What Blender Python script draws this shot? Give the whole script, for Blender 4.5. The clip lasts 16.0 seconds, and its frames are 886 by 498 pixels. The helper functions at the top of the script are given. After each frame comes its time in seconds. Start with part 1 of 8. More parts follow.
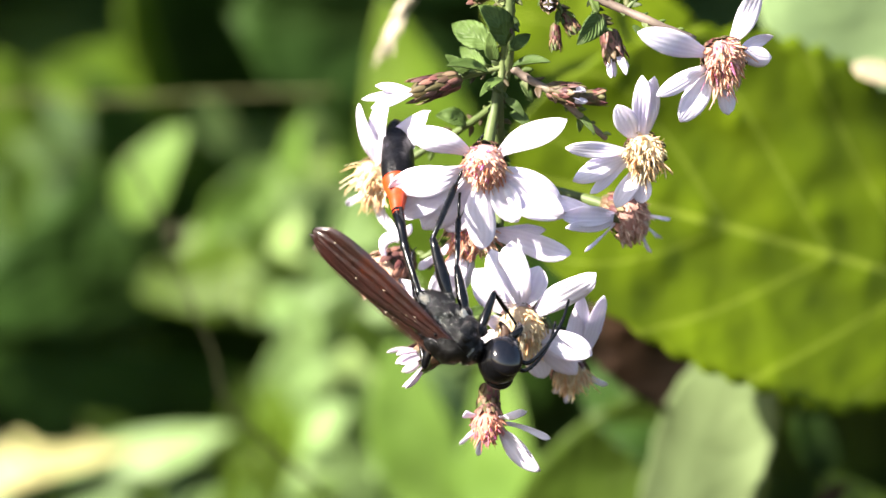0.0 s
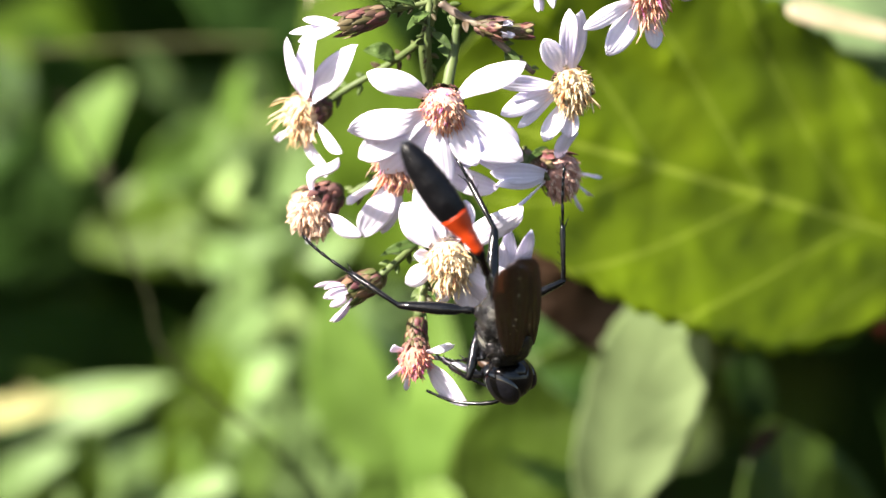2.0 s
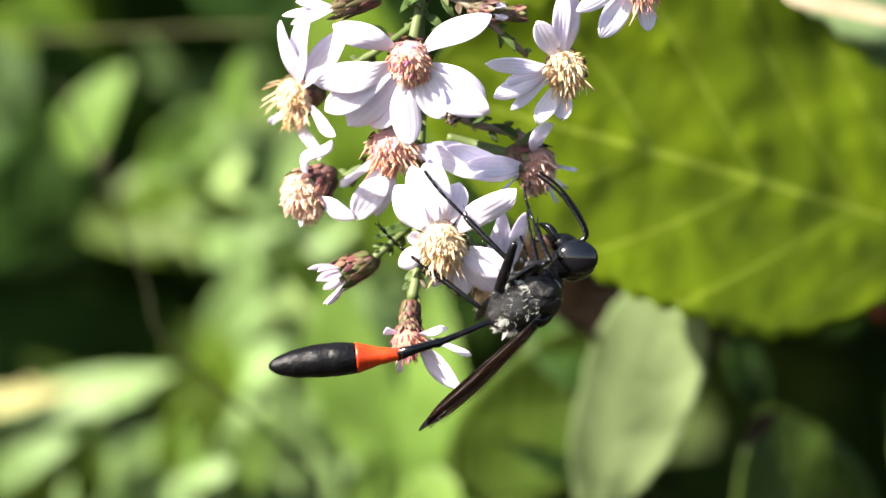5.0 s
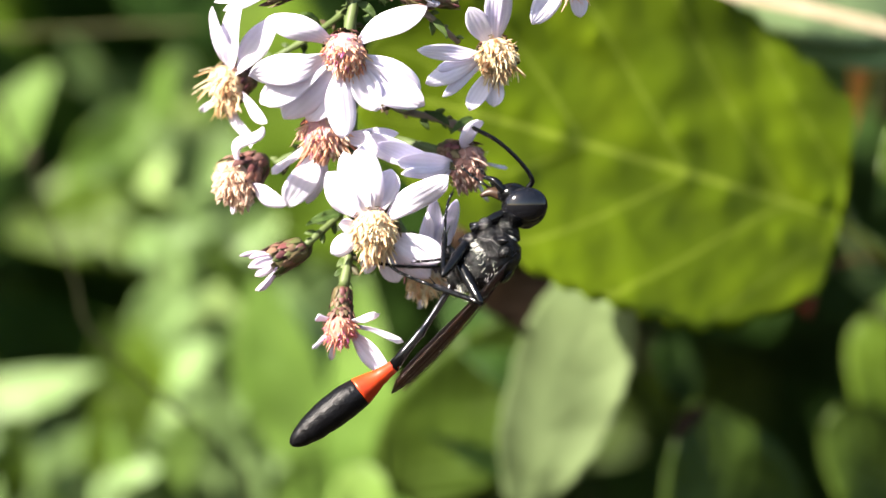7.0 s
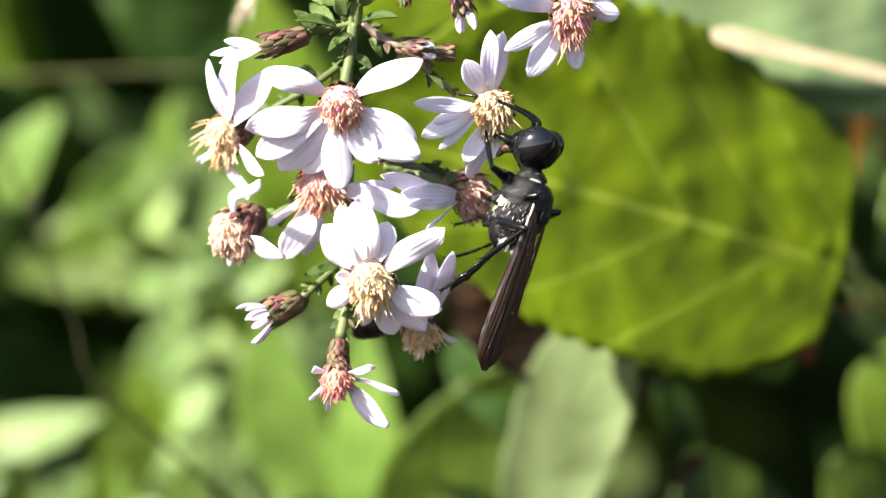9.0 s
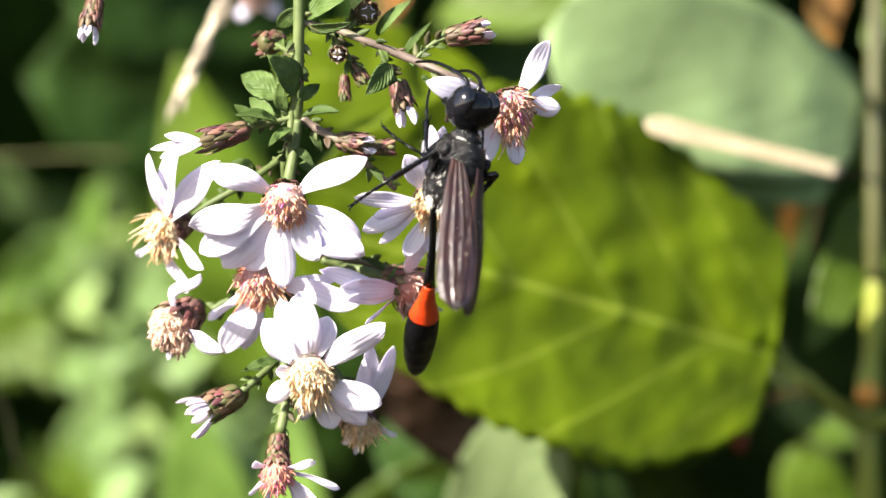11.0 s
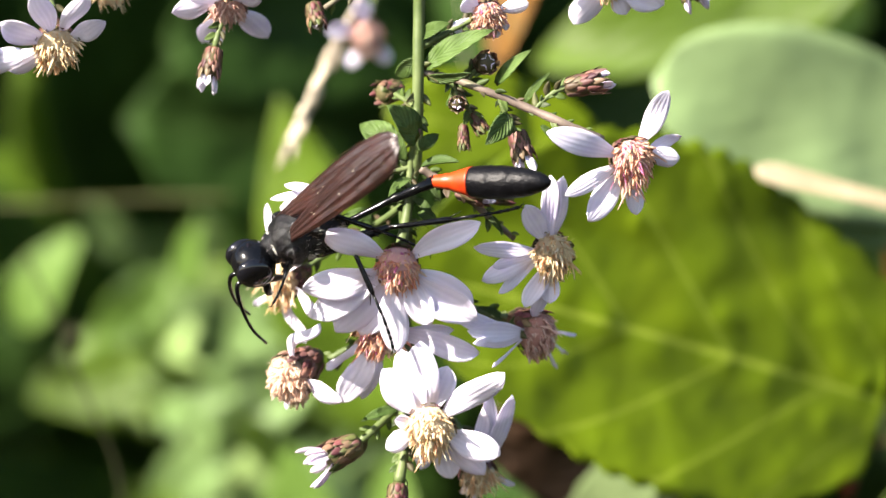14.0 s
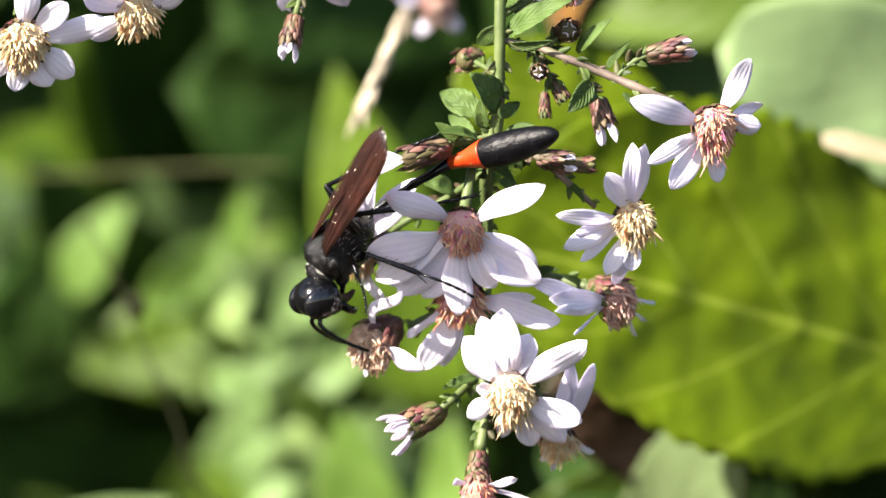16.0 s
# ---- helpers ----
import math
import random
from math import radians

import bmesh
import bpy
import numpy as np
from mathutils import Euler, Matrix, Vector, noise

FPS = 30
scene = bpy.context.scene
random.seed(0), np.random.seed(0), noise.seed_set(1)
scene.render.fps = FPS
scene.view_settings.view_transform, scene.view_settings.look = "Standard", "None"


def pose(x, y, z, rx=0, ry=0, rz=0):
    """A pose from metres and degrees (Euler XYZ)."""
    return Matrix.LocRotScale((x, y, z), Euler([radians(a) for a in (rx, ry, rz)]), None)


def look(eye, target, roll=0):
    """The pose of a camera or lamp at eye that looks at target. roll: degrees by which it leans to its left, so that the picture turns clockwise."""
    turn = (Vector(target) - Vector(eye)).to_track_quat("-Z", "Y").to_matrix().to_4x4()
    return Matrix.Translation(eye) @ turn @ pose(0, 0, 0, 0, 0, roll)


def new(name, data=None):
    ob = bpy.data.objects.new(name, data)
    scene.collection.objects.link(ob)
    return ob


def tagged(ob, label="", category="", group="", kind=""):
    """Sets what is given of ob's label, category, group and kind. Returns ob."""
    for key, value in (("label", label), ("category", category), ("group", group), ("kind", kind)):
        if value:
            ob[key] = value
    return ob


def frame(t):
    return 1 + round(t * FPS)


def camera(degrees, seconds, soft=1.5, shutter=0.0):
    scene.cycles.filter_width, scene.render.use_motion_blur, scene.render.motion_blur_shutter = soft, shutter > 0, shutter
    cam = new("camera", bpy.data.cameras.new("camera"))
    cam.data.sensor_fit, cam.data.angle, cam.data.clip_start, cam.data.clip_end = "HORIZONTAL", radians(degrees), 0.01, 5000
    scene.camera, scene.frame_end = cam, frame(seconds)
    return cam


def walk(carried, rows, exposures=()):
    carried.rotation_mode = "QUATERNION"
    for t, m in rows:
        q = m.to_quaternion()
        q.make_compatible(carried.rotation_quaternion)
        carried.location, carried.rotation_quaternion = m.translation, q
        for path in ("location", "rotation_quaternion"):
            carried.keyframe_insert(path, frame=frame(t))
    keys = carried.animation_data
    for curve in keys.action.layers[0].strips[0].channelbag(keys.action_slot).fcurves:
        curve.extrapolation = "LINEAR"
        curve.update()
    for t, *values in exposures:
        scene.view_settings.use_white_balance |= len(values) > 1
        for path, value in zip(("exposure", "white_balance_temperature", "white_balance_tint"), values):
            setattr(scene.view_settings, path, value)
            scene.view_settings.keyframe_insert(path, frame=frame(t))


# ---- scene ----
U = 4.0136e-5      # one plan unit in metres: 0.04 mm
RANGE = 450.0      # millimetres from the eye to the plane of the flowers
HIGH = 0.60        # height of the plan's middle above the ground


def spot(u, v, d=0.0):
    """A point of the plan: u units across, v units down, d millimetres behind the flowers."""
    k = 1 + d / RANGE
    return Vector(((u - 784) * U * k, d / 1000, HIGH + (441 - v) * U * k))


# ---------------------------------------------------------------- camera
cam = camera(8.0, 16.0)
cam.data.dof.use_dof = True
cam.data.dof.focus_distance = 0.448
cam.data.dof.aperture_fstop = 24.0
PATH = [
    (0.0, (-0.00920, -0.4500, 0.60889), (-0.010735, 0.0, 0.603163)),
    (0.5, (-0.00697, -0.4500, 0.60630), (-0.009916, 0.0, 0.602438)),
    (1.0, (-0.00419, -0.4500, 0.60472), (-0.006519, 0.0, 0.602524)),
    (1.5, (-0.00398, -0.4500, 0.60391), (-0.006828, 0.0, 0.601946)),
    (2.0, (-0.00483, -0.4500, 0.60312), (-0.005583, 0.0, 0.598474)),
    (2.5, (-0.00282, -0.4500, 0.60204), (-0.004044, 0.0, 0.598078)),
    (3.0, (0.00051, -0.4500, 0.60124), (-0.001837, 0.0, 0.598094)),
    (3.5, (0.00150, -0.4500, 0.60158), (-0.002392, 0.0, 0.597980)),
    (4.0, (0.00072, -0.4500, 0.60261), (-0.002969, 0.0, 0.598007)),
    (4.2, (0.00039, -0.4500, 0.60293), (-0.003785, 0.0, 0.598190)),
    (6.3, (-0.00608, -0.4500, 0.59678), (-0.004158, 0.0, 0.594925)),
    (6.5, (-0.00564, -0.4500, 0.59672), (-0.003056, 0.0, 0.594903)),
    (7.0, (-0.00417, -0.4500, 0.59646), (-0.000266, 0.0, 0.596276)),
    (7.5, (-0.00351, -0.4500, 0.59630), (-0.001915, 0.0, 0.597323)),
    (8.0, (-0.00325, -0.4500, 0.59684), (-0.002721, 0.0, 0.597440)),
    (8.5, (-0.00194, -0.4500, 0.59834), (-0.000916, 0.0, 0.598350)),
    (9.0, (-0.00154, -0.4500, 0.60015), (-0.000000, 0.0, 0.600000)),
    (9.5, (-0.00290, -0.4500, 0.60165), (0.000538, 0.0, 0.602420)),
    (10.0, (-0.00402, -0.4500, 0.60242), (0.001164, 0.0, 0.604594)),
    (10.2, (-0.00419, -0.4500, 0.60259), (0.001471, 0.0, 0.605501)),
    (12.3, (-0.01248, -0.4500, 0.60708), (0.006919, 0.0, 0.609208)),
    (12.5, (-0.01287, -0.4500, 0.60739), (0.002293, 0.0, 0.609623)),
    (13.0, (-0.01411, -0.4500, 0.60829), (-0.002736, 0.0, 0.611752)),
    (13.5, (-0.01469, -0.4500, 0.60811), (-0.004897, 0.0, 0.611744)),
    (14.0, (-0.01415, -0.4500, 0.60686), (-0.004232, 0.0, 0.610258)),
    (14.5, (-0.01434, -0.4500, 0.60597), (-0.004400, 0.0, 0.609514)),
    (15.0, (-0.01680, -0.4500, 0.60570), (-0.005726, 0.0, 0.609346)),
    (15.5, (-0.02095, -0.4500, 0.60575), (-0.008367, 0.0, 0.609032)),
    (16.0, (-0.02476, -0.4500, 0.60629), (-0.010033, 0.0, 0.607962)),
]
# the camera begins a little brighter and settles
walk(cam, [(t, look(eye, target)) for t, eye, target in PATH], [(0.0, 2.16, 6850, 12), (1.5, 2.07, 6850, 12), (3.0, 2.0, 6850, 12), (16.0, 2.0, 6850, 12)])

# ---------------------------------------------------------------- light
world = bpy.data.worlds.new("sky")
scene.world = world
world.use_nodes = True
sky = world.node_tree.nodes.new("ShaderNodeTexSky")
sky.sky_type, sky.sun_disc = "NISHITA", False
TO_SUN = Vector((-1.5, -1.07, 1.28)).normalized()
sky.sun_elevation = math.asin(TO_SUN.z)
sky.sun_rotation = math.atan2(TO_SUN.x, TO_SUN.y)
back = world.node_tree.nodes["Background"]
back.inputs["Strength"].default_value = 0.068
world.node_tree.links.new(sky.outputs["Color"], back.inputs["Color"])
sun = new("sun", bpy.data.lights.new("sun", "SUN"))
sun.data.energy, sun.data.angle, sun.data.color = 5.0, radians(0.53), (1.0, 0.94, 0.86)
sun.matrix_world = look(TO_SUN * 5, (0, 0, 0))


# ---------------------------------------------------------------- materials
def nodes_of(name):
    m = bpy.data.materials.new(name)
    m.use_nodes = True
    nt = m.node_tree
    return m, nt, nt.nodes["Principled BSDF"], nt.nodes["Material Output"]


def tinted(nt, scale, colours, detail=4.0, where="Object", rough=0.6):
    """A noise in object space, run through a ramp of colours."""
    co = nt.nodes.new("ShaderNodeTexCoord")
    nz = nt.nodes.new("ShaderNodeTexNoise")
    nz.inputs["Scale"].default_value, nz.inputs["Detail"].default_value = scale, detail
    nz.inputs["Roughness"].default_value = rough
    nt.links.new(co.outputs[where], nz.inputs["Vector"])
    ramp = nt.nodes.new("ShaderNodeValToRGB")
    steps = ramp.color_ramp.elements
    n = len(colours)
    while len(steps) < n:
        steps.new(0.5)
    for i, c in enumerate(colours):
        steps[i].position = 0.3 + 0.4 * i / max(1, n - 1)
        steps[i].color = (*c, 1)
    nt.links.new(nz.outputs["Fac"], ramp.inputs["Fac"])
    return nz, ramp


def bumped(nt, bsdf, source, strength, distance):
    b = nt.nodes.new("ShaderNodeBump")
    b.inputs["Strength"].default_value, b.inputs["Distance"].default_value = strength, distance
    nt.links.new(source, b.inputs["Height"])
    nt.links.new(b.outputs["Normal"], bsdf.inputs["Normal"])
    return b


def surface(name, scale, colours, rough=0.6, bump=0.3, depth=0.0002, spec=0.4, metal=0.0):
    m, nt, bsdf, out = nodes_of(name)
    nz, ramp = tinted(nt, scale, colours)
    nt.links.new(ramp.outputs["Color"], bsdf.inputs["Base Color"])
    bsdf.inputs["Roughness"].default_value, bsdf.inputs["Metallic"].default_value = rough, metal
    bsdf.inputs["Specular IOR Level"].default_value = spec
    bumped(nt, bsdf, nz.outputs["Fac"], bump, depth)
    return m


def island_surface(name, colours, rough=0.6, spec=0.3, glow_through=0.0):
    """Loose pieces, each with a colour of its own."""
    m, nt, bsdf, out = nodes_of(name)
    geo = nt.nodes.new("ShaderNodeNewGeometry")
    ramp = nt.nodes.new("ShaderNodeValToRGB")
    steps = ramp.color_ramp.elements
    while len(steps) < len(colours):
        steps.new(0.5)
    for i, c in enumerate(colours):
        steps[i].position, steps[i].color = i / max(1, len(colours) - 1), (*c, 1)
    nt.links.new(geo.outputs["Random Per Island"], ramp.inputs["Fac"])
    nz, fine = tinted(nt, 2500, [(0.86, 0.86, 0.86), (1, 1, 1)])
    mix = nt.nodes.new("ShaderNodeMix")
    mix.data_type, mix.blend_type = "RGBA", "MULTIPLY"
    mix.inputs[0].default_value = 1.0
    nt.links.new(ramp.outputs["Color"], mix.inputs[6])
    nt.links.new(fine.outputs["Color"], mix.inputs[7])
    nt.links.new(mix.outputs[2], bsdf.inputs["Base Color"])
    bsdf.inputs["Roughness"].default_value, bsdf.inputs["Specular IOR Level"].default_value = rough, spec
    if glow_through:
        see_through(nt, bsdf, out, mix.outputs[2], glow_through)
    return m


def see_through(nt, bsdf, out, colour, share):
    """Thin tissue: a share of the light passes through it."""
    tr = nt.nodes.new("ShaderNodeBsdfTranslucent")
    nt.links.new(colour, tr.inputs["Color"])
    mx = nt.nodes.new("ShaderNodeMixShader")
    mx.inputs[0].default_value = share
    nt.links.new(bsdf.outputs[0], mx.inputs[1])
    nt.links.new(tr.outputs[0], mx.inputs[2])
    nt.links.new(mx.outputs[0], out.inputs["Surface"])


def petal_paint(name, light, dark):
    m, nt, bsdf, out = nodes_of(name)
    uv = nt.nodes.new("ShaderNodeUVMap")
    wave = nt.nodes.new("ShaderNodeTexWave")
    wave.bands_direction = "Y"
    wave.inputs["Scale"].default_value, wave.inputs["Distortion"].default_value = 1.5, 2.2
    nt.links.new(uv.outputs[0], wave.inputs["Vector"])
    nz, ramp = tinted(nt, 420, [dark, light, light])
    mix = nt.nodes.new("ShaderNodeMix")
    mix.data_type, mix.blend_type = "RGBA", "MULTIPLY"
    mix.inputs[0].default_value = 0.06
    nt.links.new(ramp.outputs["Color"], mix.inputs[6])
    nt.links.new(wave.outputs["Color"], mix.inputs[7])
    nt.links.new(mix.outputs[2], bsdf.inputs["Base Color"])
    bsdf.inputs["Roughness"].default_value, bsdf.inputs["Specular IOR Level"].default_value = 0.55, 0.25
    bumped(nt, bsdf, wave.outputs["Fac"], 0.22, 0.00008)
    see_through(nt, bsdf, out, mix.outputs[2], 0.34)
    return m


def leaf_paint(name, colours, vein, share=0.3, rough=0.5, scale=90.0, spec=0.4, ribs=0.55, net=0.45, rib_half=0.018, veins=7.0, slant=6.0, groove=0.5):
    """A leaf: mottled blade, paler midrib and side veins along the mesh's own map."""
    m, nt, bsdf, out = nodes_of(name)
    nz, ramp = tinted(nt, scale, colours)
    uv = nt.nodes.new("ShaderNodeUVMap")
    sep = nt.nodes.new("ShaderNodeSeparateXYZ")
    nt.links.new(uv.outputs[0], sep.inputs[0])

    def calc(op, a, b=None, c=None):
        n = nt.nodes.new("ShaderNodeMath")
        n.operation = op
        for i, x in enumerate((a, b, c)):
            if x is None:
                continue
            if isinstance(x, float):
                n.inputs[i].default_value = x
            else:
                nt.links.new(x, n.inputs[i])
        return n.outputs[0]

    side = calc("ABSOLUTE", calc("SUBTRACT", sep.outputs[1], 0.5))
    rib = calc("LESS_THAN", side, rib_half)
    run = calc("SUBTRACT", calc("MULTIPLY", sep.outputs[0], veins), calc("MULTIPLY", side, slant))
    saw = calc("ABSOLUTE", calc("SUBTRACT", calc("FRACT", run), 0.5))
    rays = calc("LESS_THAN", saw, 0.05 if veins > 5 else 0.03)
    lines = calc("MAXIMUM", rib, calc("MULTIPLY", rays, 0.6))
    mix = nt.nodes.new("ShaderNodeMix")
    mix.data_type = "RGBA"
    nt.links.new(calc("MULTIPLY", lines, ribs), mix.inputs[0])
    nt.links.new(ramp.outputs["Color"], mix.inputs[6])
    mix.inputs[7].default_value = (*vein, 1)
    nt.links.new(mix.outputs[2], bsdf.inputs["Base Color"])
    bsdf.inputs["Roughness"].default_value, bsdf.inputs["Specular IOR Level"].default_value = rough, spec
    co = nt.nodes.new("ShaderNodeTexCoord")
    cells = nt.nodes.new("ShaderNodeTexVoronoi")
    cells.feature = "SMOOTH_F1"
    cells.inputs["Scale"].default_value = scale * 4.5
    nt.links.new(co.outputs["Object"], cells.inputs["Vector"])
    blot = nt.nodes.new("ShaderNodeTexNoise")
    blot.inputs["Scale"].default_value, blot.inputs["Detail"].default_value = scale * 2.2, 5.0
    nt.links.new(co.outputs["Object"], blot.inputs["Vector"])
    tone = calc("ADD", calc("MULTIPLY", cells.outputs["Distance"], -net), calc("MULTIPLY", blot.outputs["Fac"], 0.9))
    shade = nt.nodes.new("ShaderNodeMix")
    shade.data_type, shade.blend_type = "RGBA", "MULTIPLY"
    shade.inputs[0].default_value = 1.0
    nt.links.new(mix.outputs[2], shade.inputs[6])
    nt.links.new(calc("ADD", tone, 0.55 + 0.38 * net), shade.inputs[7])
    nt.links.new(shade.outputs[2], bsdf.inputs["Base Color"])
    relief = calc("ADD", calc("MULTIPLY", saw, ribs * groove), calc("ADD", calc("MULTIPLY", blot.outputs["Fac"], 0.7), calc("MULTIPLY", cells.outputs["Distance"], -0.9)))
    bumped(nt, bsdf, relief, 0.7, 0.0009 + 0.0007 * net)
    see_through(nt, bsdf, out, shade.outputs[2], share)
    return m


PETAL = petal_paint("petal_white_lavender", (0.88, 0.845, 0.955), (0.80, 0.745, 0.93))
PETAL_BUD = petal_paint("petal_lavender_pink", (0.74, 0.66, 0.78), (0.55, 0.40, 0.56))
DISC_PINK = island_surface("disc_pink_orange", [(0.82, 0.38, 0.22), (0.88, 0.54, 0.36), (0.90, 0.64, 0.46), (0.78, 0.38, 0.26), (0.90, 0.74, 0.60), (0.84, 0.54, 0.44), (0.90, 0.72, 0.56), (0.74, 0.24, 0.50), (0.92, 0.78, 0.62), (0.88, 0.60, 0.44), (0.90, 0.66, 0.50)], 0.6, 0.2, 0.55)
DISC_ROSE = island_surface("disc_rose_orange", [(0.82, 0.34, 0.22), (0.86, 0.50, 0.36), (0.70, 0.16, 0.44), (0.88, 0.60, 0.46), (0.80, 0.38, 0.28), (0.84, 0.44, 0.32)], 0.6, 0.2, 0.5)
DISC_CREAM = island_surface("disc_cream_yellow", [(0.86, 0.60, 0.30), (0.90, 0.76, 0.50), (0.92, 0.83, 0.62), (0.82, 0.50, 0.28), (0.90, 0.78, 0.55), (0.92, 0.86, 0.70)], 0.6, 0.2, 0.48)
DISC_TAN = island_surface("disc_withered_tan", [(0.86, 0.62, 0.46), (0.90, 0.72, 0.58), (0.86, 0.64, 0.50), (0.92, 0.80, 0.68)], 0.75, 0.15, 0.55)
DISC_BROWN = island_surface("disc_withered_brown", [(0.54, 0.28, 0.23), (0.74, 0.49, 0.41), (0.82, 0.62, 0.52), (0.62, 0.34, 0.29), (0.88, 0.77, 0.66)], 0.75, 0.15, 0.4)
SCALES = island_surface("bracts_purple_green", [(0.08, 0.13, 0.03), (0.16, 0.05, 0.05), (0.09, 0.03, 0.035), (0.28, 0.17, 0.10), (0.06, 0.09, 0.02), (0.20, 0.10, 0.08)], 0.55, 0.35, 0.1)
SCALES_PINK = island_surface("bracts_pink_brown", [(0.20, 0.085, 0.065), (0.10, 0.03, 0.035), (0.30, 0.15, 0.11), (0.05, 0.016, 0.024), (0.36, 0.22, 0.17), (0.09, 0.08, 0.03), (0.07, 0.022, 0.03)], 0.55, 0.35, 0.1)
STALK = surface("stalk_green", 300, [(0.05, 0.078, 0.020), (0.085, 0.12, 0.036), (0.13, 0.165, 0.06)], 0.55, 0.6, 0.0002)
BRANCH = surface("branch_mauve_grey", 350, [(0.085, 0.065, 0.05), (0.17, 0.13, 0.105), (0.10, 0.11, 0.05)], 0.6, 0.6, 0.0002)
BRACT_LEAF = leaf_paint("bract_leaf_green", [(0.045, 0.085, 0.018), (0.075, 0.13, 0.03), (0.12, 0.19, 0.055)], (0.15, 0.22, 0.08), 0.3, 0.55, 200, 0.25, 0.3, 0.15)
LIME = leaf_paint("leaf_lime", [(0.086, 0.138, 0.0005), (0.112, 0.175, 0.001), (0.15, 0.215, 0.002)], (0.24, 0.32, 0.03), 0.42, 0.55, 60, 0.25, 0.85, 0.5, 0.010, 4.6, 3.4, 0.06)
GREEN = leaf_paint("leaf_green", [(0.056, 0.106, 0.006), (0.078, 0.141, 0.008), (0.11, 0.181, 0.016)], (0.13, 0.21, 0.035), 0.3, 0.5, 50, 0.35)
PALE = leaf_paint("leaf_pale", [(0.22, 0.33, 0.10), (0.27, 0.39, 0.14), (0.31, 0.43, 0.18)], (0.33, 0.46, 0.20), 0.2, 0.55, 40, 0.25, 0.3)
PALE_GREY = leaf_paint("leaf_grey_green", [(0.10, 0.145, 0.054), (0.128, 0.178, 0.075), (0.16, 0.212, 0.096)], (0.17, 0.225, 0.105), 0.2, 0.55, 36, 0.25, 0.12)
SOFT = leaf_paint("leaf_soft_pale", [(0.118, 0.205, 0.056), (0.155, 0.25, 0.082), (0.205, 0.30, 0.115)], (0.21, 0.32, 0.14), 0.3, 0.5, 45, 0.35, 0.15)
MID = leaf_paint("leaf_soft_green", [(0.076, 0.150, 0.020), (0.106, 0.195, 0.032), (0.150, 0.245, 0.050)], (0.17, 0.28, 0.08), 0.3, 0.5, 45, 0.35, 0.25)
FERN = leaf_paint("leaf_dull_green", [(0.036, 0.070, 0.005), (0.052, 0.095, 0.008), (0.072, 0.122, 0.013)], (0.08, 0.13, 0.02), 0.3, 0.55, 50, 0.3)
# leaf green with shade put into the colour, for unlit places
SHADE_GREEN = leaf_paint("leaf_shade_green", [(0.014, 0.04, 0.004), (0.024, 0.06, 0.007), (0.035, 0.08, 0.011)], (0.05, 0.10, 0.02), 0.25, 0.65, 50, 0.2)
# dead-leaf brown, made darker still to carry the shadow over it
DEAD = leaf_paint("leaf_dead_brown_shaded", [(0.016, 0.007, 0.002), (0.03, 0.013, 0.004), (0.05, 0.022, 0.006)], (0.035, 0.016, 0.006), 0.15, 0.7, 70)
STRAW = surface("straw", 120, [(0.32, 0.25, 0.15), (0.40, 0.34, 0.22), (0.46, 0.40, 0.28)], 0.6, 0.3, 0.0003)
RUST_TWIG = surface("twig_rust", 90, [(0.04, 0.02, 0.006), (0.07, 0.03, 0.008), (0.03, 0.025, 0.008)], 0.6, 0.5, 0.0005)
DARK_TWIG = surface("twig_dark", 90, [(0.008, 0.011, 0.004), (0.016, 0.017, 0.006), (0.012, 0.009, 0.004)], 0.75, 0.5, 0.0005, 0.1)
YELLOW_STALK = surface("stalk_yellow", 80, [(0.15, 0.185, 0.02), (0.20, 0.23, 0.03), (0.13, 0.165, 0.02)], 0.5, 0.3, 0.0003)
SPIKE = surface("spike_pinkish", 300, [(0.42, 0.30, 0.25), (0.52, 0.42, 0.36), (0.38, 0.36, 0.22)], 0.6, 0.2, 0.0001)
SCALE_GREEN = island_surface("stem_bracts_green", [(0.05, 0.09, 0.02), (0.09, 0.14, 0.03), (0.035, 0.06, 0.016), (0.10, 0.06, 0.04), (0.13, 0.19, 0.06)], 0.55, 0.3, 0.2)
POLLEN = surface("pollen_cream", 2000, [(0.75, 0.66, 0.45), (0.85, 0.80, 0.66)], 0.7, 0.1, 0.00002)
HAIR = surface("down_silver", 600, [(0.55, 0.54, 0.50), (0.72, 0.70, 0.64)], 0.5, 0.1, 0.00002)
# soil kept near black so that gaps between plants read as shade
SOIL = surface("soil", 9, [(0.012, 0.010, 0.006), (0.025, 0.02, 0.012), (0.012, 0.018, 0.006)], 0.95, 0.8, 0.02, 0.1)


# ---------------------------------------------------------------- building helpers
def part(name, bm, material, parent=None, label="", smooth=True):
    me = bpy.data.meshes.new(name)
    bm.to_mesh(me)
    bm.free()
    for p in me.polygons:
        p.use_smooth = smooth
    for m in (material if isinstance(material, (list, tuple)) else [material]):
        me.materials.append(m)
    ob = new(name, me)
    ob.parent = parent
    if label:
        tagged(ob, label=label)
    return ob


def thing(name, at, label, category, group="", kind=""):
    ob = new(name)
    ob.empty_display_size = 0.002
    ob.location = at
    return tagged(ob, label, category, group, kind)


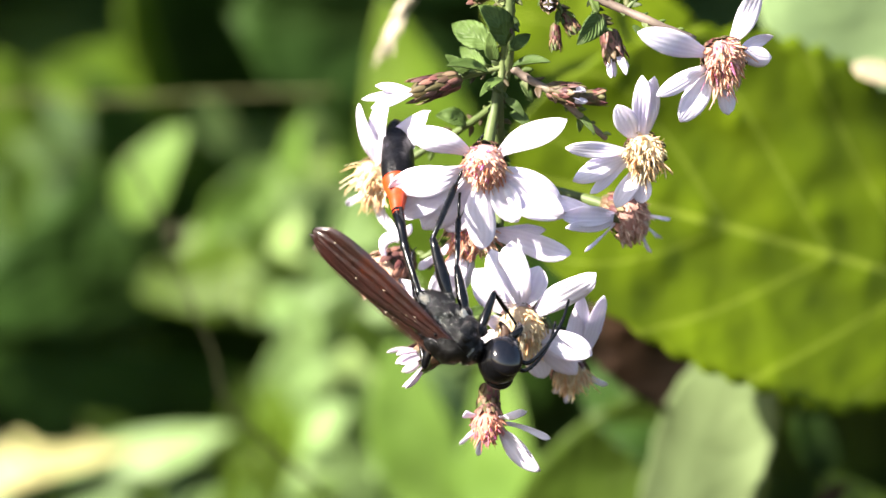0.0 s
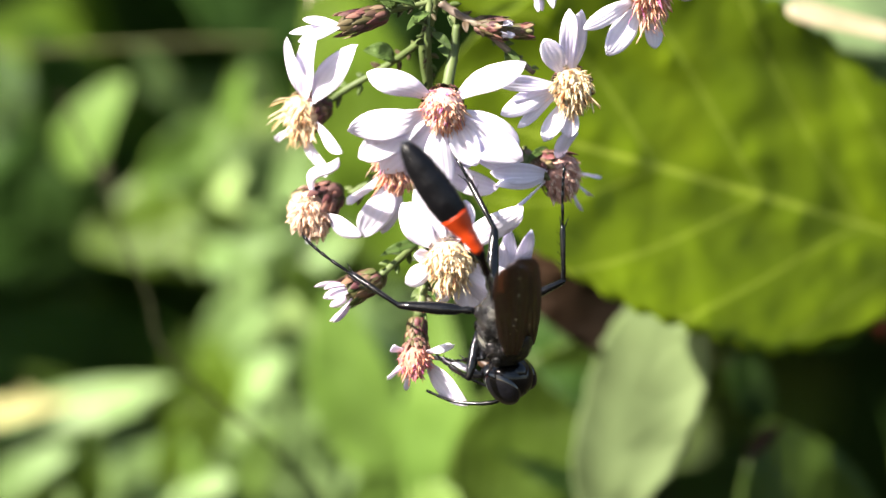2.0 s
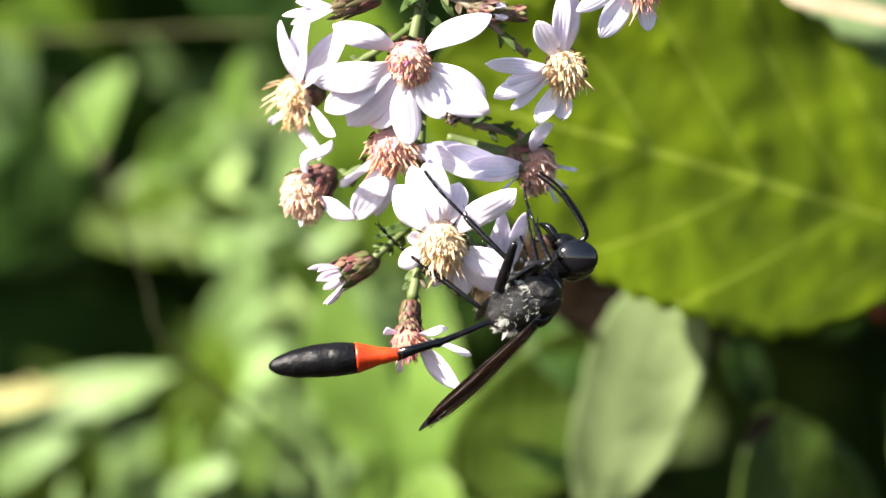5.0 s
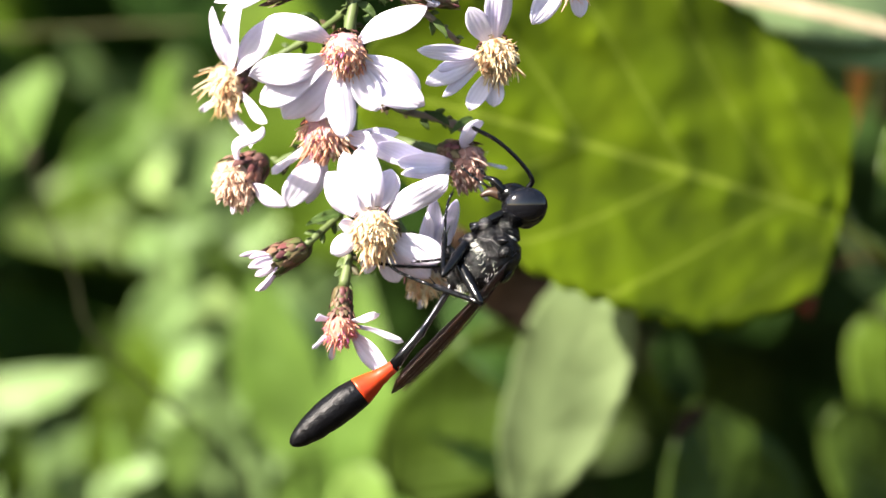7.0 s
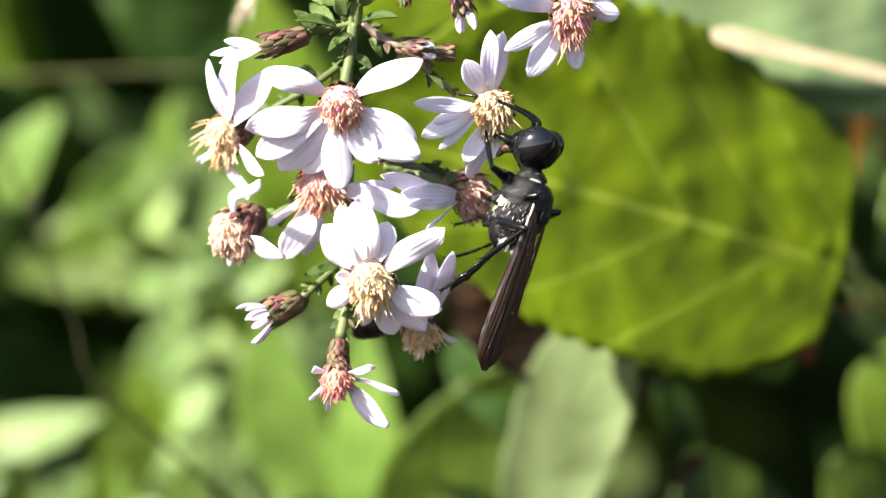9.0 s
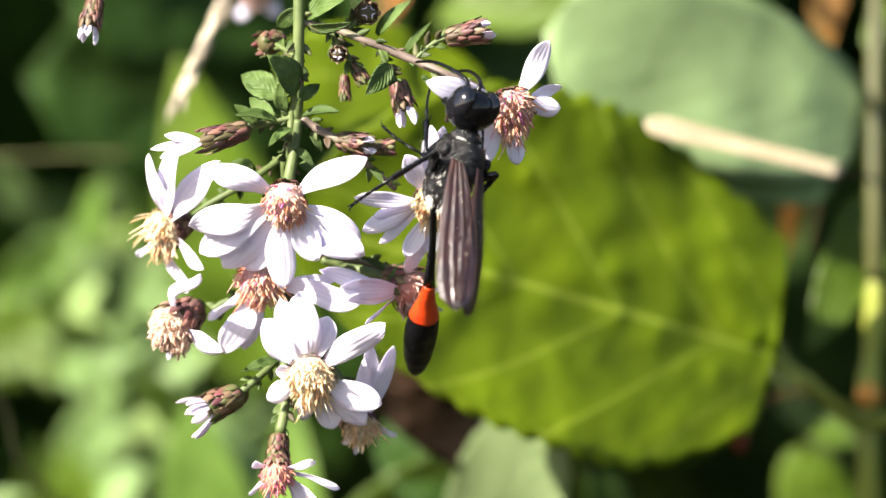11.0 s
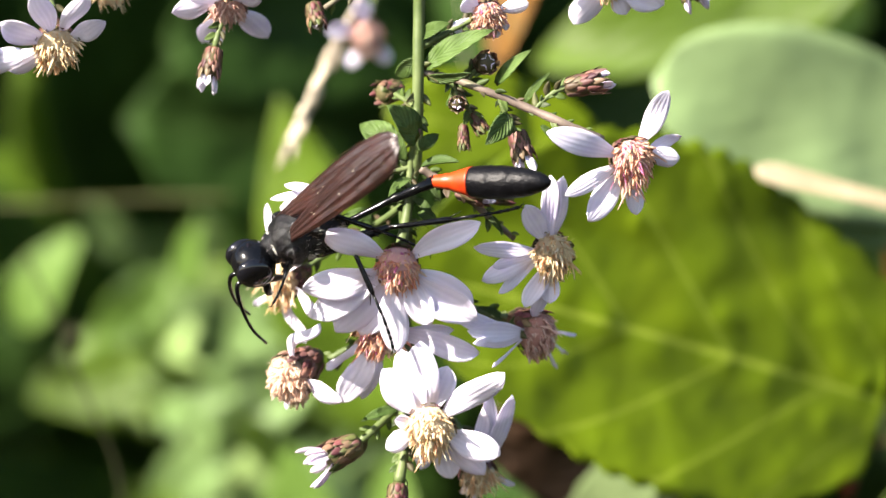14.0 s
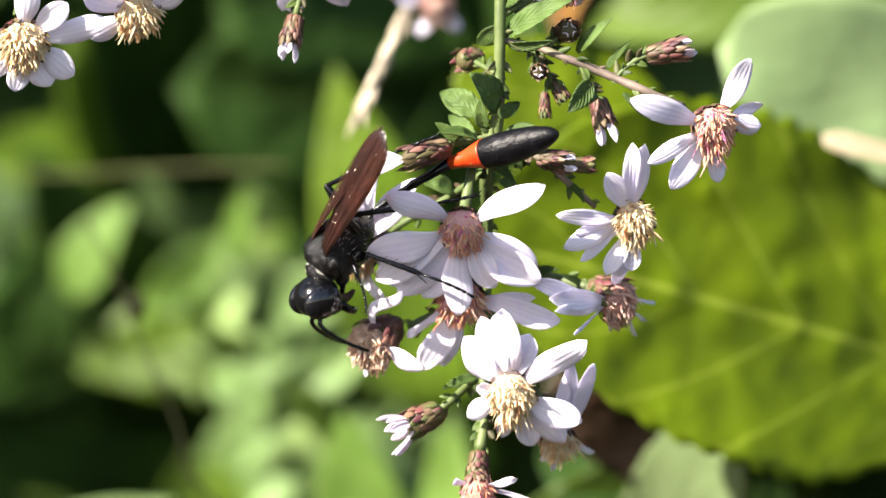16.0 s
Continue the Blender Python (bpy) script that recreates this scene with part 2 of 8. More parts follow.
def tube(bm, points, radii, sides=8, cap=True, mat=0):
    """A tapered tube along points."""
    pts = [Vector(p) for p in points]
    if not hasattr(radii, "__len__"):
        radii = [radii] * len(pts)
    rings, ref = [], Vector((0.31, 0.52, 0.79))
    for i, p in enumerate(pts):
        d = (pts[min(i + 1, len(pts) - 1)] - pts[max(i - 1, 0)]).normalized()
        a = d.cross(ref)
        a = (a if a.length > 0.05 else d.cross(Vector((1, 0, 0)))).normalized()
        b = d.cross(a)
        ref = a.cross(d) if i else ref
        rings.append([bm.verts.new(p + radii[i] * (math.cos(k * math.tau / sides) * a + math.sin(k * math.tau / sides) * b)) for k in range(sides)])
    for r, s in zip(rings, rings[1:]):
        for k in range(sides):
            bm.faces.new((r[k], r[(k + 1) % sides], s[(k + 1) % sides], s[k])).material_index = mat
    if cap:
        bm.faces.new(rings[0][::-1]).material_index = mat
        bm.faces.new(rings[-1]).material_index = mat


def bent(points, steps=6):
    """A smooth line through points."""
    p = [Vector(q) for q in points]
    p = [2 * p[0] - p[1]] + p + [2 * p[-1] - p[-2]]
    out = []
    for i in range(1, len(p) - 2):
        for k in range(steps):
            t = k / steps
            a, b, c, d = p[i - 1:i + 3]
            out.append(0.5 * ((2 * b) + (c - a) * t + (2 * a - 5 * b + 4 * c - d) * t * t + (3 * b - a - 3 * c + d) * t ** 3))
    return out + [p[-2]]


def blade(bm, base, tip, width, normal, outline, arch=0.0, cup=0.0, thick=0.00008, rows=12, cols=6, wave=0.0, rnd=None, teeth=0, tooth=0.0, swerve=0.0):
    """A thin closed blade from base to tip. outline(s) gives the half width, 0 to 1, along it; arch lifts its middle, cup folds its sides."""
    base, tip = Vector(base), Vector(tip)
    run = tip - base
    length = run.length
    d = run / length
    n = (normal - d * normal.dot(d))
    n = n.normalized() if n.length > 1e-4 else d.orthogonal().normalized()
    w = d.cross(n)
    uv = bm.loops.layers.uv.verify()
    ph = rnd.random() * 6 if rnd else 0.0
    top, low = [], []
    for i in range(rows + 1):
        s = i / rows
        half = max(0.02, outline(s)) * width / 2
        ru, rl = [], []
        for j in range(cols + 1):
            q = 2 * j / cols - 1
            edge = 1 + (tooth * (1 if i % 2 else -1) if abs(q) > 0.99 and teeth else 0)
            p = base + d * (s * length) + w * (q * half * edge)
            lift = arch * length * 4 * s * (1 - s) + cup * half * q * q + wave * length * math.sin(7 * s + ph) * q
            p += n * lift + w * (swerve * length * math.sin(s * math.pi * 1.6))
            ru.append(bm.verts.new(p))
            rl.append(bm.verts.new(p - n * thick * (1.0 if 0 < i < rows and 0 < j < cols else 0.25)))
        top.append(ru)
        low.append(rl)

    def face(vs, st):
        f = bm.faces.new(vs)
        for lp, c in zip(f.loops, st):
            lp[uv].uv = c

    for i in range(rows):
        for j in range(cols):
            c = [(i / rows, j / cols), ((i + 1) / rows, j / cols), ((i + 1) / rows, (j + 1) / cols), (i / rows, (j + 1) / cols)]
            face((top[i][j], top[i + 1][j], top[i + 1][j + 1], top[i][j + 1]), c)
            face((low[i][j + 1], low[i + 1][j + 1], low[i + 1][j], low[i][j]), [c[3], c[2], c[1], c[0]])
        face((top[i][0], low[i][0], low[i + 1][0], top[i + 1][0]), [(i / rows, 0)] * 4)
        face((top[i + 1][cols], low[i + 1][cols], low[i][cols], top[i][cols]), [(i / rows, 1)] * 4)
    for j in range(cols):
        face((top[0][j + 1], low[0][j + 1], low[0][j], top[0][j]), [(0, j / cols)] * 4)
        face((top[rows][j], low[rows][j], low[rows][j + 1], top[rows][j + 1]), [(1, j / cols)] * 4)


def petal_outline(s):
    return (0.26 + 0.74 * math.sin(min(1, s / 0.58) * math.pi / 2) ** 1.3) * (1 if s < 0.58 else max(0, 1 - ((s - 0.58) / 0.424) ** 2.1) ** 0.68)


def strap_outline(s):
    return (0.6 + 0.4 * s) * (1 if s < 0.85 else math.sqrt(max(0, 1 - ((s - 0.85) / 0.152) ** 2)))


def lance_outline(s):
    return math.sin(math.pi * min(1, s * 0.96 + 0.04) ** 0.75) ** 0.8


def heart_outline(s):
    return (1 - (1 - min(1, s / 0.30)) ** 2.4 * 0.82) * (1 if s < 0.30 else max(0, 1 - ((s - 0.30) / 0.702) ** 2.0) ** 0.8)


def oval_outline(s):
    return math.sqrt(max(0.0, 1 - (2 * s - 1) ** 2)) ** 0.9


# ---------------------------------------------------------------- ground
bm = bmesh.new()
xs = [-60, -20, -8, -4] + [-2 + 4 * i / 60 for i in range(61)] + [4, 8, 20, 60]
ys = [-60, -20, -6, -2] + [-1 + 3.2 * i / 48 for i in range(49)] + [4, 8, 20, 60]


# the bank is added behind the plants to close off the sky
def ground_height(x, y):
    rise = min(1.0, max(0.0, (y - 0.30) / 0.75))
    bank = 1.7 * rise * rise * (3 - 2 * rise)
    rough = 0.035 * noise.fractal(Vector((x * 4, y * 4, 0.3)), 1.0, 2.0, 4) * (1 if abs(x) < 1.9 and -0.95 < y < 2.1 else 0.0)
    return bank + rough


grid = [[bm.verts.new((x, y, ground_height(x, y))) for y in ys] for x in xs]
for i in range(len(xs) - 1):
    for j in range(len(ys) - 1):
        bm.faces.new((grid[i][j], grid[i + 1][j], grid[i + 1][j + 1], grid[i][j + 1]))
tagged(part("ground", bm, SOIL), "dark bare soil rising into an added bank, shade put into its colour", "ground", kind="structure")


def rooted(bm, points, origin, r0, r1, sides=8):
    """A stem through points, carried on from its last one down into the ground. The mesh's origin is given."""
    last = Vector(points[-1])
    x, y = last.x + 0.01, last.y + 0.03
    foot = Vector((x, y, ground_height(x, y) - 0.015))
    line = bent(points, 8)
    line += [last + (foot - last) * k / 8 + Vector((0.006 * math.sin(k), 0, 0)) for k in range(1, 9)]
    tube(bm, [p - origin for p in line], [r0 + (r1 - r0) * i / (len(line) - 1) for i in range(len(line))], sides)


# ---------------------------------------------------------------- aster heads
def flower_head(plant, at, axis, disc, petals, disc_paint, bracts=SCALES, petal_paint_used=PETAL, cup=1.0, bristle=0.5, fill=1.0, seed=1, rise=0.25, dome=0.75):
    """One aster head. at: middle of the disc (u, v, d). axis: where it faces (right, up, towards). disc: its radius in units.
    petals: rows of (tip u, tip v, width, arch) or with a fifth value, millimetres behind its reckoned depth, and a sixth, its sideways swerve."""
    rnd = random.Random(seed)
    centre = spot(*at)
    a = Vector((axis[0], -axis[2], axis[1])).normalized()
    r = disc * U
    e1 = a.orthogonal().normalized()
    e2 = a.cross(e1)
    # cup of overlapping bracts behind the disc
    bm = bmesh.new()
    deep = r * 1.25 * cup
    tube(bm, [-a * deep * 1.25, -a * deep * 0.95, -a * deep * 0.5, -a * r * 0.1], [r * 0.22, r * 0.55, r * 0.72, r * 0.80], 10)
    for row in range(5):
        count = 9
        for k in range(count):
            th = (k + 0.5 * (row % 2)) * math.tau / count + rnd.uniform(-0.15, 0.15)
            side = math.cos(th) * e1 + math.sin(th) * e2
            z0 = -deep * (1.05 - 0.18 * row)
            b = a * z0 + side * r * (0.50 + 0.09 * row)
            t = b + a * deep * rnd.uniform(0.42, 0.58) + side * r * rnd.uniform(0.10, 0.26)
            blade(bm, b, t, r * 0.36, side, lance_outline, 0.04, 0.1, r * 0.04, 5, 2)
    head = part("flower_head", bm, bracts, plant)
    head.location = centre - plant.location
    # disc of florets
    bm = bmesh.new()
    tube(bm, [-a * r * 0.2, a * r * dome * 0.15, a * r * dome * 0.5, a * r * dome * 0.72], [r * 0.82, r * 0.88, r * 0.62, r * 0.15], 12)
    count = int(270 * fill)
    lean = [rnd.uniform(0.55, 1.35) for _ in range(7)]
    for k in range(count):
        q = math.sqrt((k + 0.5) / count)
        th = k * 2.39996 + rnd.uniform(-0.9, 0.9)
        side = math.cos(th) * e1 + math.sin(th) * e2
        hang = max(0.0, -side.z)
        root = side * r * 0.80 * q + a * r * dome * (0.62 * (1 - q * q) + rnd.gauss(0, 0.06)) + Vector((0, 0, -0.30 * r * hang * q))
        way = (a * (0.95 - 0.5 * q) + side * (0.15 + 0.6 * q) + Vector((rnd.gauss(0, 0.30), rnd.gauss(0, 0.25), rnd.gauss(-0.45, 0.32)))).normalized()
        long = lean[int(th * 1.114) % 7] * (1 + bristle * rnd.random() ** 4)
        ln = r * rnd.uniform(0.10, 0.40) * long
        sag = Vector((rnd.gauss(0, 0.2) * ln, rnd.gauss(0, 0.1) * ln, -0.32 * ln))
        fat = r * rnd.uniform(0.022, 0.075) * (0.65 if long > 1.5 else 1.0)
        tube(bm, [root - way * r * 0.1, root + way * ln * 0.45, root + way * ln * 0.8 + sag * 0.6, root + way * ln + sag], [fat * 0.9, fat * 1.05, fat * 0.8, fat * rnd.uniform(0.1, 0.5)], 5)
    for k in range(int(90 * fill)):
        th = rnd.uniform(0, math.tau)
        side = math.cos(th) * e1 + math.sin(th) * e2
        root = side * r * rnd.uniform(0.55, 0.9) + a * r * rnd.uniform(-0.1, 0.25)
        tip = root + (side * rnd.uniform(0.15, 0.5) + a * rnd.uniform(0.1, 0.5) + Vector((0, 0, rnd.uniform(-0.4, 0.05)))) * r * 0.6
        tube(bm, [root, (root + tip) / 2 + Vector((rnd.gauss(0, 0.03), 0, rnd.gauss(0, 0.03))) * r, tip], [r * 0.014, r * 0.012, r * 0.004], 4)
    part("disc", bm, disc_paint, head)
    # rays
    for row in petals:
        tu, tv, width, arch, *more = row
        tip = spot(tu, tv, at[2]) - centre
        need = rise * r - tip.x * a.x - tip.z * a.z
        dy = need / a.y if abs(a.y) > 0.15 else 0.0
        lim = 0.0042
        tip.y += max(-lim, min(lim, dy)) + (more[0] / 1000 if more else 0.0)
        flat = tip - a * tip.dot(a)
        flat = flat.normalized() if flat.length > 1e-6 else e1
        base = flat * r * 0.62 - a * r * 0.12
        bm = bmesh.new()
        nrm = (a + Vector((rnd.uniform(-0.3, 0.3), -0.35 + rnd.uniform(-0.1, 0.1), rnd.uniform(-0.1, 0.3)))).normalized()
        thin = width < 20
        crimp = rnd.uniform(-0.05, 0.05)
        blade(bm, base, tip, width * (1.0 if thin else 1.16) * U, nrm, strap_outline if thin else petal_outline, arch, rnd.uniform(-0.38, 0.42), 0.00010, 14, 8, crimp, rnd, swerve=more[1] if len(more) > 1 else rnd.uniform(-0.04, 0.04))
        part("petal", bm, petal_paint_used, head)
    return head


def bud(plant, at, axis, size, length, tips=5, bracts=SCALES_PINK, spread=0.45, seed=1, petal_len=0.7, paint=PETAL_BUD):
    """A closed or half-open head: a slim cup with rolled rays at its mouth."""
    rnd = random.Random(seed)
    centre = spot(*at)
    a = Vector((axis[0], -axis[2], axis[1])).normalized()
    r, ln = size * U, length * U
    e1 = a.orthogonal().normalized()
    e2 = a.cross(e1)
    bm = bmesh.new()
    tube(bm, [-a * ln * 0.55, -a * ln * 0.42, -a * ln * 0.1, a * ln * 0.3, a * ln * 0.42], [r * 0.25, r * 0.7, r * 0.85, r * 0.72, r * 0.4], 10)
    for row in range(5):
        for k in range(8):
            th = (k + 0.5 * (row % 2)) * math.tau / 8 + rnd.uniform(-0.15, 0.15)
            side = math.cos(th) * e1 + math.sin(th) * e2
            b = a * ln * (-0.48 + 0.16 * row) + side * r * (0.62 + 0.05 * row)
            t = b + a * ln * rnd.uniform(0.28, 0.42) + side * r * rnd.uniform(0.08, 0.24)
            blade(bm, b, t, r * 0.48, side, lance_outline, 0.04, 0.15, r * 0.05, 5, 2)
    head = part("flower_bud", bm, bracts, plant)
    head.location = centre - plant.location
    for k in range(tips):
        th = k * math.tau / max(1, tips) + rnd.uniform(-0.3, 0.3)
        side = math.cos(th) * e1 + math.sin(th) * e2
        b = a * ln * 0.25 + side * r * 0.35
        t = b + (a + side * spread * rnd.uniform(0.6, 1.2)) * ln * petal_len * rnd.uniform(0.75, 1.1)
        bm = bmesh.new()
        blade(bm, b, t, r * 0.62, side - a * 0.2, petal_outline, 0.03, 0.5, 0.0001, 8, 4)
        part("petal", bm, paint, head)
    return head


def stalk(plant, points, r0, r1, paint=STALK, name="branch", label="", scales=0):
    """A stalk through points; scales: how many small bracts stand off it."""
    bm = bmesh.new()
    line = bent([spot(*p) - plant.location for p in points], 6)
    tube(bm, line, [(r0 + (r1 - r0) * i / (len(line) - 1)) * U * random.uniform(0.86, 1.16) for i in range(len(line))], 8)
    rnd = random.Random(len(points) * 31 + int(points[0][0]))
    cut = len(bm.faces)
    for k in range(scales):
        i = min(len(line) - 2, int((k + rnd.random()) / scales * (len(line) - 1)))
        way = (line[i + 1] - line[i]).normalized()
        out = way.cross(Vector((rnd.gauss(0, 0.5), -1, rnd.gauss(0, 0.5)))).normalized() * (1 if k % 2 else -1)
        size = rnd.uniform(14, 34) * U
        out = (out + Vector((0, rnd.uniform(-0.7, 0.2), 0))).normalized()
        blade(bm, line[i] + out * r0 * U * 0.6, line[i] + out * size * 0.75 + way * size * 0.6, size * 0.42, out.cross(way), lance_outline, 0.10, 0.3, 0.00010, 6, 4)
    bm.faces.ensure_lookup_table()
    for f in bm.faces[cut:]:
        f.material_index = 1
    return part(name, bm, [paint, SCALE_GREEN] if scales else paint, plant, label)


def small_leaf(plant, b, t, width, tilt=(0.0, 0.5, 0.8), arch=0.08, paint=BRACT_LEAF):
    bm = bmesh.new()
    n = Vector((tilt[0], -tilt[2], tilt[1])).normalized()
    blade(bm, spot(*b) - plant.location, spot(*t) - plant.location, width * U, n, lance_outline, arch, 0.25, 0.00012, 10, 6)
    return part("bract_leaf", bm, paint, plant)


aster = thing("aster_plant", spot(635, -120, 0), "flowering aster stem with pale lavender rays and pink-orange discs", "plant")

# main stem: hangs through the cluster, arches over above it and goes down to the ground behind
bm = bmesh.new()
main = [(600, 600, 3), (612, 480, 4), (618, 330, 5), (622, 210, 5), (612, 120, 3), (632, 30, 1), (634, -80, 0), (636, -220, 0), (645, -500, 2), (700, -900, 30), (790, -1050, 90)]
pts = [spot(*p) - aster.location for p in main]
line = bent(pts, 7)
tube(bm, line, [(7.5 + 4.5 * i / (len(line) - 1)) * U for i in range(len(line))], 9)
last = line[-1] + aster.location
foot = Vector((last.x + 0.15, last.y + 0.10, ground_height(last.x + 0.15, last.y + 0.10) - 0.01))
down = bent([last, (last + foot) / 2 + Vector((0.05, 0.03, 0.05)), foot], 8)
tube(bm, [p - aster.location for p in down], [(12 + 6 * i / (len(down) - 1)) * U for i in range(len(down))], 9)
part("stem", bm, STALK, aster)

# branches
stalk(aster, [(634, -128, 0), (690, -118, 0), (745, -98, -1), (820, -68, -1), (895, -36, -2), (960, -8, -1)], 6, 8, BRANCH, scales=18)
stalk(aster, [(838, -60, -1), (868, -88, -1), (900, -104, -1)], 4, 5, scales=9)
stalk(aster, [(640, 42, 1), (668, 62, 1), (712, 86, 0), (760, 128, 1), (806, 168, 2)], 8, 5, BRANCH, scales=15)
stalk(aster, [(632, 40, 1), (590, 48, 1), (545, 58, 0)], 6, 6, scales=9)
stalk(aster, [(628, 92, 2), (590, 125, 4), (540, 160, 6), (480, 195, 7), (440, 222, 6.5)], 6, 6, scales=15)
stalk(aster, [(620, 300, 5), (585, 330, 6), (540, 352, 6), (480, 384, 6)], 6, 7, scales=12)
stalk(aster, [(622, 215, 5), (660, 262, 5), (710, 288, 5), (770, 302, 5), (812, 318, 4)], 6, 8, BRANCH, scales=15)
stalk(aster, [(614, 450, 4), (590, 478, 4), (552, 512, 3), (530, 530, 3)], 7, 7, scales=12)
stalk(aster, [(618, 330, 5), (640, 420, 6), (665, 470, 5)], 6, 7, scales=9)
stalk(aster, [(640, 420, 6), (690, 470, 8), (735, 545, 7)], 5, 6, scales=9)
stalk(aster, [(610, 470, 4), (612, 540, 3), (602, 600, 2)], 8, 9, scales=9)
stalk(aster, [(775, -85, -1), (790, -50, -1), (806, -22, -1)], 4, 5, scales=9)
stalk(aster, [(690, -118, 0), (700, -95, 0), (702, -80, 0)], 4, 4, scales=9)
stalk(aster, [(702, -95, 0), (722, -65, 1), (735, -45, 1)], 4, 4, scales=9)
stalk(aster, [(720, -110, 0), (735, -130, 0), (746, -138, 0)], 4, 4, scales=9)
stalk(aster, [(634, -60, 0), (612, -78, 2), (596, -88, 3)], 5, 5, scales=9)
stalk(aster, [(636, -170, 0), (700, -205, 0), (752, -232, 0)], 6, 6, scales=9)
stalk(aster, [(640, -330, 1), (800, -350, 0), (972, -308, 1)], 6, 6, scales=9)
stalk(aster, [(640, -330, 1), (560, -300, 2), (470, -240, 2)], 6, 5, BRANCH, scales=9)
stalk(aster, [(640, -330, 1), (500, -330, 2), (350, -310, 2), (300, -240, 2)], 8, 6, scales=12)
stalk(aster, [(300, -240, 2), (284, -200, 2), (276, -170, 2)], 5, 6, scales=9)
stalk(aster, [(634, -90, 0), (630, -30, 0), (622, 40, 1), (618, 110, 1), (622, 200, 4), (618, 300, 5)], 6, 6, STALK, "side_stem", "green side stem set with small bracts", 46)

# a second aster whose tips hang in from above
aster_two = thing("aster_plant", spot(-480, -690, -9), "second aster stem with open lavender heads, hanging over", "plant")
bm = bmesh.new()
rooted(bm, [spot(-60, -330, 3), spot(-480, -690, -9), spot(-860, -1010, -20), spot(-1250, -1050, -22), spot(-1500, -700, -20)], aster_two.location, 7 * U, 16 * U)
part("stem", bm, STALK, aster_two)
stalk(aster_two, [(-480, -690, -9), (-330, -480, -3), (-230, -300, 3), (-208, -160, 1)], 6, 6, scales=10)
stalk(aster_two, [(-60, -330, 3), (-20, -280, 3), (-4, -205, 2)], 7, 6, scales=6)

# heads, from the middle of the cluster outwards
heads = {}
heads["c"] = flower_head(aster, (604, 184, -2), (-0.08, -0.34, 0.9), 41, [
    (470, 120, 40, 0.16), (746, 104, 40, 0.10), (434, 232, 50, 0.08), (450, 272, 54, 0.06, 0.5), (496, 304, 58, 0.04, 0.8), (540, 308, 54, 0.03, 1.0),
    (592, 338, 48, 0.06, -0.5), (664, 288, 46, 0.05), (742, 284, 54, 0.06), (738, 250, 50, 0.04, 0.7), (640, 270, 38, 0.04, 1.0)], DISC_PINK, seed=3, dome=1.0)
heads["l"] = flower_head(aster, (398, 242, 5.5), (-0.75, -0.35, 0.6), 42, [
    (376, 108, 28, 0.03), (424, 82, 40, 0.04), (496, 122, 44, 0.06), (428, 356, 22, -0.05, 0.0, 0.14), (470, 308, 26, 0.04), (350, 290, 12, 0.05)], DISC_CREAM, bristle=1.3, seed=4)
heads["l2"] = flower_head(aster, (414, 410, 4), (-0.72, -0.55, 0.45), 46, [
    (448, 308, 22, 0.05, 0.0, -0.16), (505, 455, 38, 0.05, 1.0), (404, 472, 12, 0.03)], DISC_TAN, bracts=SCALES_PINK, bristle=0.3, fill=1.5, seed=5, dome=1.2)
heads["m"] = flower_head(aster, (568, 332, 2), (-0.15, -0.42, 0.85), 45, [
    (506, 460, 46, 0.04), (474, 400, 18, 0.05), (540, 454, 34, 0.05, 0.8), (744, 366, 42, 0.07), (700, 330, 24, 0.05, 0.6)], DISC_PINK, bristle=1.0, seed=6, dome=1.0)
heads["y"] = flower_head(aster, (656, 500, 1), (-0.1, -0.42, 0.85), 46, [
    (570, 400, 46, 0.08, 1.6), (604, 362, 44, 0.07, 1.4), (640, 350, 48, 0.07, 1.0), (684, 392, 46, 0.06, 1.8), (612, 420, 44, 0.05, 2.2), (784, 404, 44, 0.06), (578, 540, 32, 0.05), (594, 492, 24, 0.03),
    (780, 552, 48, 0.04), (752, 588, 46, 0.03, 0.6), (700, 592, 40, 0.03, 1.0), (640, 578, 28, 0.04, 1.0)], DISC_CREAM, bristle=1.2, seed=7, dome=1.0)
heads["y2"] = flower_head(aster, (745, 588, 5), (0.15, -0.8, 0.5), 36, [
    (768, 440, 30, 0.03), (804, 446, 32, 0.03), (748, 470, 28, 0.03), (812, 606, 12, 0.05), (736, 640, 12, 0.03), (716, 622, 12, 0.03)], DISC_CREAM, bristle=1.7, seed=8)
heads["b"] = flower_head(aster, (596, 670, 1), (-0.12, -0.72, 0.65), 31, [
    (690, 756, 38, 0.04, -2.5), (664, 648, 16, 0.10), (708, 696, 14, -0.05), (553, 656, 18, 0.06), (546, 711, 10, 0.03), (576, 731, 12, 0.02)], DISC_ROSE, bracts=SCALES_PINK, bristle=0.7, seed=9, dome=1.7)
heads["r"] = flower_head(aster, (872, 192, 0), (0.25, -0.25, 0.9), 39, [
    (823, 108, 36, 0.05), (866, 56, 30, 0.04), (890, 58, 28, 0.04), (732, 184, 26, 0.05), (746, 240, 32, 0.05), (766, 218, 22, 0.03), (826, 290, 30, 0.04), (866, 282, 34, 0.04), (775, 262, 20, 0.02)], DISC_CREAM, bristle=0.8, seed=10)
heads["r2"] = flower_head(aster, (846, 334, 3), (0.72, -0.45, 0.5), 42, [
    (722, 330, 34, 0.05), (684, 306, 30, 0.03), (732, 358, 20, 0.03), (866, 258, 40, 0.05), (766, 394, 8, 0.03), (922, 338, 7, 0.02), (905, 372, 7, 0.02), (890, 398, 7, 0.0)], DISC_BROWN, bracts=SCALES, bristle=0.8, seed=11, dome=1.1)
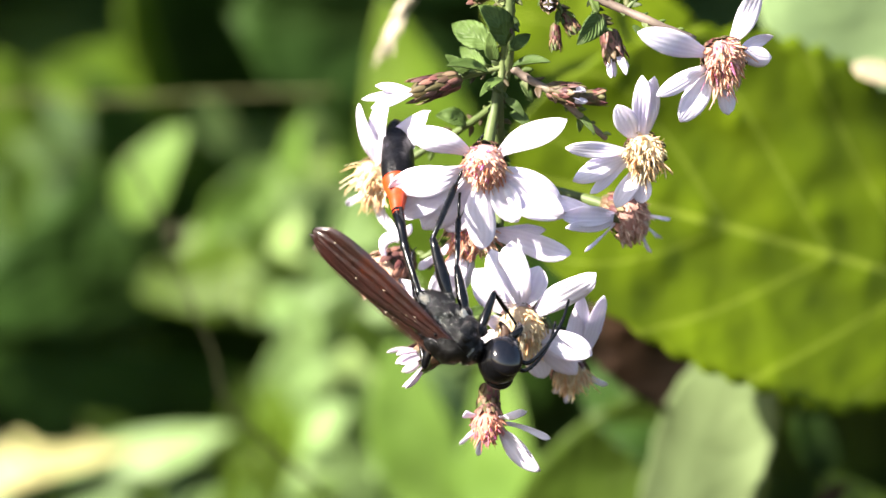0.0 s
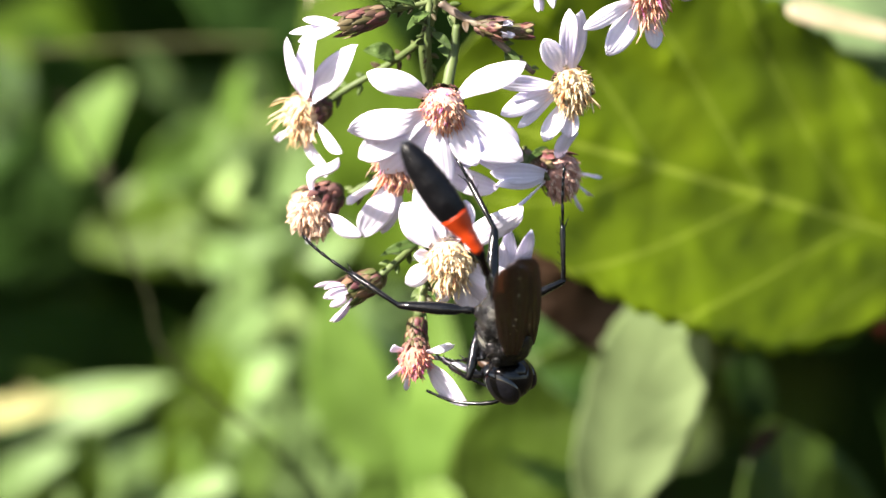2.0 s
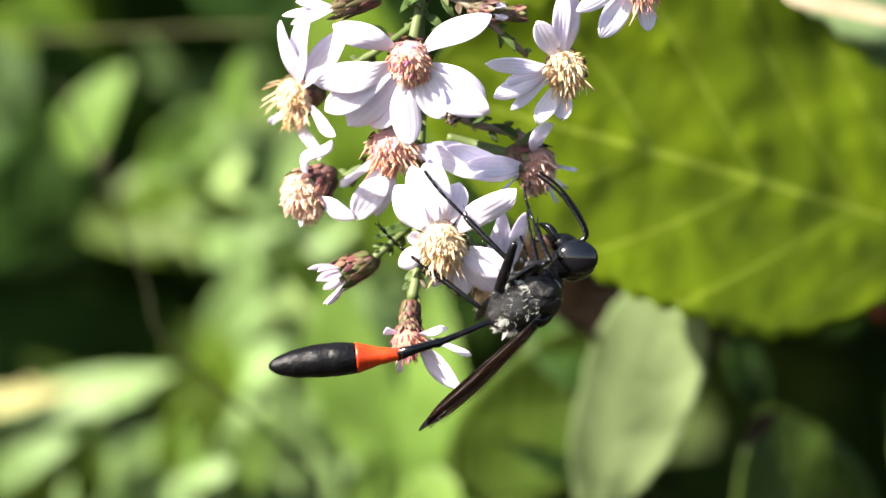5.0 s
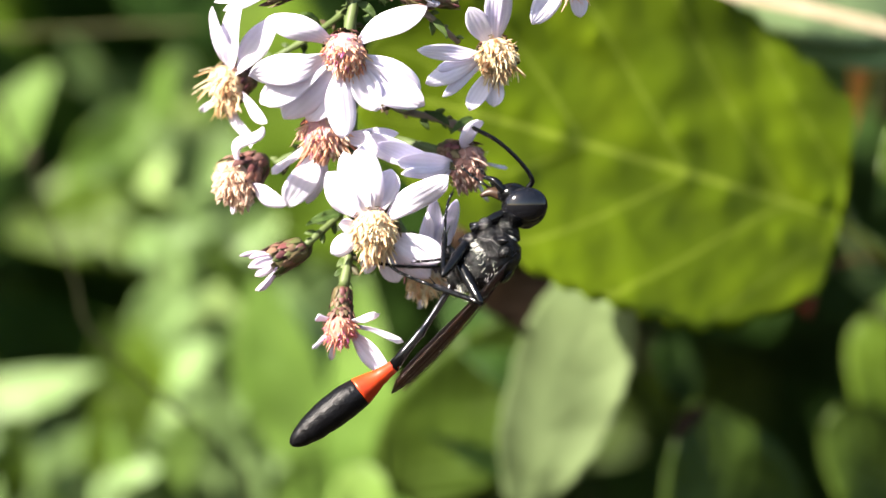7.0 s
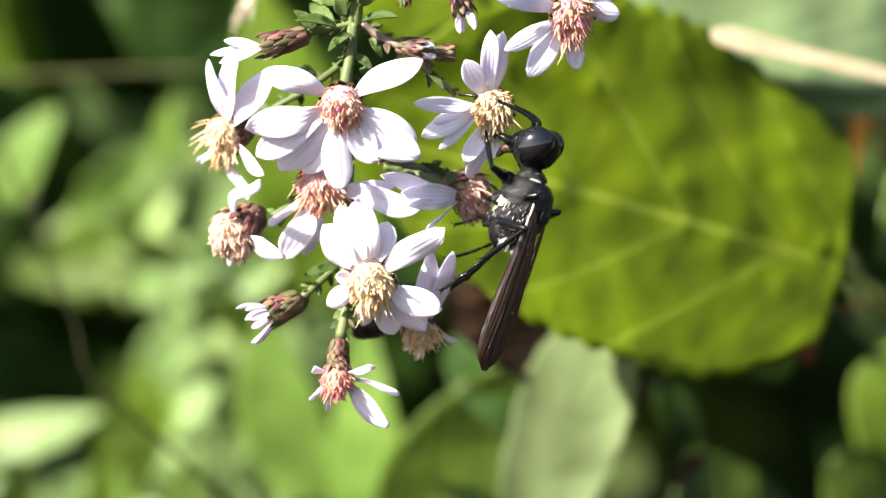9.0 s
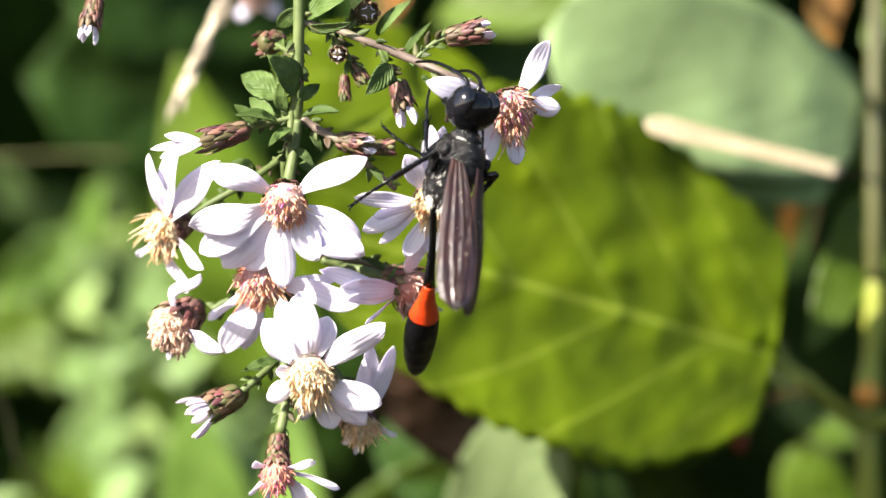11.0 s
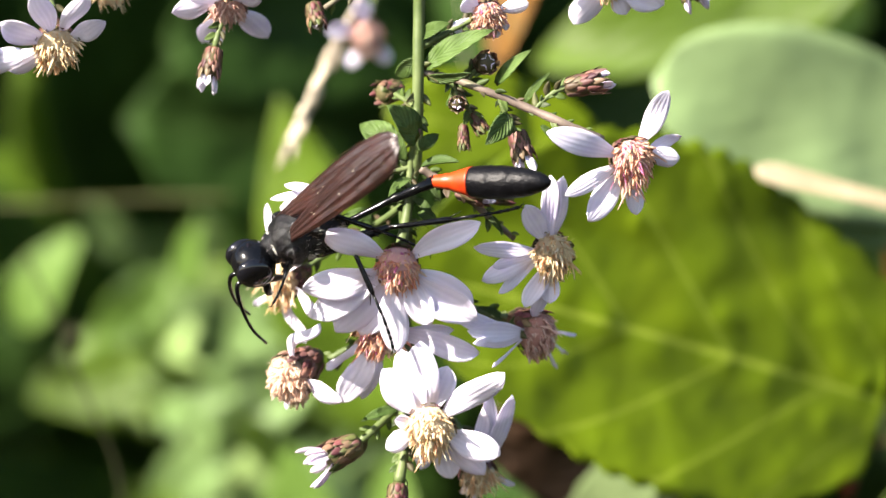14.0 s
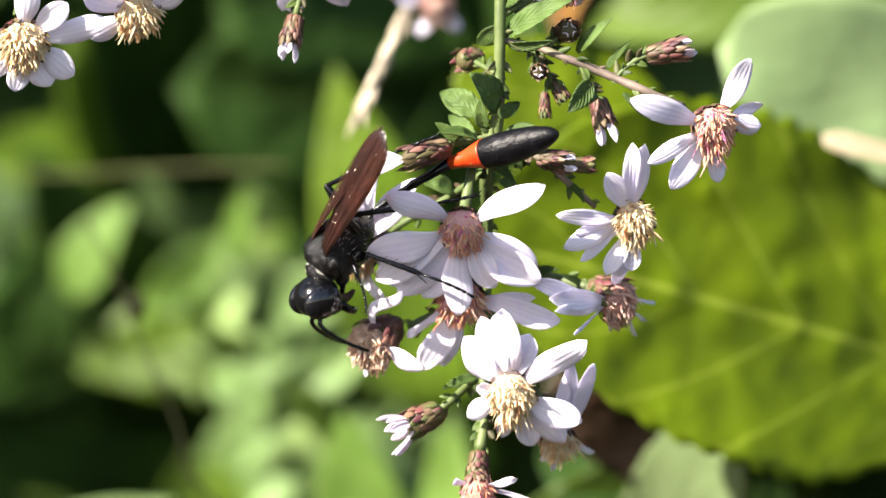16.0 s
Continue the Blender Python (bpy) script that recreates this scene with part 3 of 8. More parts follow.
heads["t"] = flower_head(aster, (1012, 26, -2), (0.35, -0.25, 0.85), 42, [
    (858, -20, 40, 0.06), (1078, -94, 34, -0.06), (1102, -14, 20, -0.16), (1098, 20, 34, 0.06), (892, 90, 28, 0.05), (934, 136, 40, 0.06), (1020, 124, 32, 0.06)], DISC_PINK, bristle=1.0, seed=12)
heads["ul"] = flower_head(aster_two, (-5, -172, 1), (0.1, -0.6, 0.7), 42, [
    (-100, -210, 44, 0.06), (84, -214, 36, 0.06), (-90, -130, 40, 0.06), (-40, -262, 38, 0.05), (50, -258, 34, 0.05)], DISC_CREAM, bristle=1.0, seed=13)
heads["ul2"] = flower_head(aster_two, (-208, -122, 0), (0.1, -0.4, 0.85), 46, [
    (-118, -66, 44, 0.06), (-164, -44, 42, 0.06), (-58, -156, 40, 0.06), (-128, -190, 40, 0.06), (-196, -222, 40, 0.06), (-306, -140, 42, 0.06), (-276, -66, 42, 0.06), (-222, -36, 36, 0.05)], DISC_CREAM, bristle=0.7, seed=14)
heads["ub"] = flower_head(aster_two, (92, -282, 4), (0.1, -0.85, 0.5), 36, [
    (10, -300, 40, 0.06), (30, -262, 36, 0.05), (150, -300, 38, 0.05), (58, -330, 40, 0.05)], DISC_CREAM, bristle=1.2, seed=18)
heads["uc"] = flower_head(aster, (300, -240, 2), (0.0, -0.9, 0.4), 34, [
    (200, -232, 40, 0.06), (226, -278, 40, 0.05), (254, -184, 44, 0.05), (372, -192, 44, 0.05), (352, -262, 38, 0.05), (300, -300, 40, 0.05)], DISC_BROWN, seed=15)
heads["u"] = flower_head(aster, (758, -228, 0), (0.15, -0.5, 0.8), 32, [
    (690, -196, 26, 0.05), (712, -250, 30, 0.04), (776, -190, 16, 0.04), (796, -206, 14, 0.04), (830, -250, 26, 0.04)], DISC_PINK, seed=16)
heads["u2"] = flower_head(aster, (975, -296, 0), (0.1, -0.5, 0.85), 36, [
    (912, -214, 44, 0.06), (1006, -232, 36, 0.05), (1070, -246, 46, 0.05), (880, -280, 40, 0.05), (1060, -310, 40, 0.04)], DISC_CREAM, seed=17)
bud(aster, (1116, -282, 1), (0.4, -0.9, 0.2), 26, 62, 4, SCALES_PINK, 0.5, seed=35, petal_len=0.6, paint=PETAL_BUD)
stalk(aster, [(980, -300, 1), (1060, -330, 2), (1112, -312, 1)], 5, 5)
stalk(aster_two, [(-60, -330, 3), (30, -380, 4), (84, -340, 5), (90, -300, 5)], 6, 6, scales=6)

# stalks that go with their heads
for key, line in (("c", [(628, 40, 0.5), (622, 90, 0.5), (614, 130, 0), (608, 172, 0)]), ("r2", [(690, 282, 5), (740, 296, 5), (790, 310, 4), (822, 322, 3)])):
    holder = heads[key]
    base_at = holder.location + aster.location
    bm = bmesh.new()
    pts = bent([spot(*p) - base_at for p in line], 6)
    tube(bm, pts, [(8 + 4 * i / (len(pts) - 1)) * U for i in range(len(pts))], 8)
    part("flower_stalk", bm, STALK, holder)

bud(aster, (500, 74, -1), (-0.9, -0.25, 0.2), 25, 95, 0, SCALES_PINK, seed=21)
for k, (tu, tv, w) in enumerate([(372, 97, 16), (396, 72, 18), (388, 112, 20)]):
    bm = bmesh.new()
    c = spot(468, 84, -1)
    blade(bm, c - aster.location, spot(tu, tv, -1 - 0.5 * k) - aster.location, w * U, Vector((0.1, -1, 0.2)), petal_outline, 0.05, 0.2, 0.0001, 10, 5)
    part("petal", bm, PETAL, aster)
bud(aster, (500, 545, 2), (-0.88, -0.42, 0.2), 30, 74, 7, SCALES, 0.55, seed=22, petal_len=0.75)
bud(aster, (599, 626, 2), (-0.06, -0.97, 0.1), 23, 52, 0, SCALES, seed=36)
bud(aster, (732, 86, 0), (0.85, -0.15, 0.4), 23, 62, 4, SCALES_PINK, 0.3, seed=23, petal_len=0.4, paint=PETAL)
bud(aster, (786, 94, 1), (0.95, 0.0, 0.1), 17, 46, 0, SCALES, seed=24)
bud(aster, (816, 4, 0), (0.25, -0.95, 0.2), 23, 60, 6, SCALES_PINK, 0.35, seed=25, petal_len=0.7, paint=PETAL)
bud(aster, (932, -108, -1), (0.95, 0.2, 0.15), 24, 78, 4, SCALES_PINK, 0.15, seed=26, petal_len=0.4)
bud(aster, (752, -143, 0), (0.3, 0.1, 0.9), 23, 44, 4, SCALES_PINK, 0.2, seed=27, petal_len=0.2)
bud(aster, (702, -73, 0), (0.1, -0.2, 0.95), 16, 34, 4, SCALES_PINK, 0.2, seed=28, petal_len=0.25)
bud(aster, (742, -36, 1), (0.5, -0.8, 0.2), 15, 44, 3, SCALES, 0.2, seed=29, petal_len=0.2)
bud(aster, (716, -10, 1), (0.05, -1, 0.1), 12, 50, 3, SCALES, 0.2, seed=30, petal_len=0.2)
bud(aster, (586, -92, 4), (-0.8, -0.2, 0.4), 24, 52, 0, SCALES, seed=31)
bud(aster, (270, -142, 2), (-0.2, -0.97, 0.1), 22, 60, 6, SCALES_PINK, 0.3, seed=32, petal_len=0.6, paint=PETAL)
bud(aster, (455, -226, 2), (0.2, -0.9, 0.2), 20, 50, 3, SCALES, 0.2, seed=33, petal_len=0.2)
bud(aster, (678, 276, 3), (-0.5, -0.2, 0.7), 13, 30, 3, SCALES_PINK, 0.2, seed=34, petal_len=0.25)

# small leaves at the nodes
small_leaf(aster, (646, -136, 0), (768, -204, -2), 44)
small_leaf(aster, (650, -118, 0), (728, -128, -2), 24, (0.1, -0.5, 0.8))
small_leaf(aster, (772, -106, 0), (834, -168, -1), 26, (-0.4, 0.3, 0.8))
small_leaf(aster, (822, -74, 0), (868, -128, 0), 15)
small_leaf(aster, (796, -52, -1), (752, 0, -2), 40, (0.4, 0.1, 0.9))
small_leaf(aster, (632, -6, 0), (578, -70, -2), 62, (0.6, 0.1, 0.7))
small_leaf(aster, (600, 5, 2), (534, -34, 4), 52, (-0.3, 0.5, 0.8))
small_leaf(aster, (640, 38, 0), (706, 30, -2), 30, (0.0, 0.7, 0.6))
small_leaf(aster, (596, 48, 0), (522, 36, -2), 34, (0.0, 0.7, 0.6))
small_leaf(aster, (608, 30, 1), (600, -24, 0), 28, (-0.3, 0.2, 0.9))
small_leaf(aster, (852, -34, -1), (888, 8, -1), 15)
small_leaf(aster, (560, 140, 5), (505, 128, 4), 40, (0.0, 0.5, 0.8))
small_leaf(aster, (616, 84, 0), (592, 78, -2), 18)
small_leaf(aster, (600, 470, 3), (534, 492, 2), 22, (0, 0.6, 0.7))
small_leaf(aster, (655, 66, 1), (676, 104, 1), 18, (0.4, 0.2, 0.8))
small_leaf(aster, (760, 126, 1), (786, 160, 0), 14)
small_leaf(aster, (700, 286, 5), (746, 280, 4), 18)
small_leaf(aster, (790, 312, 4), (744, 288, 3), 16)
small_leaf(aster, (640, 120, 2), (672, 150, 1), 26, (0.2, 0.4, 0.8))
small_leaf(aster, (620, 60, 0), (580, 92, -2), 22, (-0.3, 0.4, 0.8))
small_leaf(aster, (628, 96, 0), (660, 128, -1), 20, (0.3, 0.4, 0.8))
small_leaf(aster, (560, 52, 0), (520, 18, 0), 24, (-0.2, 0.5, 0.8))
small_leaf(aster, (590, 46, 1), (548, 6, 3), 30, (-0.3, 0.4, 0.8))
small_leaf(aster, (636, 10, 0), (672, -18, 1), 26, (0.2, 0.5, 0.8))
small_leaf(aster, (690, 70, 1), (664, 100, 2), 24, (0.3, 0.2, 0.8))
small_leaf(aster, (830, 300, 4), (790, 330, 2), 16, (0, 0.5, 0.8))
small_leaf(aster, (600, 440, 4), (640, 420, 4), 20, (0, 0.5, 0.8))
small_leaf(aster, (604, 540, 3), (628, 520, 2), 14, (0, 0.5, 0.8))
small_leaf(aster, (640, -190, 0), (690, -215, -1), 30)
small_leaf(aster, (636, -150, 0), (596, -120, 2), 34, (0.4, 0.2, 0.8))


# ---------------------------------------------------------------- leaves round the flowers
def broad_leaf(plant, b, t, width, tilt, paint, outline=heart_outline, arch=0.05, cup=0.12, wave=0.02, teeth=0, seed=1, rows=20, name="leaf", label=""):
    rnd = random.Random(seed)
    bm = bmesh.new()
    n = Vector((tilt[0], -tilt[2], tilt[1])).normalized()
    k = 1 + (b[2] + t[2]) / 2 / RANGE
    blade(bm, spot(*b) - plant.location, spot(*t) - plant.location, width * U * k, n, outline, arch, cup, 0.0003, rows, 10, wave, rnd, teeth, 0.014)
    return part(name, bm, paint, plant, label)


def plant_of(name, label, root, paint, r=9, category="plant"):
    """A plant with one stem from root down to the ground."""
    p = thing(name, spot(*root[0]), label, category)
    bm = bmesh.new()
    rooted(bm, [spot(*q) for q in root], p.location, r * U, r * 1.6 * U)
    part("stem", bm, paint, p)
    return p


RUSTY = leaf_paint("leaf_rust", [(0.14, 0.06, 0.006), (0.20, 0.09, 0.009), (0.11, 0.08, 0.010)], (0.24, 0.12, 0.02), 0.4, 0.6, 70)
BLEACHED = leaf_paint("leaf_bleached", [(0.30, 0.30, 0.11), (0.40, 0.37, 0.17), (0.54, 0.48, 0.29)], (0.54, 0.50, 0.32), 0.25, 0.6, 40, 0.25, 0.2)
DULL_STRAW = surface("straw_dull", 90, [(0.05, 0.065, 0.008), (0.08, 0.09, 0.014), (0.06, 0.06, 0.012)], 0.6, 0.3, 0.0003)
MILKY = leaf_paint("leaf_milky_green", [(0.17, 0.25, 0.10), (0.205, 0.295, 0.125), (0.235, 0.33, 0.15)], (0.25, 0.35, 0.16), 0.2, 0.55, 36, 0.25, 0.12)
OLIVE_STEM = surface("stem_olive", 70, [(0.025, 0.03, 0.006), (0.05, 0.055, 0.010), (0.034, 0.026, 0.008)], 0.55, 0.4, 0.0005)


def lobe(peak, start, drop=0.7):
    """The half width of one side of a leaf: it starts wide, is widest at peak and rounds off to the tip."""
    def shape(s):
        if s < peak:
            return start * min(1, s / 0.03) ** 0.5 + (1 - start) * math.sin(math.pi / 2 * s / peak)
        return max(0.0, 1 - ((s - peak) / (1.002 - peak)) ** 2.1) ** drop
    return shape


def veined_leaf(plant, b, t, up, down, tilt, paint, up_shape, down_shape, arch=0.02, scallops=13, seed=1, label="", rows=104, cols=26, pairs=4.6):
    """A large leaf with sunk veins, a quilted blade and a scalloped edge. up, down: the widths of its two halves in units."""
    rr = random.Random(seed)
    base, tip = spot(*b) - plant.location, spot(*t) - plant.location
    run = tip - base
    length = run.length
    d = run / length
    n = Vector((tilt[0], -tilt[2], tilt[1]))
    n = (n - d * n.dot(d)).normalized()
    w = d.cross(n)
    k = U * (1 + (b[2] + t[2]) / 2 / RANGE)
    shift = [rr.uniform(0, 6) for _ in range(4)]
    bm = bmesh.new()
    uv = bm.loops.layers.uv.verify()
    top, low = [], []
    for i in range(rows + 1):
        s = i / rows
        ru, rl = [], []
        for j in range(cols + 1):
            q = 2 * j / cols - 1
            shape, half = (up_shape, up) if q > 0 else (down_shape, down)
            a = abs(q)
            nick = 1 + 0.045 * a ** 5 * (abs(math.sin(math.pi * scallops * (s + 0.03 * math.sin(9 * s + shift[0]))) ) - 0.5)
            across = max(0.012, shape(s)) * half * k * nick
            # side veins leave the midrib at a slant, so a point far out belongs to a vein that began nearer the base
            begin = s - 0.20 * a * shape(s)
            saw = abs((begin * pairs) % 1.0 - 0.5) * 2
            puff = (1 - (1 - saw) ** 4) * min(1, a * 9) * (1 - 0.6 * a)
            lift = arch * length * 4 * s * (1 - s) + 0.10 * across * a * a
            lift += 0.00016 * puff + 0.0006 * a * math.sin(5 * s + shift[1] + 2 * q) + 0.0003 * a * a * math.sin(17 * s + shift[2])
            p = base + d * (s * length) + w * (q * across) + n * lift
            ru.append(bm.verts.new(p))
            rl.append(bm.verts.new(p - n * 0.0003 * (1.0 if 0 < i < rows and 0 < j < cols else 0.3)))
        top.append(ru)
        low.append(rl)

    def face(vs, st):
        f = bm.faces.new(vs)
        for lp, c in zip(f.loops, st):
            lp[uv].uv = c

    for i in range(rows):
        for j in range(cols):
            c = [(i / rows, j / cols), ((i + 1) / rows, j / cols), ((i + 1) / rows, (j + 1) / cols), (i / rows, (j + 1) / cols)]
            face((top[i][j], top[i + 1][j], top[i + 1][j + 1], top[i][j + 1]), c)
            face((low[i][j + 1], low[i + 1][j + 1], low[i + 1][j], low[i][j]), [c[3], c[2], c[1], c[0]])
        face((top[i][0], low[i][0], low[i + 1][0], top[i + 1][0]), [(i / rows, 0)] * 4)
        face((top[i + 1][cols], low[i + 1][cols], low[i][cols], top[i][cols]), [(i / rows, 1)] * 4)
    for j in range(cols):
        face((top[0][j + 1], low[0][j + 1], low[0][j], top[0][j]), [(0, j / cols)] * 4)
        face((top[rows][j], low[rows][j], low[rows][j + 1], top[rows][j + 1]), [(1, j / cols)] * 4)
    return part("leaf", bm, paint, plant, label)


# the shrub whose big lime leaf stands beside the cluster: olive stem, yellow below an orange node
shrub = plant_of("leafy_shrub", "young shrub with large lime-green scalloped leaves on an olive stem", [(1664, 560, 58), (1662, 680, 58), (1668, 900, 60)], YELLOW_STALK, 20)
stalk(shrub, [(1700, -900, 70), (1686, -400, 64), (1678, -50, 60), (1676, 200, 58), (1676, 340, 58)], 17, 20, OLIVE_STEM, "upper_stem", "dark olive stem")
stalk(shrub, [(1676, 336, 58), (1674, 430, 58), (1663, 540, 58), (1664, 566, 58)], 20, 25, YELLOW_STALK, "lower_stem", "yellow-green stem below the first leaves")
bm = bmesh.new()
at = spot(1662, 545, 55) - shrub.location
tube(bm, [at + Vector((0, 0, z * U)) for z in (26, 16, 2, -10, -22)], [8 * U, 20 * U, 27 * U, 24 * U, 10 * U], 10)
part("node", bm, surface("node_orange", 200, [(0.45, 0.16, 0.02), (0.55, 0.24, 0.04), (0.40, 0.20, 0.03)], 0.55, 0.3, 0.0003), shrub, "orange swollen node")
stalk(shrub, [(1664, 590, 58), (1700, 588, 56), (1760, 560, 54), (1850, 520, 54)], 17, 14, YELLOW_STALK, "leaf_stalk")
stalk(shrub, [(1664, 600, 58), (1620, 576, 56), (1560, 525, 52), (1500, 478, 51), (1480, 470, 50)], 20, 9, YELLOW_STALK, "leaf_stalk")
veined_leaf(shrub, (1494, 472, 48), (625, 232, 34), 352, 282, (-0.12, 0.22, 0.95), LIME, lobe(0.50, 0.55, 0.62), lobe(0.33, 0.45, 0.66), 0.02, 15, 41, "large lime-green scalloped leaf with pale veins")
broad_leaf(shrub, (1500, -330, 92), (900, -110, 96), 270, (0.4, 0.2, 0.85), GREEN, lance_outline, 0.04, 0.12, 0.02, 0, 42, 24)
broad_leaf(shrub, (880, -340, 64), (806, -96, 60), 92, (-0.2, 0.4, 0.85), RUSTY, lance_outline, 0.04, 0.12, 0.02, 0, 39, 24, label="withering rust-orange leaf")
broad_leaf(shrub, (1000, 40, 52), (610, -40, 48), 220, (-0.3, 0.3, 0.9), LIME, oval_outline, 0.03, 0.1, 0.015, 0, 40, 24)
broad_leaf(shrub, (1612, -380, 72), (1588, -20, 70), 84, (-0.3, 0.3, 0.9), RUSTY, lance_outline, 0.04, 0.1, 0.03, 0, 38, label="withering rust-orange leaf")
broad_leaf(shrub, (1730, -330, 70), (1716, -160, 70), 80, (-0.3, 0.3, 0.9), RUSTY, lance_outline, 0.04, 0.1, 0.03, 0, 36, label="withering rust-orange leaf")
broad_leaf(shrub, (1560, 20, 70), (1514, 330, 74), 40, (-0.2, -0.1, 0.9), RUSTY, lance_outline, 0.04, 0.1, 0.03, 0, 37, label="narrow rusty leaf in shade")
broad_leaf(shrub, (1672, 190, 62), (1555, 470, 56), 120, (0.5, 0.1, 0.9), GREEN, heart_outline, 0.05, 0.1, 0.02, 0, 43)
broad_leaf(shrub, (1690, 230, 62), (1770, 450, 60), 130, (0.5, 0.1, 0.9), GREEN, heart_outline, 0.05, 0.1, 0.02, 0, 35)
broad_leaf(shrub, (1690, -150, 64), (1790, 30, 60), 130, (-0.3, 0.35, 0.9), GREEN, heart_outline, 0.05, 0.1, 0.02, 0, 34)
broad_leaf(shrub, (1640, 640, 70), (1500, 560, 74), 80, (0.1, 0.6, 0.6), GREEN, heart_outline, 0.05, 0.1, 0.02, 0, 33)
stalk(shrub, [(1676, 60, 64), (1600, 130, 72), (1560, 300, 76)], 7, 5, RUST_TWIG, "twig")
bm = bmesh.new()
tube(bm, bent([spot(1408, 586, 54) - shrub.location, spot(1428, 606, 54) - shrub.location, spot(1436, 646, 54) - shrub.location]), [4 * U, 11 * U, 17 * U, 20 * U, 22 * U, 23 * U, 23 * U, 22 * U, 20 * U, 18 * U, 14 * U, 9 * U, 4 * U], 10)
part("berry", bm, surface("berry_red", 200, [(0.10, 0.014, 0.010), (0.17, 0.03, 0.016), (0.12, 0.035, 0.018)], 0.4, 0.2, 0.0002), shrub, "dull red berry")
stalk(shrub, [(1424, 596, 54), (1470, 560, 56), (1560, 540, 60), (1640, 600, 60)], 3, 5, RUST_TWIG, "twig")

pale = plant_of("broad_leaved_herb", "herb with wide pale green leaves behind the flowers", [(1660, 70, 62), (1740, 160, 76), (1750, 600, 84)], STALK, 12)
broad_leaf(pale, (1660, 76, 60), (1085, -95, 50), 335, (0.20, 0.2, 0.9), MILKY, oval_outline, 0.05, 0.06, 0.01, 0, 44)
broad_leaf(pale, (1600, 175, 58), (1282, 105, 56), 150, (-0.2, 0.5, 0.8), SOFT, oval_outline, 0.04, 0.1, 0.01, 0, 45)
straw = plant_of("dry_grass_blade", "dry straw-coloured grass blade, broken off", [(1606, 146, 48), (1700, 190, 62), (1770, 420, 80)], DARK_TWIG, 4, "grass")
bm = bmesh.new()
blade(bm, spot(1612, 146, 47) - straw.location, spot(1262, 60, 44) - straw.location, 44 * U, Vector((0.1, -0.9, 0.3)), strap_outline, 0.012, 0.10, 0.0003, 24, 6, 0.01, random.Random(8))
part("blade", bm, STRAW, straw)

# pale smooth leaves low down; the dark gaps between them are leaves painted as shade
low = plant_of("low_herb", "low herb with pale smooth leaves under the flowers", [(1060, 980, 62), (1070, 1200, 66)], STALK, 12)
veined_leaf(low, (925, 985, 62), (1092, 548, 48), 118, 104, (-0.12, 0.34, 0.9), PALE_GREY, lobe(0.62, 0.30, 0.55), lobe(0.64, 0.30, 0.55), 0.03, 9, 46, "smooth pale grey-green leaf", 60, 18)
broad_leaf(low, (700, 960, 76), (975, 660, 70), 250, (0.35, 0.2, 0.85), FERN, oval_outline, 0.04, 0.12, 0.02, 0, 70)
broad_leaf(low, (1010, 800, 70), (800, 600, 72), 150, (0.3, 0.1, 0.75), SHADE_GREEN, oval_outline, 0.05, 0.1, 0.02, 0, 61)
# thin dark leaf laid where there is only a shadowed gap
broad_leaf(low, (1060, 960, 66), (760, 850, 64), 60, (0.3, -0.6, 0.6), SHADE_GREEN, lance_outline, 0.03, 0.1, 0.02, 0, 49)
broad_leaf(low, (920, 1080, 88), (750, 820, 86), 150, (0.0, 0.5, 0.75), FERN, lance_outline, 0.04, 0.1, 0.02, 0, 62)
broad_leaf(low, (640, 1160, 78), (660, 900, 74), 150, (-0.3, 0.45, 0.8), MID, oval_outline, 0.04, 0.1, 0.02, 0, 63)
broad_leaf(low, (980, 1100, 78), (880, 900, 76), 160, (-0.3, 0.45, 0.8), GREEN, oval_outline, 0.04, 0.1, 0.02, 0, 64)
broad_leaf(low, (1330, 1160, 72), (1230, 790, 68), 330, (0.2, 0.45, 0.6), FERN, heart_outline, 0.05, 0.1, 0.02, 0, 48)
broad_leaf(low, (1230, 790, 66), (1180, 670, 64), 80, (0.0, 0.45, 0.8), SHADE_GREEN, oval_outline, 0.05, 0.1, 0.02, 0, 65)
broad_leaf(low, (1660, 940, 88), (1540, 640, 84), 150, (-0.2, 0.4, 0.8), GREEN, oval_outline, 0.04, 0.1, 0.02, 0, 67)
broad_leaf(low, (1640, 1060, 84), (1490, 800, 78), 180, (-0.2, 0.5, 0.7), FERN, oval_outline, 0.04, 0.1, 0.02, 0, 59)
broad_leaf(low, (1196, 858, 56), (1262, 796, 54), 34, (-0.3, 0.5, 0.8), DEAD, lance_outline, 0.05, 0.2, 0.02, 0, 66, label="small curled dead leaf")
# withered leaf; part of its darkness is shadow put into the brown
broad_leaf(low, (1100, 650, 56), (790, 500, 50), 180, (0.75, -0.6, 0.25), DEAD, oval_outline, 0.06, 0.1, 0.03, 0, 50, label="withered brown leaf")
broad_leaf(low, (700, 1040, 96), (648, 560, 90), 190, (-0.5, 0.4, 0.75), MID, lance_outline, 0.04, 0.08, 0.02, 0, 53)
broad_leaf(low, (560, 900, 104), (470, 560, 98), 200, (-0.5, 0.4, 0.75), MID, lance_outline, 0.04, 0.08, 0.02, 0, 52)
broad_leaf(low, (650, 560, 104), (450, -60, 96), 260, (-0.5, 0.35, 0.8), GREEN, lance_outline, 0.04, 0.08, 0.02, 0, 55)

# the herb that fills the side away from the shrub
left = plant_of("meadow_herb", "meadow herb with many soft green leaves, out of focus", [(330, 380, 150), (380, 700, 146), (430, 1000, 142)], DARK_TWIG, 4)
rl = random.Random(5)
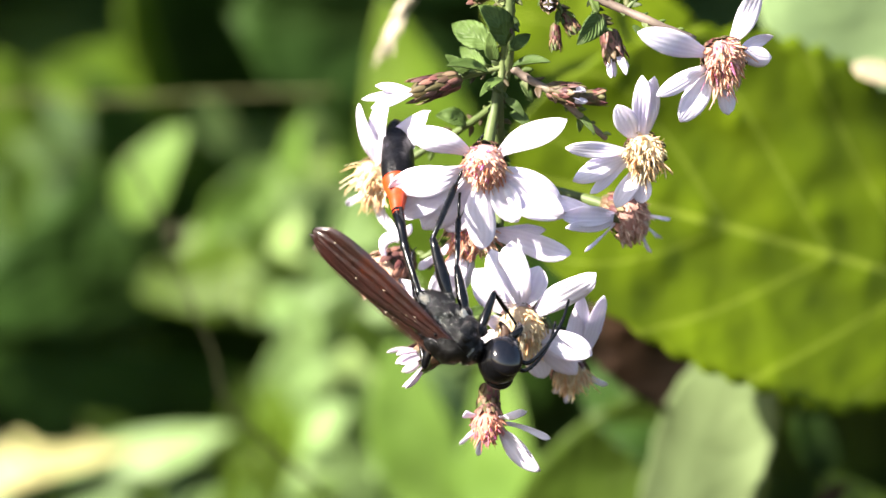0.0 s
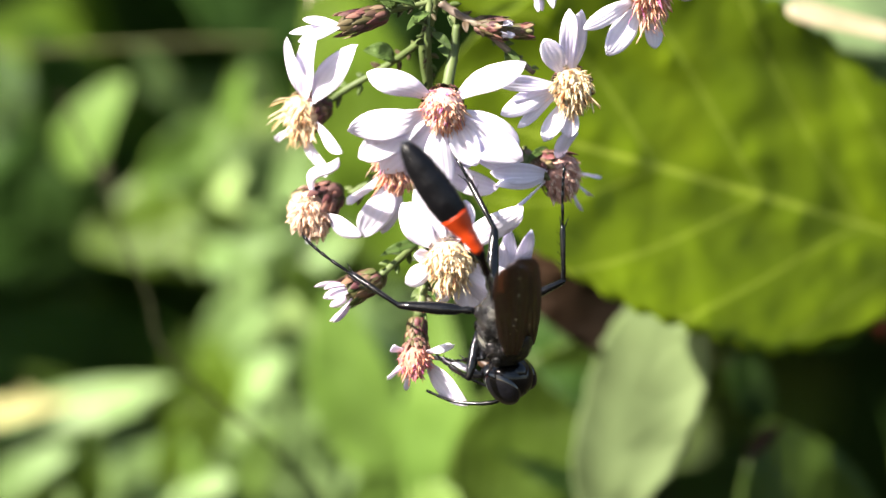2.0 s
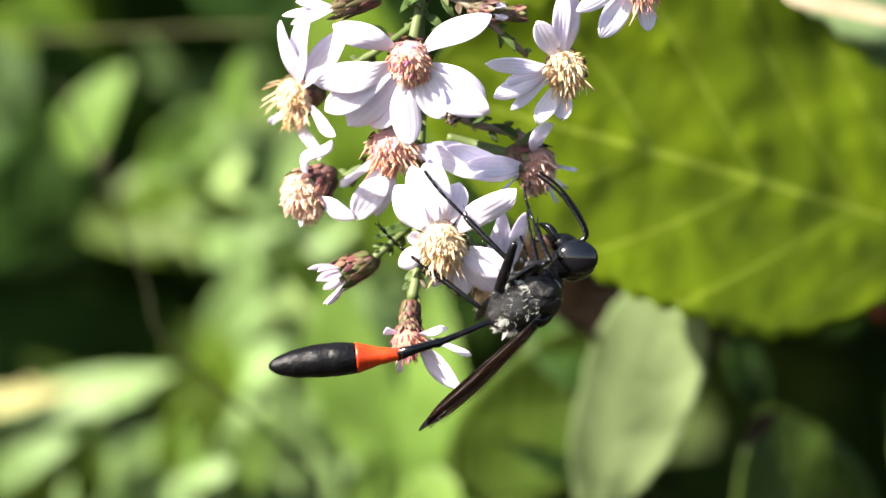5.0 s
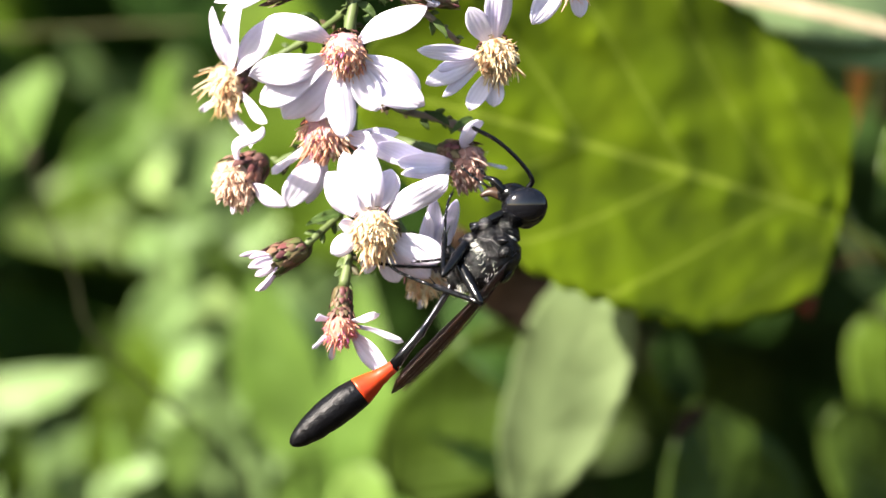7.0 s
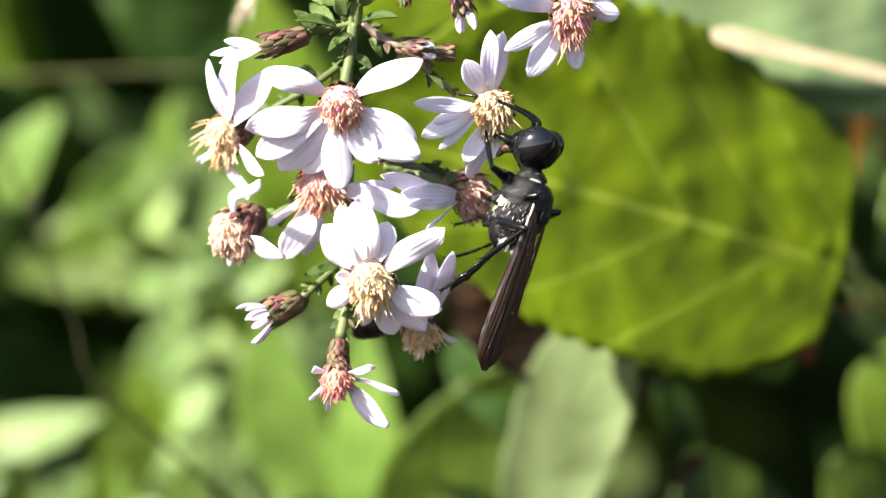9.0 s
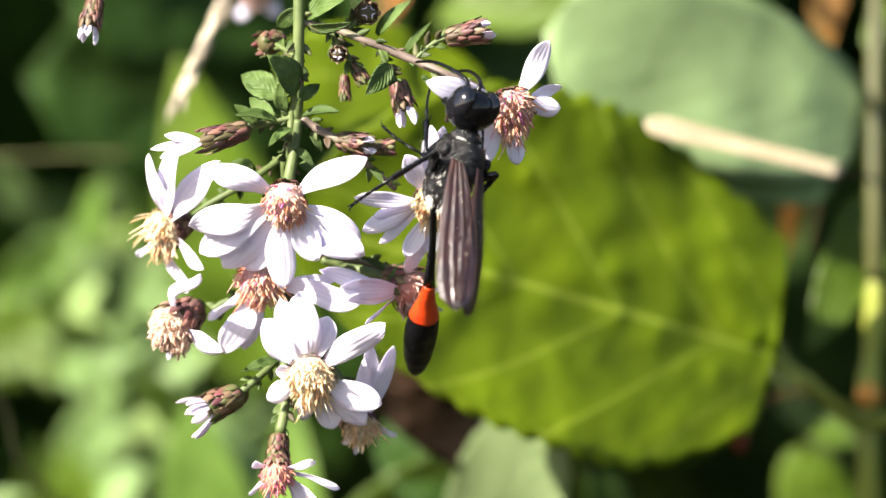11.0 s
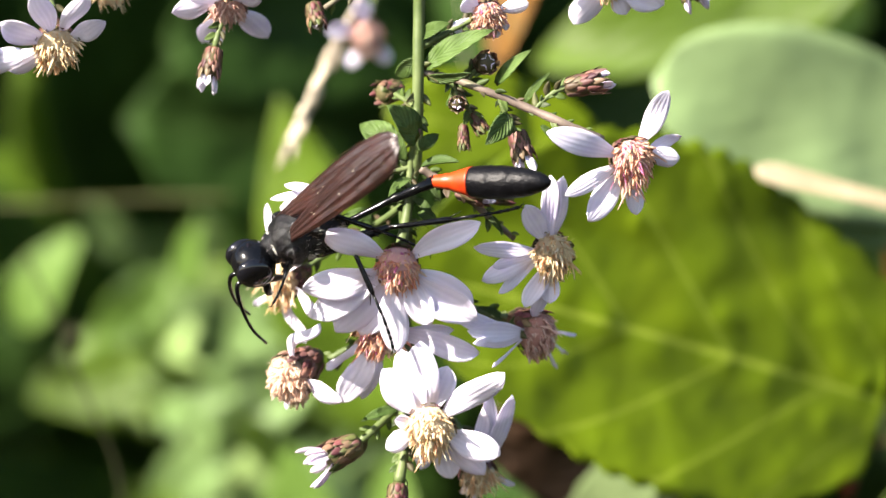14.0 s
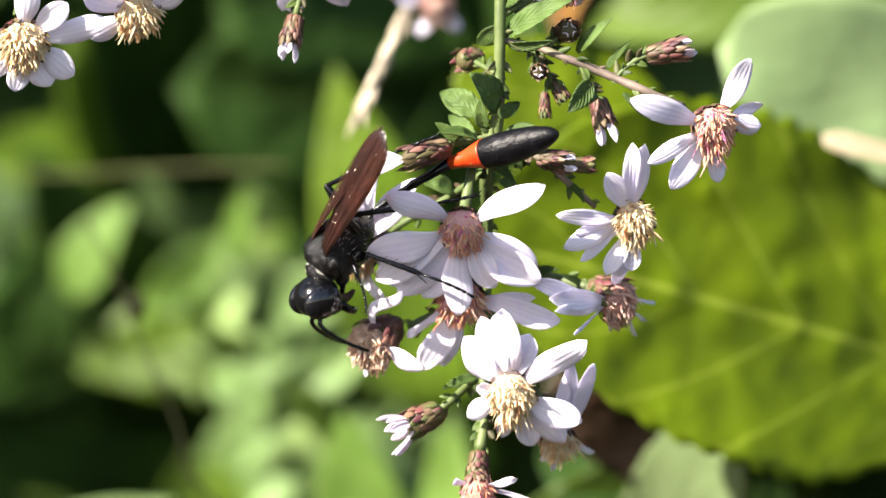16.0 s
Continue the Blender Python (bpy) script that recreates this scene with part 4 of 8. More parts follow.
# base u, v; tip u, v; width; depth; paint
LEFT_LEAVES = [
    (60, 1130, 110, 820, 170, 70, SOFT), (300, 1130, 275, 790, 260, 66, MID), (430, 1100, 388, 800, 130, 70, SOFT), (560, 1080, 500, 800, 190, 72, MID),
    (330, 760, 300, 560, 160, 74, SOFT), (430, 700, 330, 420, 190, 70, SOFT), (420, 480, 300, 300, 180, 74, SOFT), (520, 620, 420, 380, 190, 78, SOFT),
    (300, 860, 210, 640, 170, 76, FERN), (400, 900, 340, 650, 170, 78, SOFT), (520, 560, 500, 260, 180, 80, MID), (480, 820, 430, 600, 170, 76, SOFT),
    (240, 430, 120, 230, 220, 72, SOFT), (120, 420, -40, 240, 220, 76, MID), (330, 330, 210, 200, 180, 74, SOFT), (-40, 420, -190, 240, 220, 80, MID), (420, 300, 340, 150, 180, 78, SOFT), (70, 330, -20, 200, 150, 70, SOFT),
    (-190, 430, -330, 250, 230, 84, MID), (-330, 430, -480, 260, 230, 86, MID), (200, 250, 60, 130, 190, 86, MID), (540, 330, 460, 120, 180, 84, MID), (-60, 260, -200, 160, 170, 82, MID),
    # the uppermost of these leaves are painted dark to stand for shade
    (560, 150, 340, 40, 130, 80, GREEN), (440, 130, 130, 90, 160, 88, GREEN), (140, 170, -160, 100, 170, 10, GREEN), (-130, 190, -400, 120, 180, 0, GREEN), (340, 30, -60, 20, 150, 100, SHADE_GREEN), (-30, 60, -360, 0, 190, 104, SHADE_GREEN),
    (330, -160, 30, -260, 200, 104, SHADE_GREEN), (0, -120, -300, -220, 200, 108, SHADE_GREEN), (640, -200, 440, -330, 200, 96, MID), (560, 60, 360, -20, 130, 90, SHADE_GREEN),
    (180, 1080, 130, 880, 130, 84, SOFT), (-60, 1040, -120, 860, 150, 92, GREEN),
    (110, 1010, 160, 820, 110, 40, SOFT), (330, 1010, 300, 830, 110, 44, SOFT), (240, 1060, 230, 880, 120, 36, SOFT), (470, 1030, 440, 860, 90, 40, SOFT),
    (330, 560, 290, 400, 120, 30, PALE), (420, 620, 370, 430, 130, 34, SOFT), (500, 560, 470, 380, 120, 36, SOFT), (440, 740, 400, 580, 130, 30, PALE), (530, 720, 520, 560, 110, 34, SOFT),
]
for k, (u0, v0, u1, v1, wide, d, paint) in enumerate(LEFT_LEAVES):
    d = 132 - 0.028 * (u1 - 250) - 0.024 * (v1 - 500) + (d - 80) * 0.25
    broad_leaf(left, (u0, v0, d + 5), (u1, v1, d), wide * rl.uniform(0.95, 1.1), (rl.uniform(-0.5, 0.1), rl.uniform(0.15, 0.55), 0.85), paint, (oval_outline, lance_outline, heart_outline)[k % 3], rl.uniform(0.02, 0.08), rl.uniform(0.02, 0.2), 0.02, 0, 60 + k, 14)
# the many smaller leaves between them
small = random.Random(44)
made = 0
while made < 44:
    u, v = small.uniform(-460, 640), small.uniform(150, 1010)
    if ((u - 10) / 190) ** 2 + ((v - 590) / 150) ** 2 < 1 or ((u + 250) / 160) ** 2 + ((v - 600) / 150) ** 2 < 1:
        continue
    made += 1
    size, th = small.uniform(55, 105), small.uniform(-1.2, 1.2)
    d = 122 - 0.028 * (u - 250) - 0.024 * (v - 500) + small.uniform(-8, 8)
    paint = small.choice((SOFT, SOFT, MID, GREEN, FERN) if v > 420 else (SOFT, MID, MID, GREEN))
    # inside this oval the hollow's shade is painted into the leaf colour
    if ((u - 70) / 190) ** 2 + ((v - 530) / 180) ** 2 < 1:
        paint = SHADE_GREEN
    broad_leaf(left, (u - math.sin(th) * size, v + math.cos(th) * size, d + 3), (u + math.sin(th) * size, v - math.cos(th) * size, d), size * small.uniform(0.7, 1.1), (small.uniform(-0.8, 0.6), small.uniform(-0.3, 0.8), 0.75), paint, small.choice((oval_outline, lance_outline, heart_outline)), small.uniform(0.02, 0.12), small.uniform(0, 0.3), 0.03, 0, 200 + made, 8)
# a drift of little leaves, open light put into their pale colour
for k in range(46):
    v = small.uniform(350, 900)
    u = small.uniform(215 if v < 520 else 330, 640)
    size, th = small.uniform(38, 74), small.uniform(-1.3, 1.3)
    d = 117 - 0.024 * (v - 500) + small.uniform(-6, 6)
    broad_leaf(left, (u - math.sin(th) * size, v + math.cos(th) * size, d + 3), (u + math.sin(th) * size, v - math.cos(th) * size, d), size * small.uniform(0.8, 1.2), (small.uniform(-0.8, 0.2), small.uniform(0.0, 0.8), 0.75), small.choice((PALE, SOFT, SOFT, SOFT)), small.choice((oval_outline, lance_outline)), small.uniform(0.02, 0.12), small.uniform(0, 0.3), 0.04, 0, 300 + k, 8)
sprig = plant_of("bank_herb", "pale round-leaved herb on the bank, far out of focus", [(-150, 520, 190), (-150, 640, 190), (-160, 800, 195)], STALK, 6)
for u, v, wide, paint in ((-150, 590, 60, SOFT), (-118, 712, 74, BLEACHED), (-190, 690, 60, GREEN), (-260, 600, 60, GREEN)):
    broad_leaf(sprig, (u + 8, v + 45, 190), (u, v - 40, 184), wide, (-0.4, 0.4, 0.8), paint, oval_outline, 0.05, 0.1, 0.02, 0, 90, 10)

dark_stem = plant_of("leaning_twig", "thin dark bare twig leaning through the herbs", [(-20, 210, 66), (30, 310, 64), (88, 459, 61), (138, 575, 60), (160, 660, 59), (240, 740, 59), (368, 850, 60), (440, 920, 64)], DARK_TWIG, 3.3, "twig")
bm = bmesh.new()
ball_at = spot(68, 362, 63) - dark_stem.location
tube(bm, [ball_at - Vector((0, 0, 28 * U)), ball_at - Vector((0, 0, 14 * U)), ball_at + Vector((0, 0, 10 * U)), ball_at + Vector((0, 0, 30 * U))], [6 * U, 17 * U, 16 * U, 4 * U], 8)
part("seed_head", bm, DARK_TWIG, dark_stem)
bar = plant_of("dead_grass", "bleached dead grass blade lying among the leaves", [(-420, 850, 78), (-520, 900, 84), (-560, 1000, 88)], STRAW, 8, "grass")
for u0, v0, u1, v1, wide, d in ((-480, 862, 40, 762, 96, 128), (-330, 800, -10, 764, 84, 138), (-200, 850, 210, 728, 90, 130), (-420, 800, -60, 800, 60, 150), (-60, 800, 150, 776, 70, 126)):
    bm = bmesh.new()
    blade(bm, spot(u0, v0, d) - bar.location, spot(u1, v1, d - 3) - bar.location, wide * U * 1.3, Vector((-0.3, -0.8, 0.5)), lance_outline, 0.02, 0.15, 0.0003, 18, 6, 0.02, random.Random(u0))
    part("blade", bm, BLEACHED if u0 < -250 else SOFT, bar)

plant_of("dead_grass", "thin dull dead grass stem lying among the herbs", [(370, 122, 96), (180, 128, 100), (-40, 140, 104), (-300, 150, 110), (-420, 300, 116)], DULL_STRAW, 2.4, "grass")

# a feathery grass head just behind the stem
spike = plant_of("grass_spike", "pinkish feathery grass spike, out of focus", [(442, 8, 40), (476, -70, 40), (516, -150, 40), (552, -230, 40), (640, -420, 44), (760, -300, 80)], SPIKE, 3, "grass")
rnd = random.Random(7)
for k in range(64):
    s = k / 63
    c = spot(440 + 112 * s, 14 - 246 * s, 40)
    bm = bmesh.new()
    way = Vector((-0.42 + rnd.uniform(-0.35, 0.35), rnd.uniform(-0.3, 0.3), -0.9))
    tube(bm, [Vector((0, 0, 0)), way * 24 * U, way * rnd.uniform(44, 62) * U], [3.0 * U, rnd.uniform(4, 6.5) * U * (0.6 + 0.6 * math.sin(math.pi * min(1, s + 0.1))), 0.6 * U], 5)
    part("spikelet", bm, SPIKE, spike).location = c - spike.location
far_head = thing("faded_aster_head", spot(572, -188, 38), "faded aster head out of focus behind the stem", "flower")
stalk(far_head, [(572, -188, 38), (590, -260, 42), (640, -420, 44)], 6, 7)
flower_head(far_head, (572, -180, 38), (0.1, -0.5, 0.8), 36, [(500, -190, 30, 0.05), (540, -120, 26, 0.05), (610, -130, 30, 0.05), (560, -240, 34, 0.05)], DISC_BROWN, seed=71)

# undergrowth: plants that fill the distance down the bank, shade painted into most leaves
LEAF_SHAPES = []
for k in range(6):
    bm = bmesh.new()
    rr = random.Random(300 + k)
    blade(bm, (0, 0, 0), (0, -0.004 * k, 0.034 + 0.003 * k), 0.016 + 0.003 * (k % 3), Vector((0, -1, 0.2)), oval_outline if k % 2 else lance_outline, rr.uniform(0.02, 0.12), rr.uniform(0.05, 0.25), 0.0003, 12, 6, 0.02, rr)
    me = bpy.data.meshes.new("leaf")
    bm.to_mesh(me)
    bm.free()
    for p in me.polygons:
        p.use_smooth = True
    # four of the six shapes carry the dark colour that stands for shade
    me.materials.append(GREEN if k in (0, 3) else SHADE_GREEN)
    LEAF_SHAPES.append(me)

# hollows among the plants that stay open and dark: u, v, half width, half height
HOLLOWS = [(60, 580, 110, 150), (1370, 790, 270, 150), (190, -100, 180, 130), (1540, 320, 85, 330), (900, 560, 120, 90), (1010, -200, 60, 80), (120, 80, 90, 60)]
rnd = random.Random(12)
for n in range(26):
    u0 = -700 + 2900 * (n + 0.5) / 26 + rnd.uniform(-60, 60)
    d0 = 118 + 190 * rnd.random()
    v0 = rnd.uniform(-500, 900)
    weed = plant_of("undergrowth_plant", "leafy undergrowth plant with shade painted into its leaves, far out of focus", [(u0, v0 - 420, d0), (u0 + 20, v0, d0), (u0 - 10, v0 + 400, d0)], DARK_TWIG, 7)
    tagged(weed, group="undergrowth behind the flowers")
    for k in range(16):
        u = u0 + rnd.uniform(-140, 140)
        v = v0 + rnd.uniform(-520, 520)
        if any(abs(u - h[0]) < h[2] and abs(v - h[1]) < h[3] for h in HOLLOWS):
            continue
        shape = rnd.choice(LEAF_SHAPES)
        # high up on this side every leaf takes the dark, shade-coloured shape
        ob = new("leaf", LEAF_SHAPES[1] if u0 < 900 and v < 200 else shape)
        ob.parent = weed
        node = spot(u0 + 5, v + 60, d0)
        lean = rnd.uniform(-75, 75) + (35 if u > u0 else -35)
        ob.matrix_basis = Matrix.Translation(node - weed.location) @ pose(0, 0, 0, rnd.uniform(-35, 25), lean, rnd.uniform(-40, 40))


# ---------------------------------------------------------------- the wasp
def chitin(name, colour, fuzz, rough=0.28, amount=0.5, scale=900.0, relief=0.00008, spec=0.5):
    """Glossy black cuticle, dusted with short silver down."""
    m, nt, bsdf, out = nodes_of(name)
    nz, ramp = tinted(nt, scale, [colour, colour, fuzz], 6.0)
    ramp.color_ramp.elements[1].position = 0.62 - 0.1 * amount
    ramp.color_ramp.elements[2].position = 0.74
    nt.links.new(ramp.outputs["Color"], bsdf.inputs["Base Color"])
    bsdf.inputs["Roughness"].default_value, bsdf.inputs["Specular IOR Level"].default_value = rough, spec
    bumped(nt, bsdf, nz.outputs["Fac"], 0.9, relief)
    return m


BLACK = chitin("cuticle_black", (0.0025, 0.0025, 0.003), (0.012, 0.012, 0.012), 0.22, 0.8, 1500, 0.0005, 0.40)
BLACK_SMOOTH = chitin("cuticle_black_smooth", (0.0025, 0.0027, 0.0034), (0.006, 0.006, 0.007), 0.15, 0.3, 700, 0.00008, 0.34)
BLACK_DULL = chitin("cuticle_black_dull", (0.003, 0.003, 0.004), (0.009, 0.009, 0.011), 0.33, 0.5, 2600, 0.0001, 0.2)
ORANGE = surface("cuticle_orange", 500, [(0.40, 0.028, 0.003), (0.50, 0.048, 0.006), (0.36, 0.022, 0.003)], 0.38, 0.2, 0.00005, 0.5)
EYE = surface("eye_black", 4000, [(0.0025, 0.003, 0.005), (0.006, 0.006, 0.008)], 0.10, 0.1, 0.00002, 0.6)
JAW = surface("mouthpart_brown", 900, [(0.03, 0.016, 0.010), (0.06, 0.03, 0.015)], 0.45, 0.2, 0.00004)


def wing_film(name):
    m, nt, bsdf, out = nodes_of(name)
    nz, ramp = tinted(nt, 500, [(0.012, 0.0024, 0.0018), (0.023, 0.004, 0.0028), (0.040, 0.007, 0.0045)])
    nt.links.new(ramp.outputs["Color"], bsdf.inputs["Base Color"])
    bsdf.inputs["Roughness"].default_value, bsdf.inputs["Specular IOR Level"].default_value = 0.36, 1.0
    bsdf.inputs["Coat Weight"].default_value, bsdf.inputs["Coat Roughness"].default_value, bsdf.inputs["Coat IOR"].default_value = 0.55, 0.40, 1.7
    uv = nt.nodes.new("ShaderNodeUVMap")
    pleat = nt.nodes.new("ShaderNodeTexWave")
    pleat.bands_direction = "Y"
    pleat.inputs["Scale"].default_value, pleat.inputs["Distortion"].default_value, pleat.inputs["Detail"].default_value = 1.1, 9.0, 6.0
    nt.links.new(uv.outputs[0], pleat.inputs["Vector"])
    both = nt.nodes.new("ShaderNodeMath")
    both.operation = "ADD"
    nt.links.new(pleat.outputs["Fac"], both.inputs[0])
    nt.links.new(nz.outputs["Fac"], both.inputs[1])
    bumped(nt, bsdf, both.outputs[0], 1.0, 0.00009)
    nt.links.new(bsdf.inputs["Normal"].links[0].from_socket, bsdf.inputs["Coat Normal"])
    clear = nt.nodes.new("ShaderNodeBsdfTransparent")
    clear.inputs["Color"].default_value = (0.46, 0.25, 0.14, 1)
    mx = nt.nodes.new("ShaderNodeMixShader")
    mx.inputs[0].default_value = 0.32
    nt.links.new(bsdf.outputs[0], mx.inputs[1])
    nt.links.new(clear.outputs[0], mx.inputs[2])
    nt.links.new(mx.outputs[0], out.inputs["Surface"])
    return m


WING = wing_film("wing_brown")
VEIN = surface("wing_vein", 900, [(0.03, 0.012, 0.008), (0.06, 0.025, 0.015)], 0.4, 0.2, 0.00003)


def hull(bm, rings, sides=16):
    """A body of oval rings along x, in plan units: x, half width, half height, middle's height."""
    made = []
    for x, ry, rz, zc in rings:
        made.append([bm.verts.new((x * U, ry * U * math.cos(k * math.tau / sides), (zc + rz * math.sin(k * math.tau / sides)) * U)) for k in range(sides)])
    for r, s in zip(made, made[1:]):
        for k in range(sides):
            bm.faces.new((r[k], s[k], s[(k + 1) % sides], r[(k + 1) % sides]))
    bm.faces.new(made[0])
    bm.faces.new(made[-1][::-1])


def ball(bm, centre, radii, sides=14):
    m = Matrix.Translation(Vector(centre) * U) @ Matrix.Diagonal((radii[0] * U, radii[1] * U, radii[2] * U, 1))
    bmesh.ops.create_uvsphere(bm, u_segments=sides, v_segments=sides // 2 + 2, radius=1, matrix=m)


wasp = thing("thread_waisted_wasp", (0, 0, HIGH), "black thread-waisted wasp with orange waist band and smoky brown wings", "wasp")

# thorax: collar, domed middle with wing roots, sloping rear; its length runs from -75 to 75
bm = bmesh.new()
TH = [(82, 6, 6, -6), (80, 14, 12, -6), (72, 24, 20, -4), (64, 27, 24, 0), (58, 24, 22, 0), (54, 33, 32, 2), (40, 41, 41, 4), (20, 44, 44, 5), (4, 43, 43, 4), (-6, 40, 40, 2), (-10, 37, 36, 2), (-16, 40, 39, 1),
          (-34, 40, 39, -1), (-52, 35, 34, -5), (-66, 25, 24, -9), (-74, 14, 14, -13), (-78, 6, 6, -14)]
hull(bm, [(x, ry * 1.06, rz * 1.08, zc) for x, ry, rz, zc in TH], 22)
thorax = part("thorax", bm, BLACK, wasp, "black thorax with silver down")
for sy in (1, -1):
    for name, at, size in (("wing_root", (30, 44 * sy, 20), (13, 8, 9)), ("hip", (44, 16 * sy, -38), (14, 10, 14)), ("hip", (6, 16 * sy, -41), (15, 11, 14)), ("hip", (-34, 16 * sy, -38), (16, 11, 13))):
        bm = bmesh.new()
        ball(bm, at, size)
        part(name, bm, BLACK, thorax)
for sy in (1, -1):
    for at, size in (((24, 35 * sy, -8), (20, 13, 25)), ((-16, 34 * sy, -8), (15, 11, 21)), ((-46, 25 * sy, -6), (17, 13, 18)), ((60, 20 * sy, -6), (9, 10, 16))):
        bm = bmesh.new()
        ball(bm, at, size, 18)
        part("side_plate", bm, BLACK, thorax)
bm = bmesh.new()
ball(bm, (2, 0, 48), (18, 19, 7), 18)
part("back_plate", bm, BLACK, thorax)
bm = bmesh.new()
ball(bm, (-20, 0, 40), (10, 24, 7), 18)
part("back_plate", bm, BLACK, thorax)
rnd = random.Random(91)
bm = bmesh.new()
PATCHES = [(-40, -0.4), (-40, 3.5), (-58, 0.1), (-58, 3.1), (8, -0.5), (8, 3.6), (40, -0.3), (40, 3.4), (-62, 1.5), (60, 0.5), (60, 2.6), (-20, -1.5)]
for k in range(2000):
    px, pt = PATCHES[k % len(PATCHES)]
    loose = k % 8 == 0
    x = rnd.uniform(-70, 70) if loose else max(-72, min(72, rnd.gauss(px, 7)))
    th = rnd.uniform(-3.9, 0.8) if loose else rnd.gauss(pt, 0.2)
    half = max(20, 45 - 0.0055 * abs(x) ** 2.0)
    way = Vector((rnd.uniform(-0.6, 0.1), math.cos(th), math.sin(th)))
    root = Vector((x, half * 0.97 * math.cos(th), half * 0.97 * math.sin(th) + 1))
    tube(bm, [root * U, (root + way * rnd.uniform(2, 5) + Vector((-rnd.uniform(3, 8), 0, 0))) * U], [0.55 * U, 0.2 * U], 3, False)
tagged(part("down", bm, HAIR, thorax, "short silver hairs"), kind="stuff")

# head: origin at the neck, faces +x
bm = bmesh.new()
ball(bm, (33, 0, 0), (37, 44, 41), 22)
ball(bm, (58, 0, -20), (20, 29, 28))
ball(bm, (10, 0, 2), (16, 21, 20))
head_part = part("head", bm, BLACK_SMOOTH, wasp)
for sy in (1, -1):
    bm = bmesh.new()
    ball(bm, (37, 26 * sy, 4), (31, 20, 38), 22)
    part("eye", bm, EYE, head_part, "large glossy dark eye")
    bm = bmesh.new()
    line = bent([Vector((66, 10 * sy, 8)) * U, Vector((82, 15 * sy, 16)) * U, Vector((114, 26 * sy, -4)) * U, Vector((152, 36 * sy, -42)) * U, Vector((178, 40 * sy, -86)) * U], 6)
    tube(bm, line, [(4.6 - 2.2 * i / (len(line) - 1)) * U * (1.12 if i % 2 else 0.95) for i in range(len(line))], 7)
    part("antenna", bm, BLACK_SMOOTH, head_part)
    bm = bmesh.new()
    line = bent([Vector((60, 19 * sy, -34)) * U, Vector((82, 18 * sy, -50)) * U, Vector((88, 5 * sy, -70)) * U], 5)
    tube(bm, line, [r * 1.3 * U for r in (5, 5.5, 6, 6, 5.5, 5, 4.5, 4, 3, 2, 1)], 7)
    part("mandible", bm, BLACK_SMOOTH, head_part)
bm = bmesh.new()
tube(bm, bent([Vector((56, 0, -38)) * U, Vector((62, 0, -58)) * U, Vector((56, 0, -76)) * U], 4), [r * 1.2 * U for r in (9, 9, 8, 8, 7, 6, 5, 4, 2.5)], 7)
part("tongue", bm, JAW, head_part, "dark brown mouthparts")

# waist: origin at the thorax, runs along +x for 175
bm = bmesh.new()
hull(bm, [(-4, 5, 5, 0), (2, 7, 7, 0), (12, 6, 6, 0), (60, 6, 6, 3), (92, 6.5, 6.5, 4), (100, 9, 9, 4), (110, 7.5, 7.5, 3), (140, 8.5, 8.5, 1), (178, 11.5, 11.5, 0)], 12)
petiole = part("petiole", bm, BLACK_SMOOTH, wasp, "thin black waist")
# hind body: origin at the waist's end; orange band, then black rings
bm = bmesh.new()
hull(bm, [(x, ry * 0.93, rz * 0.93, zc) for x, ry, rz, zc in ((70, 27.6, 27.6, 0), (78, 29.4, 29.4, 0), (98, 31.8, 31.8, -1), (113, 32.8, 32.8, -1), (115, 31.9, 31.9, -1), (136, 32.2, 32.2, -1), (155, 30.4, 30.4, -1), (157, 29.4, 29.4, -1), (174, 28, 28, 0), (190, 24.5, 24.5, 0), (192, 23.6, 23.6, 0), (206, 19.6, 19.6, 1), (217, 14.5, 14.5, 1), (224, 9, 9, 1), (228, 4, 4, 1))], 20)
gaster = part("gaster", bm, BLACK_DULL, wasp, "black tapering hind body")
bm = bmesh.new()
hull(bm, [(-6, 10, 10, 0), (0, 11, 11, 0), (16, 13, 13, 0), (28, 15.5, 15.5, 0), (31, 15, 15, 0), (50, 21, 21, 0), (70, 26.5, 26.5, 0), (74, 27.5, 27.5, 0)], 18)
part("band", bm, ORANGE, gaster, "orange-red band")

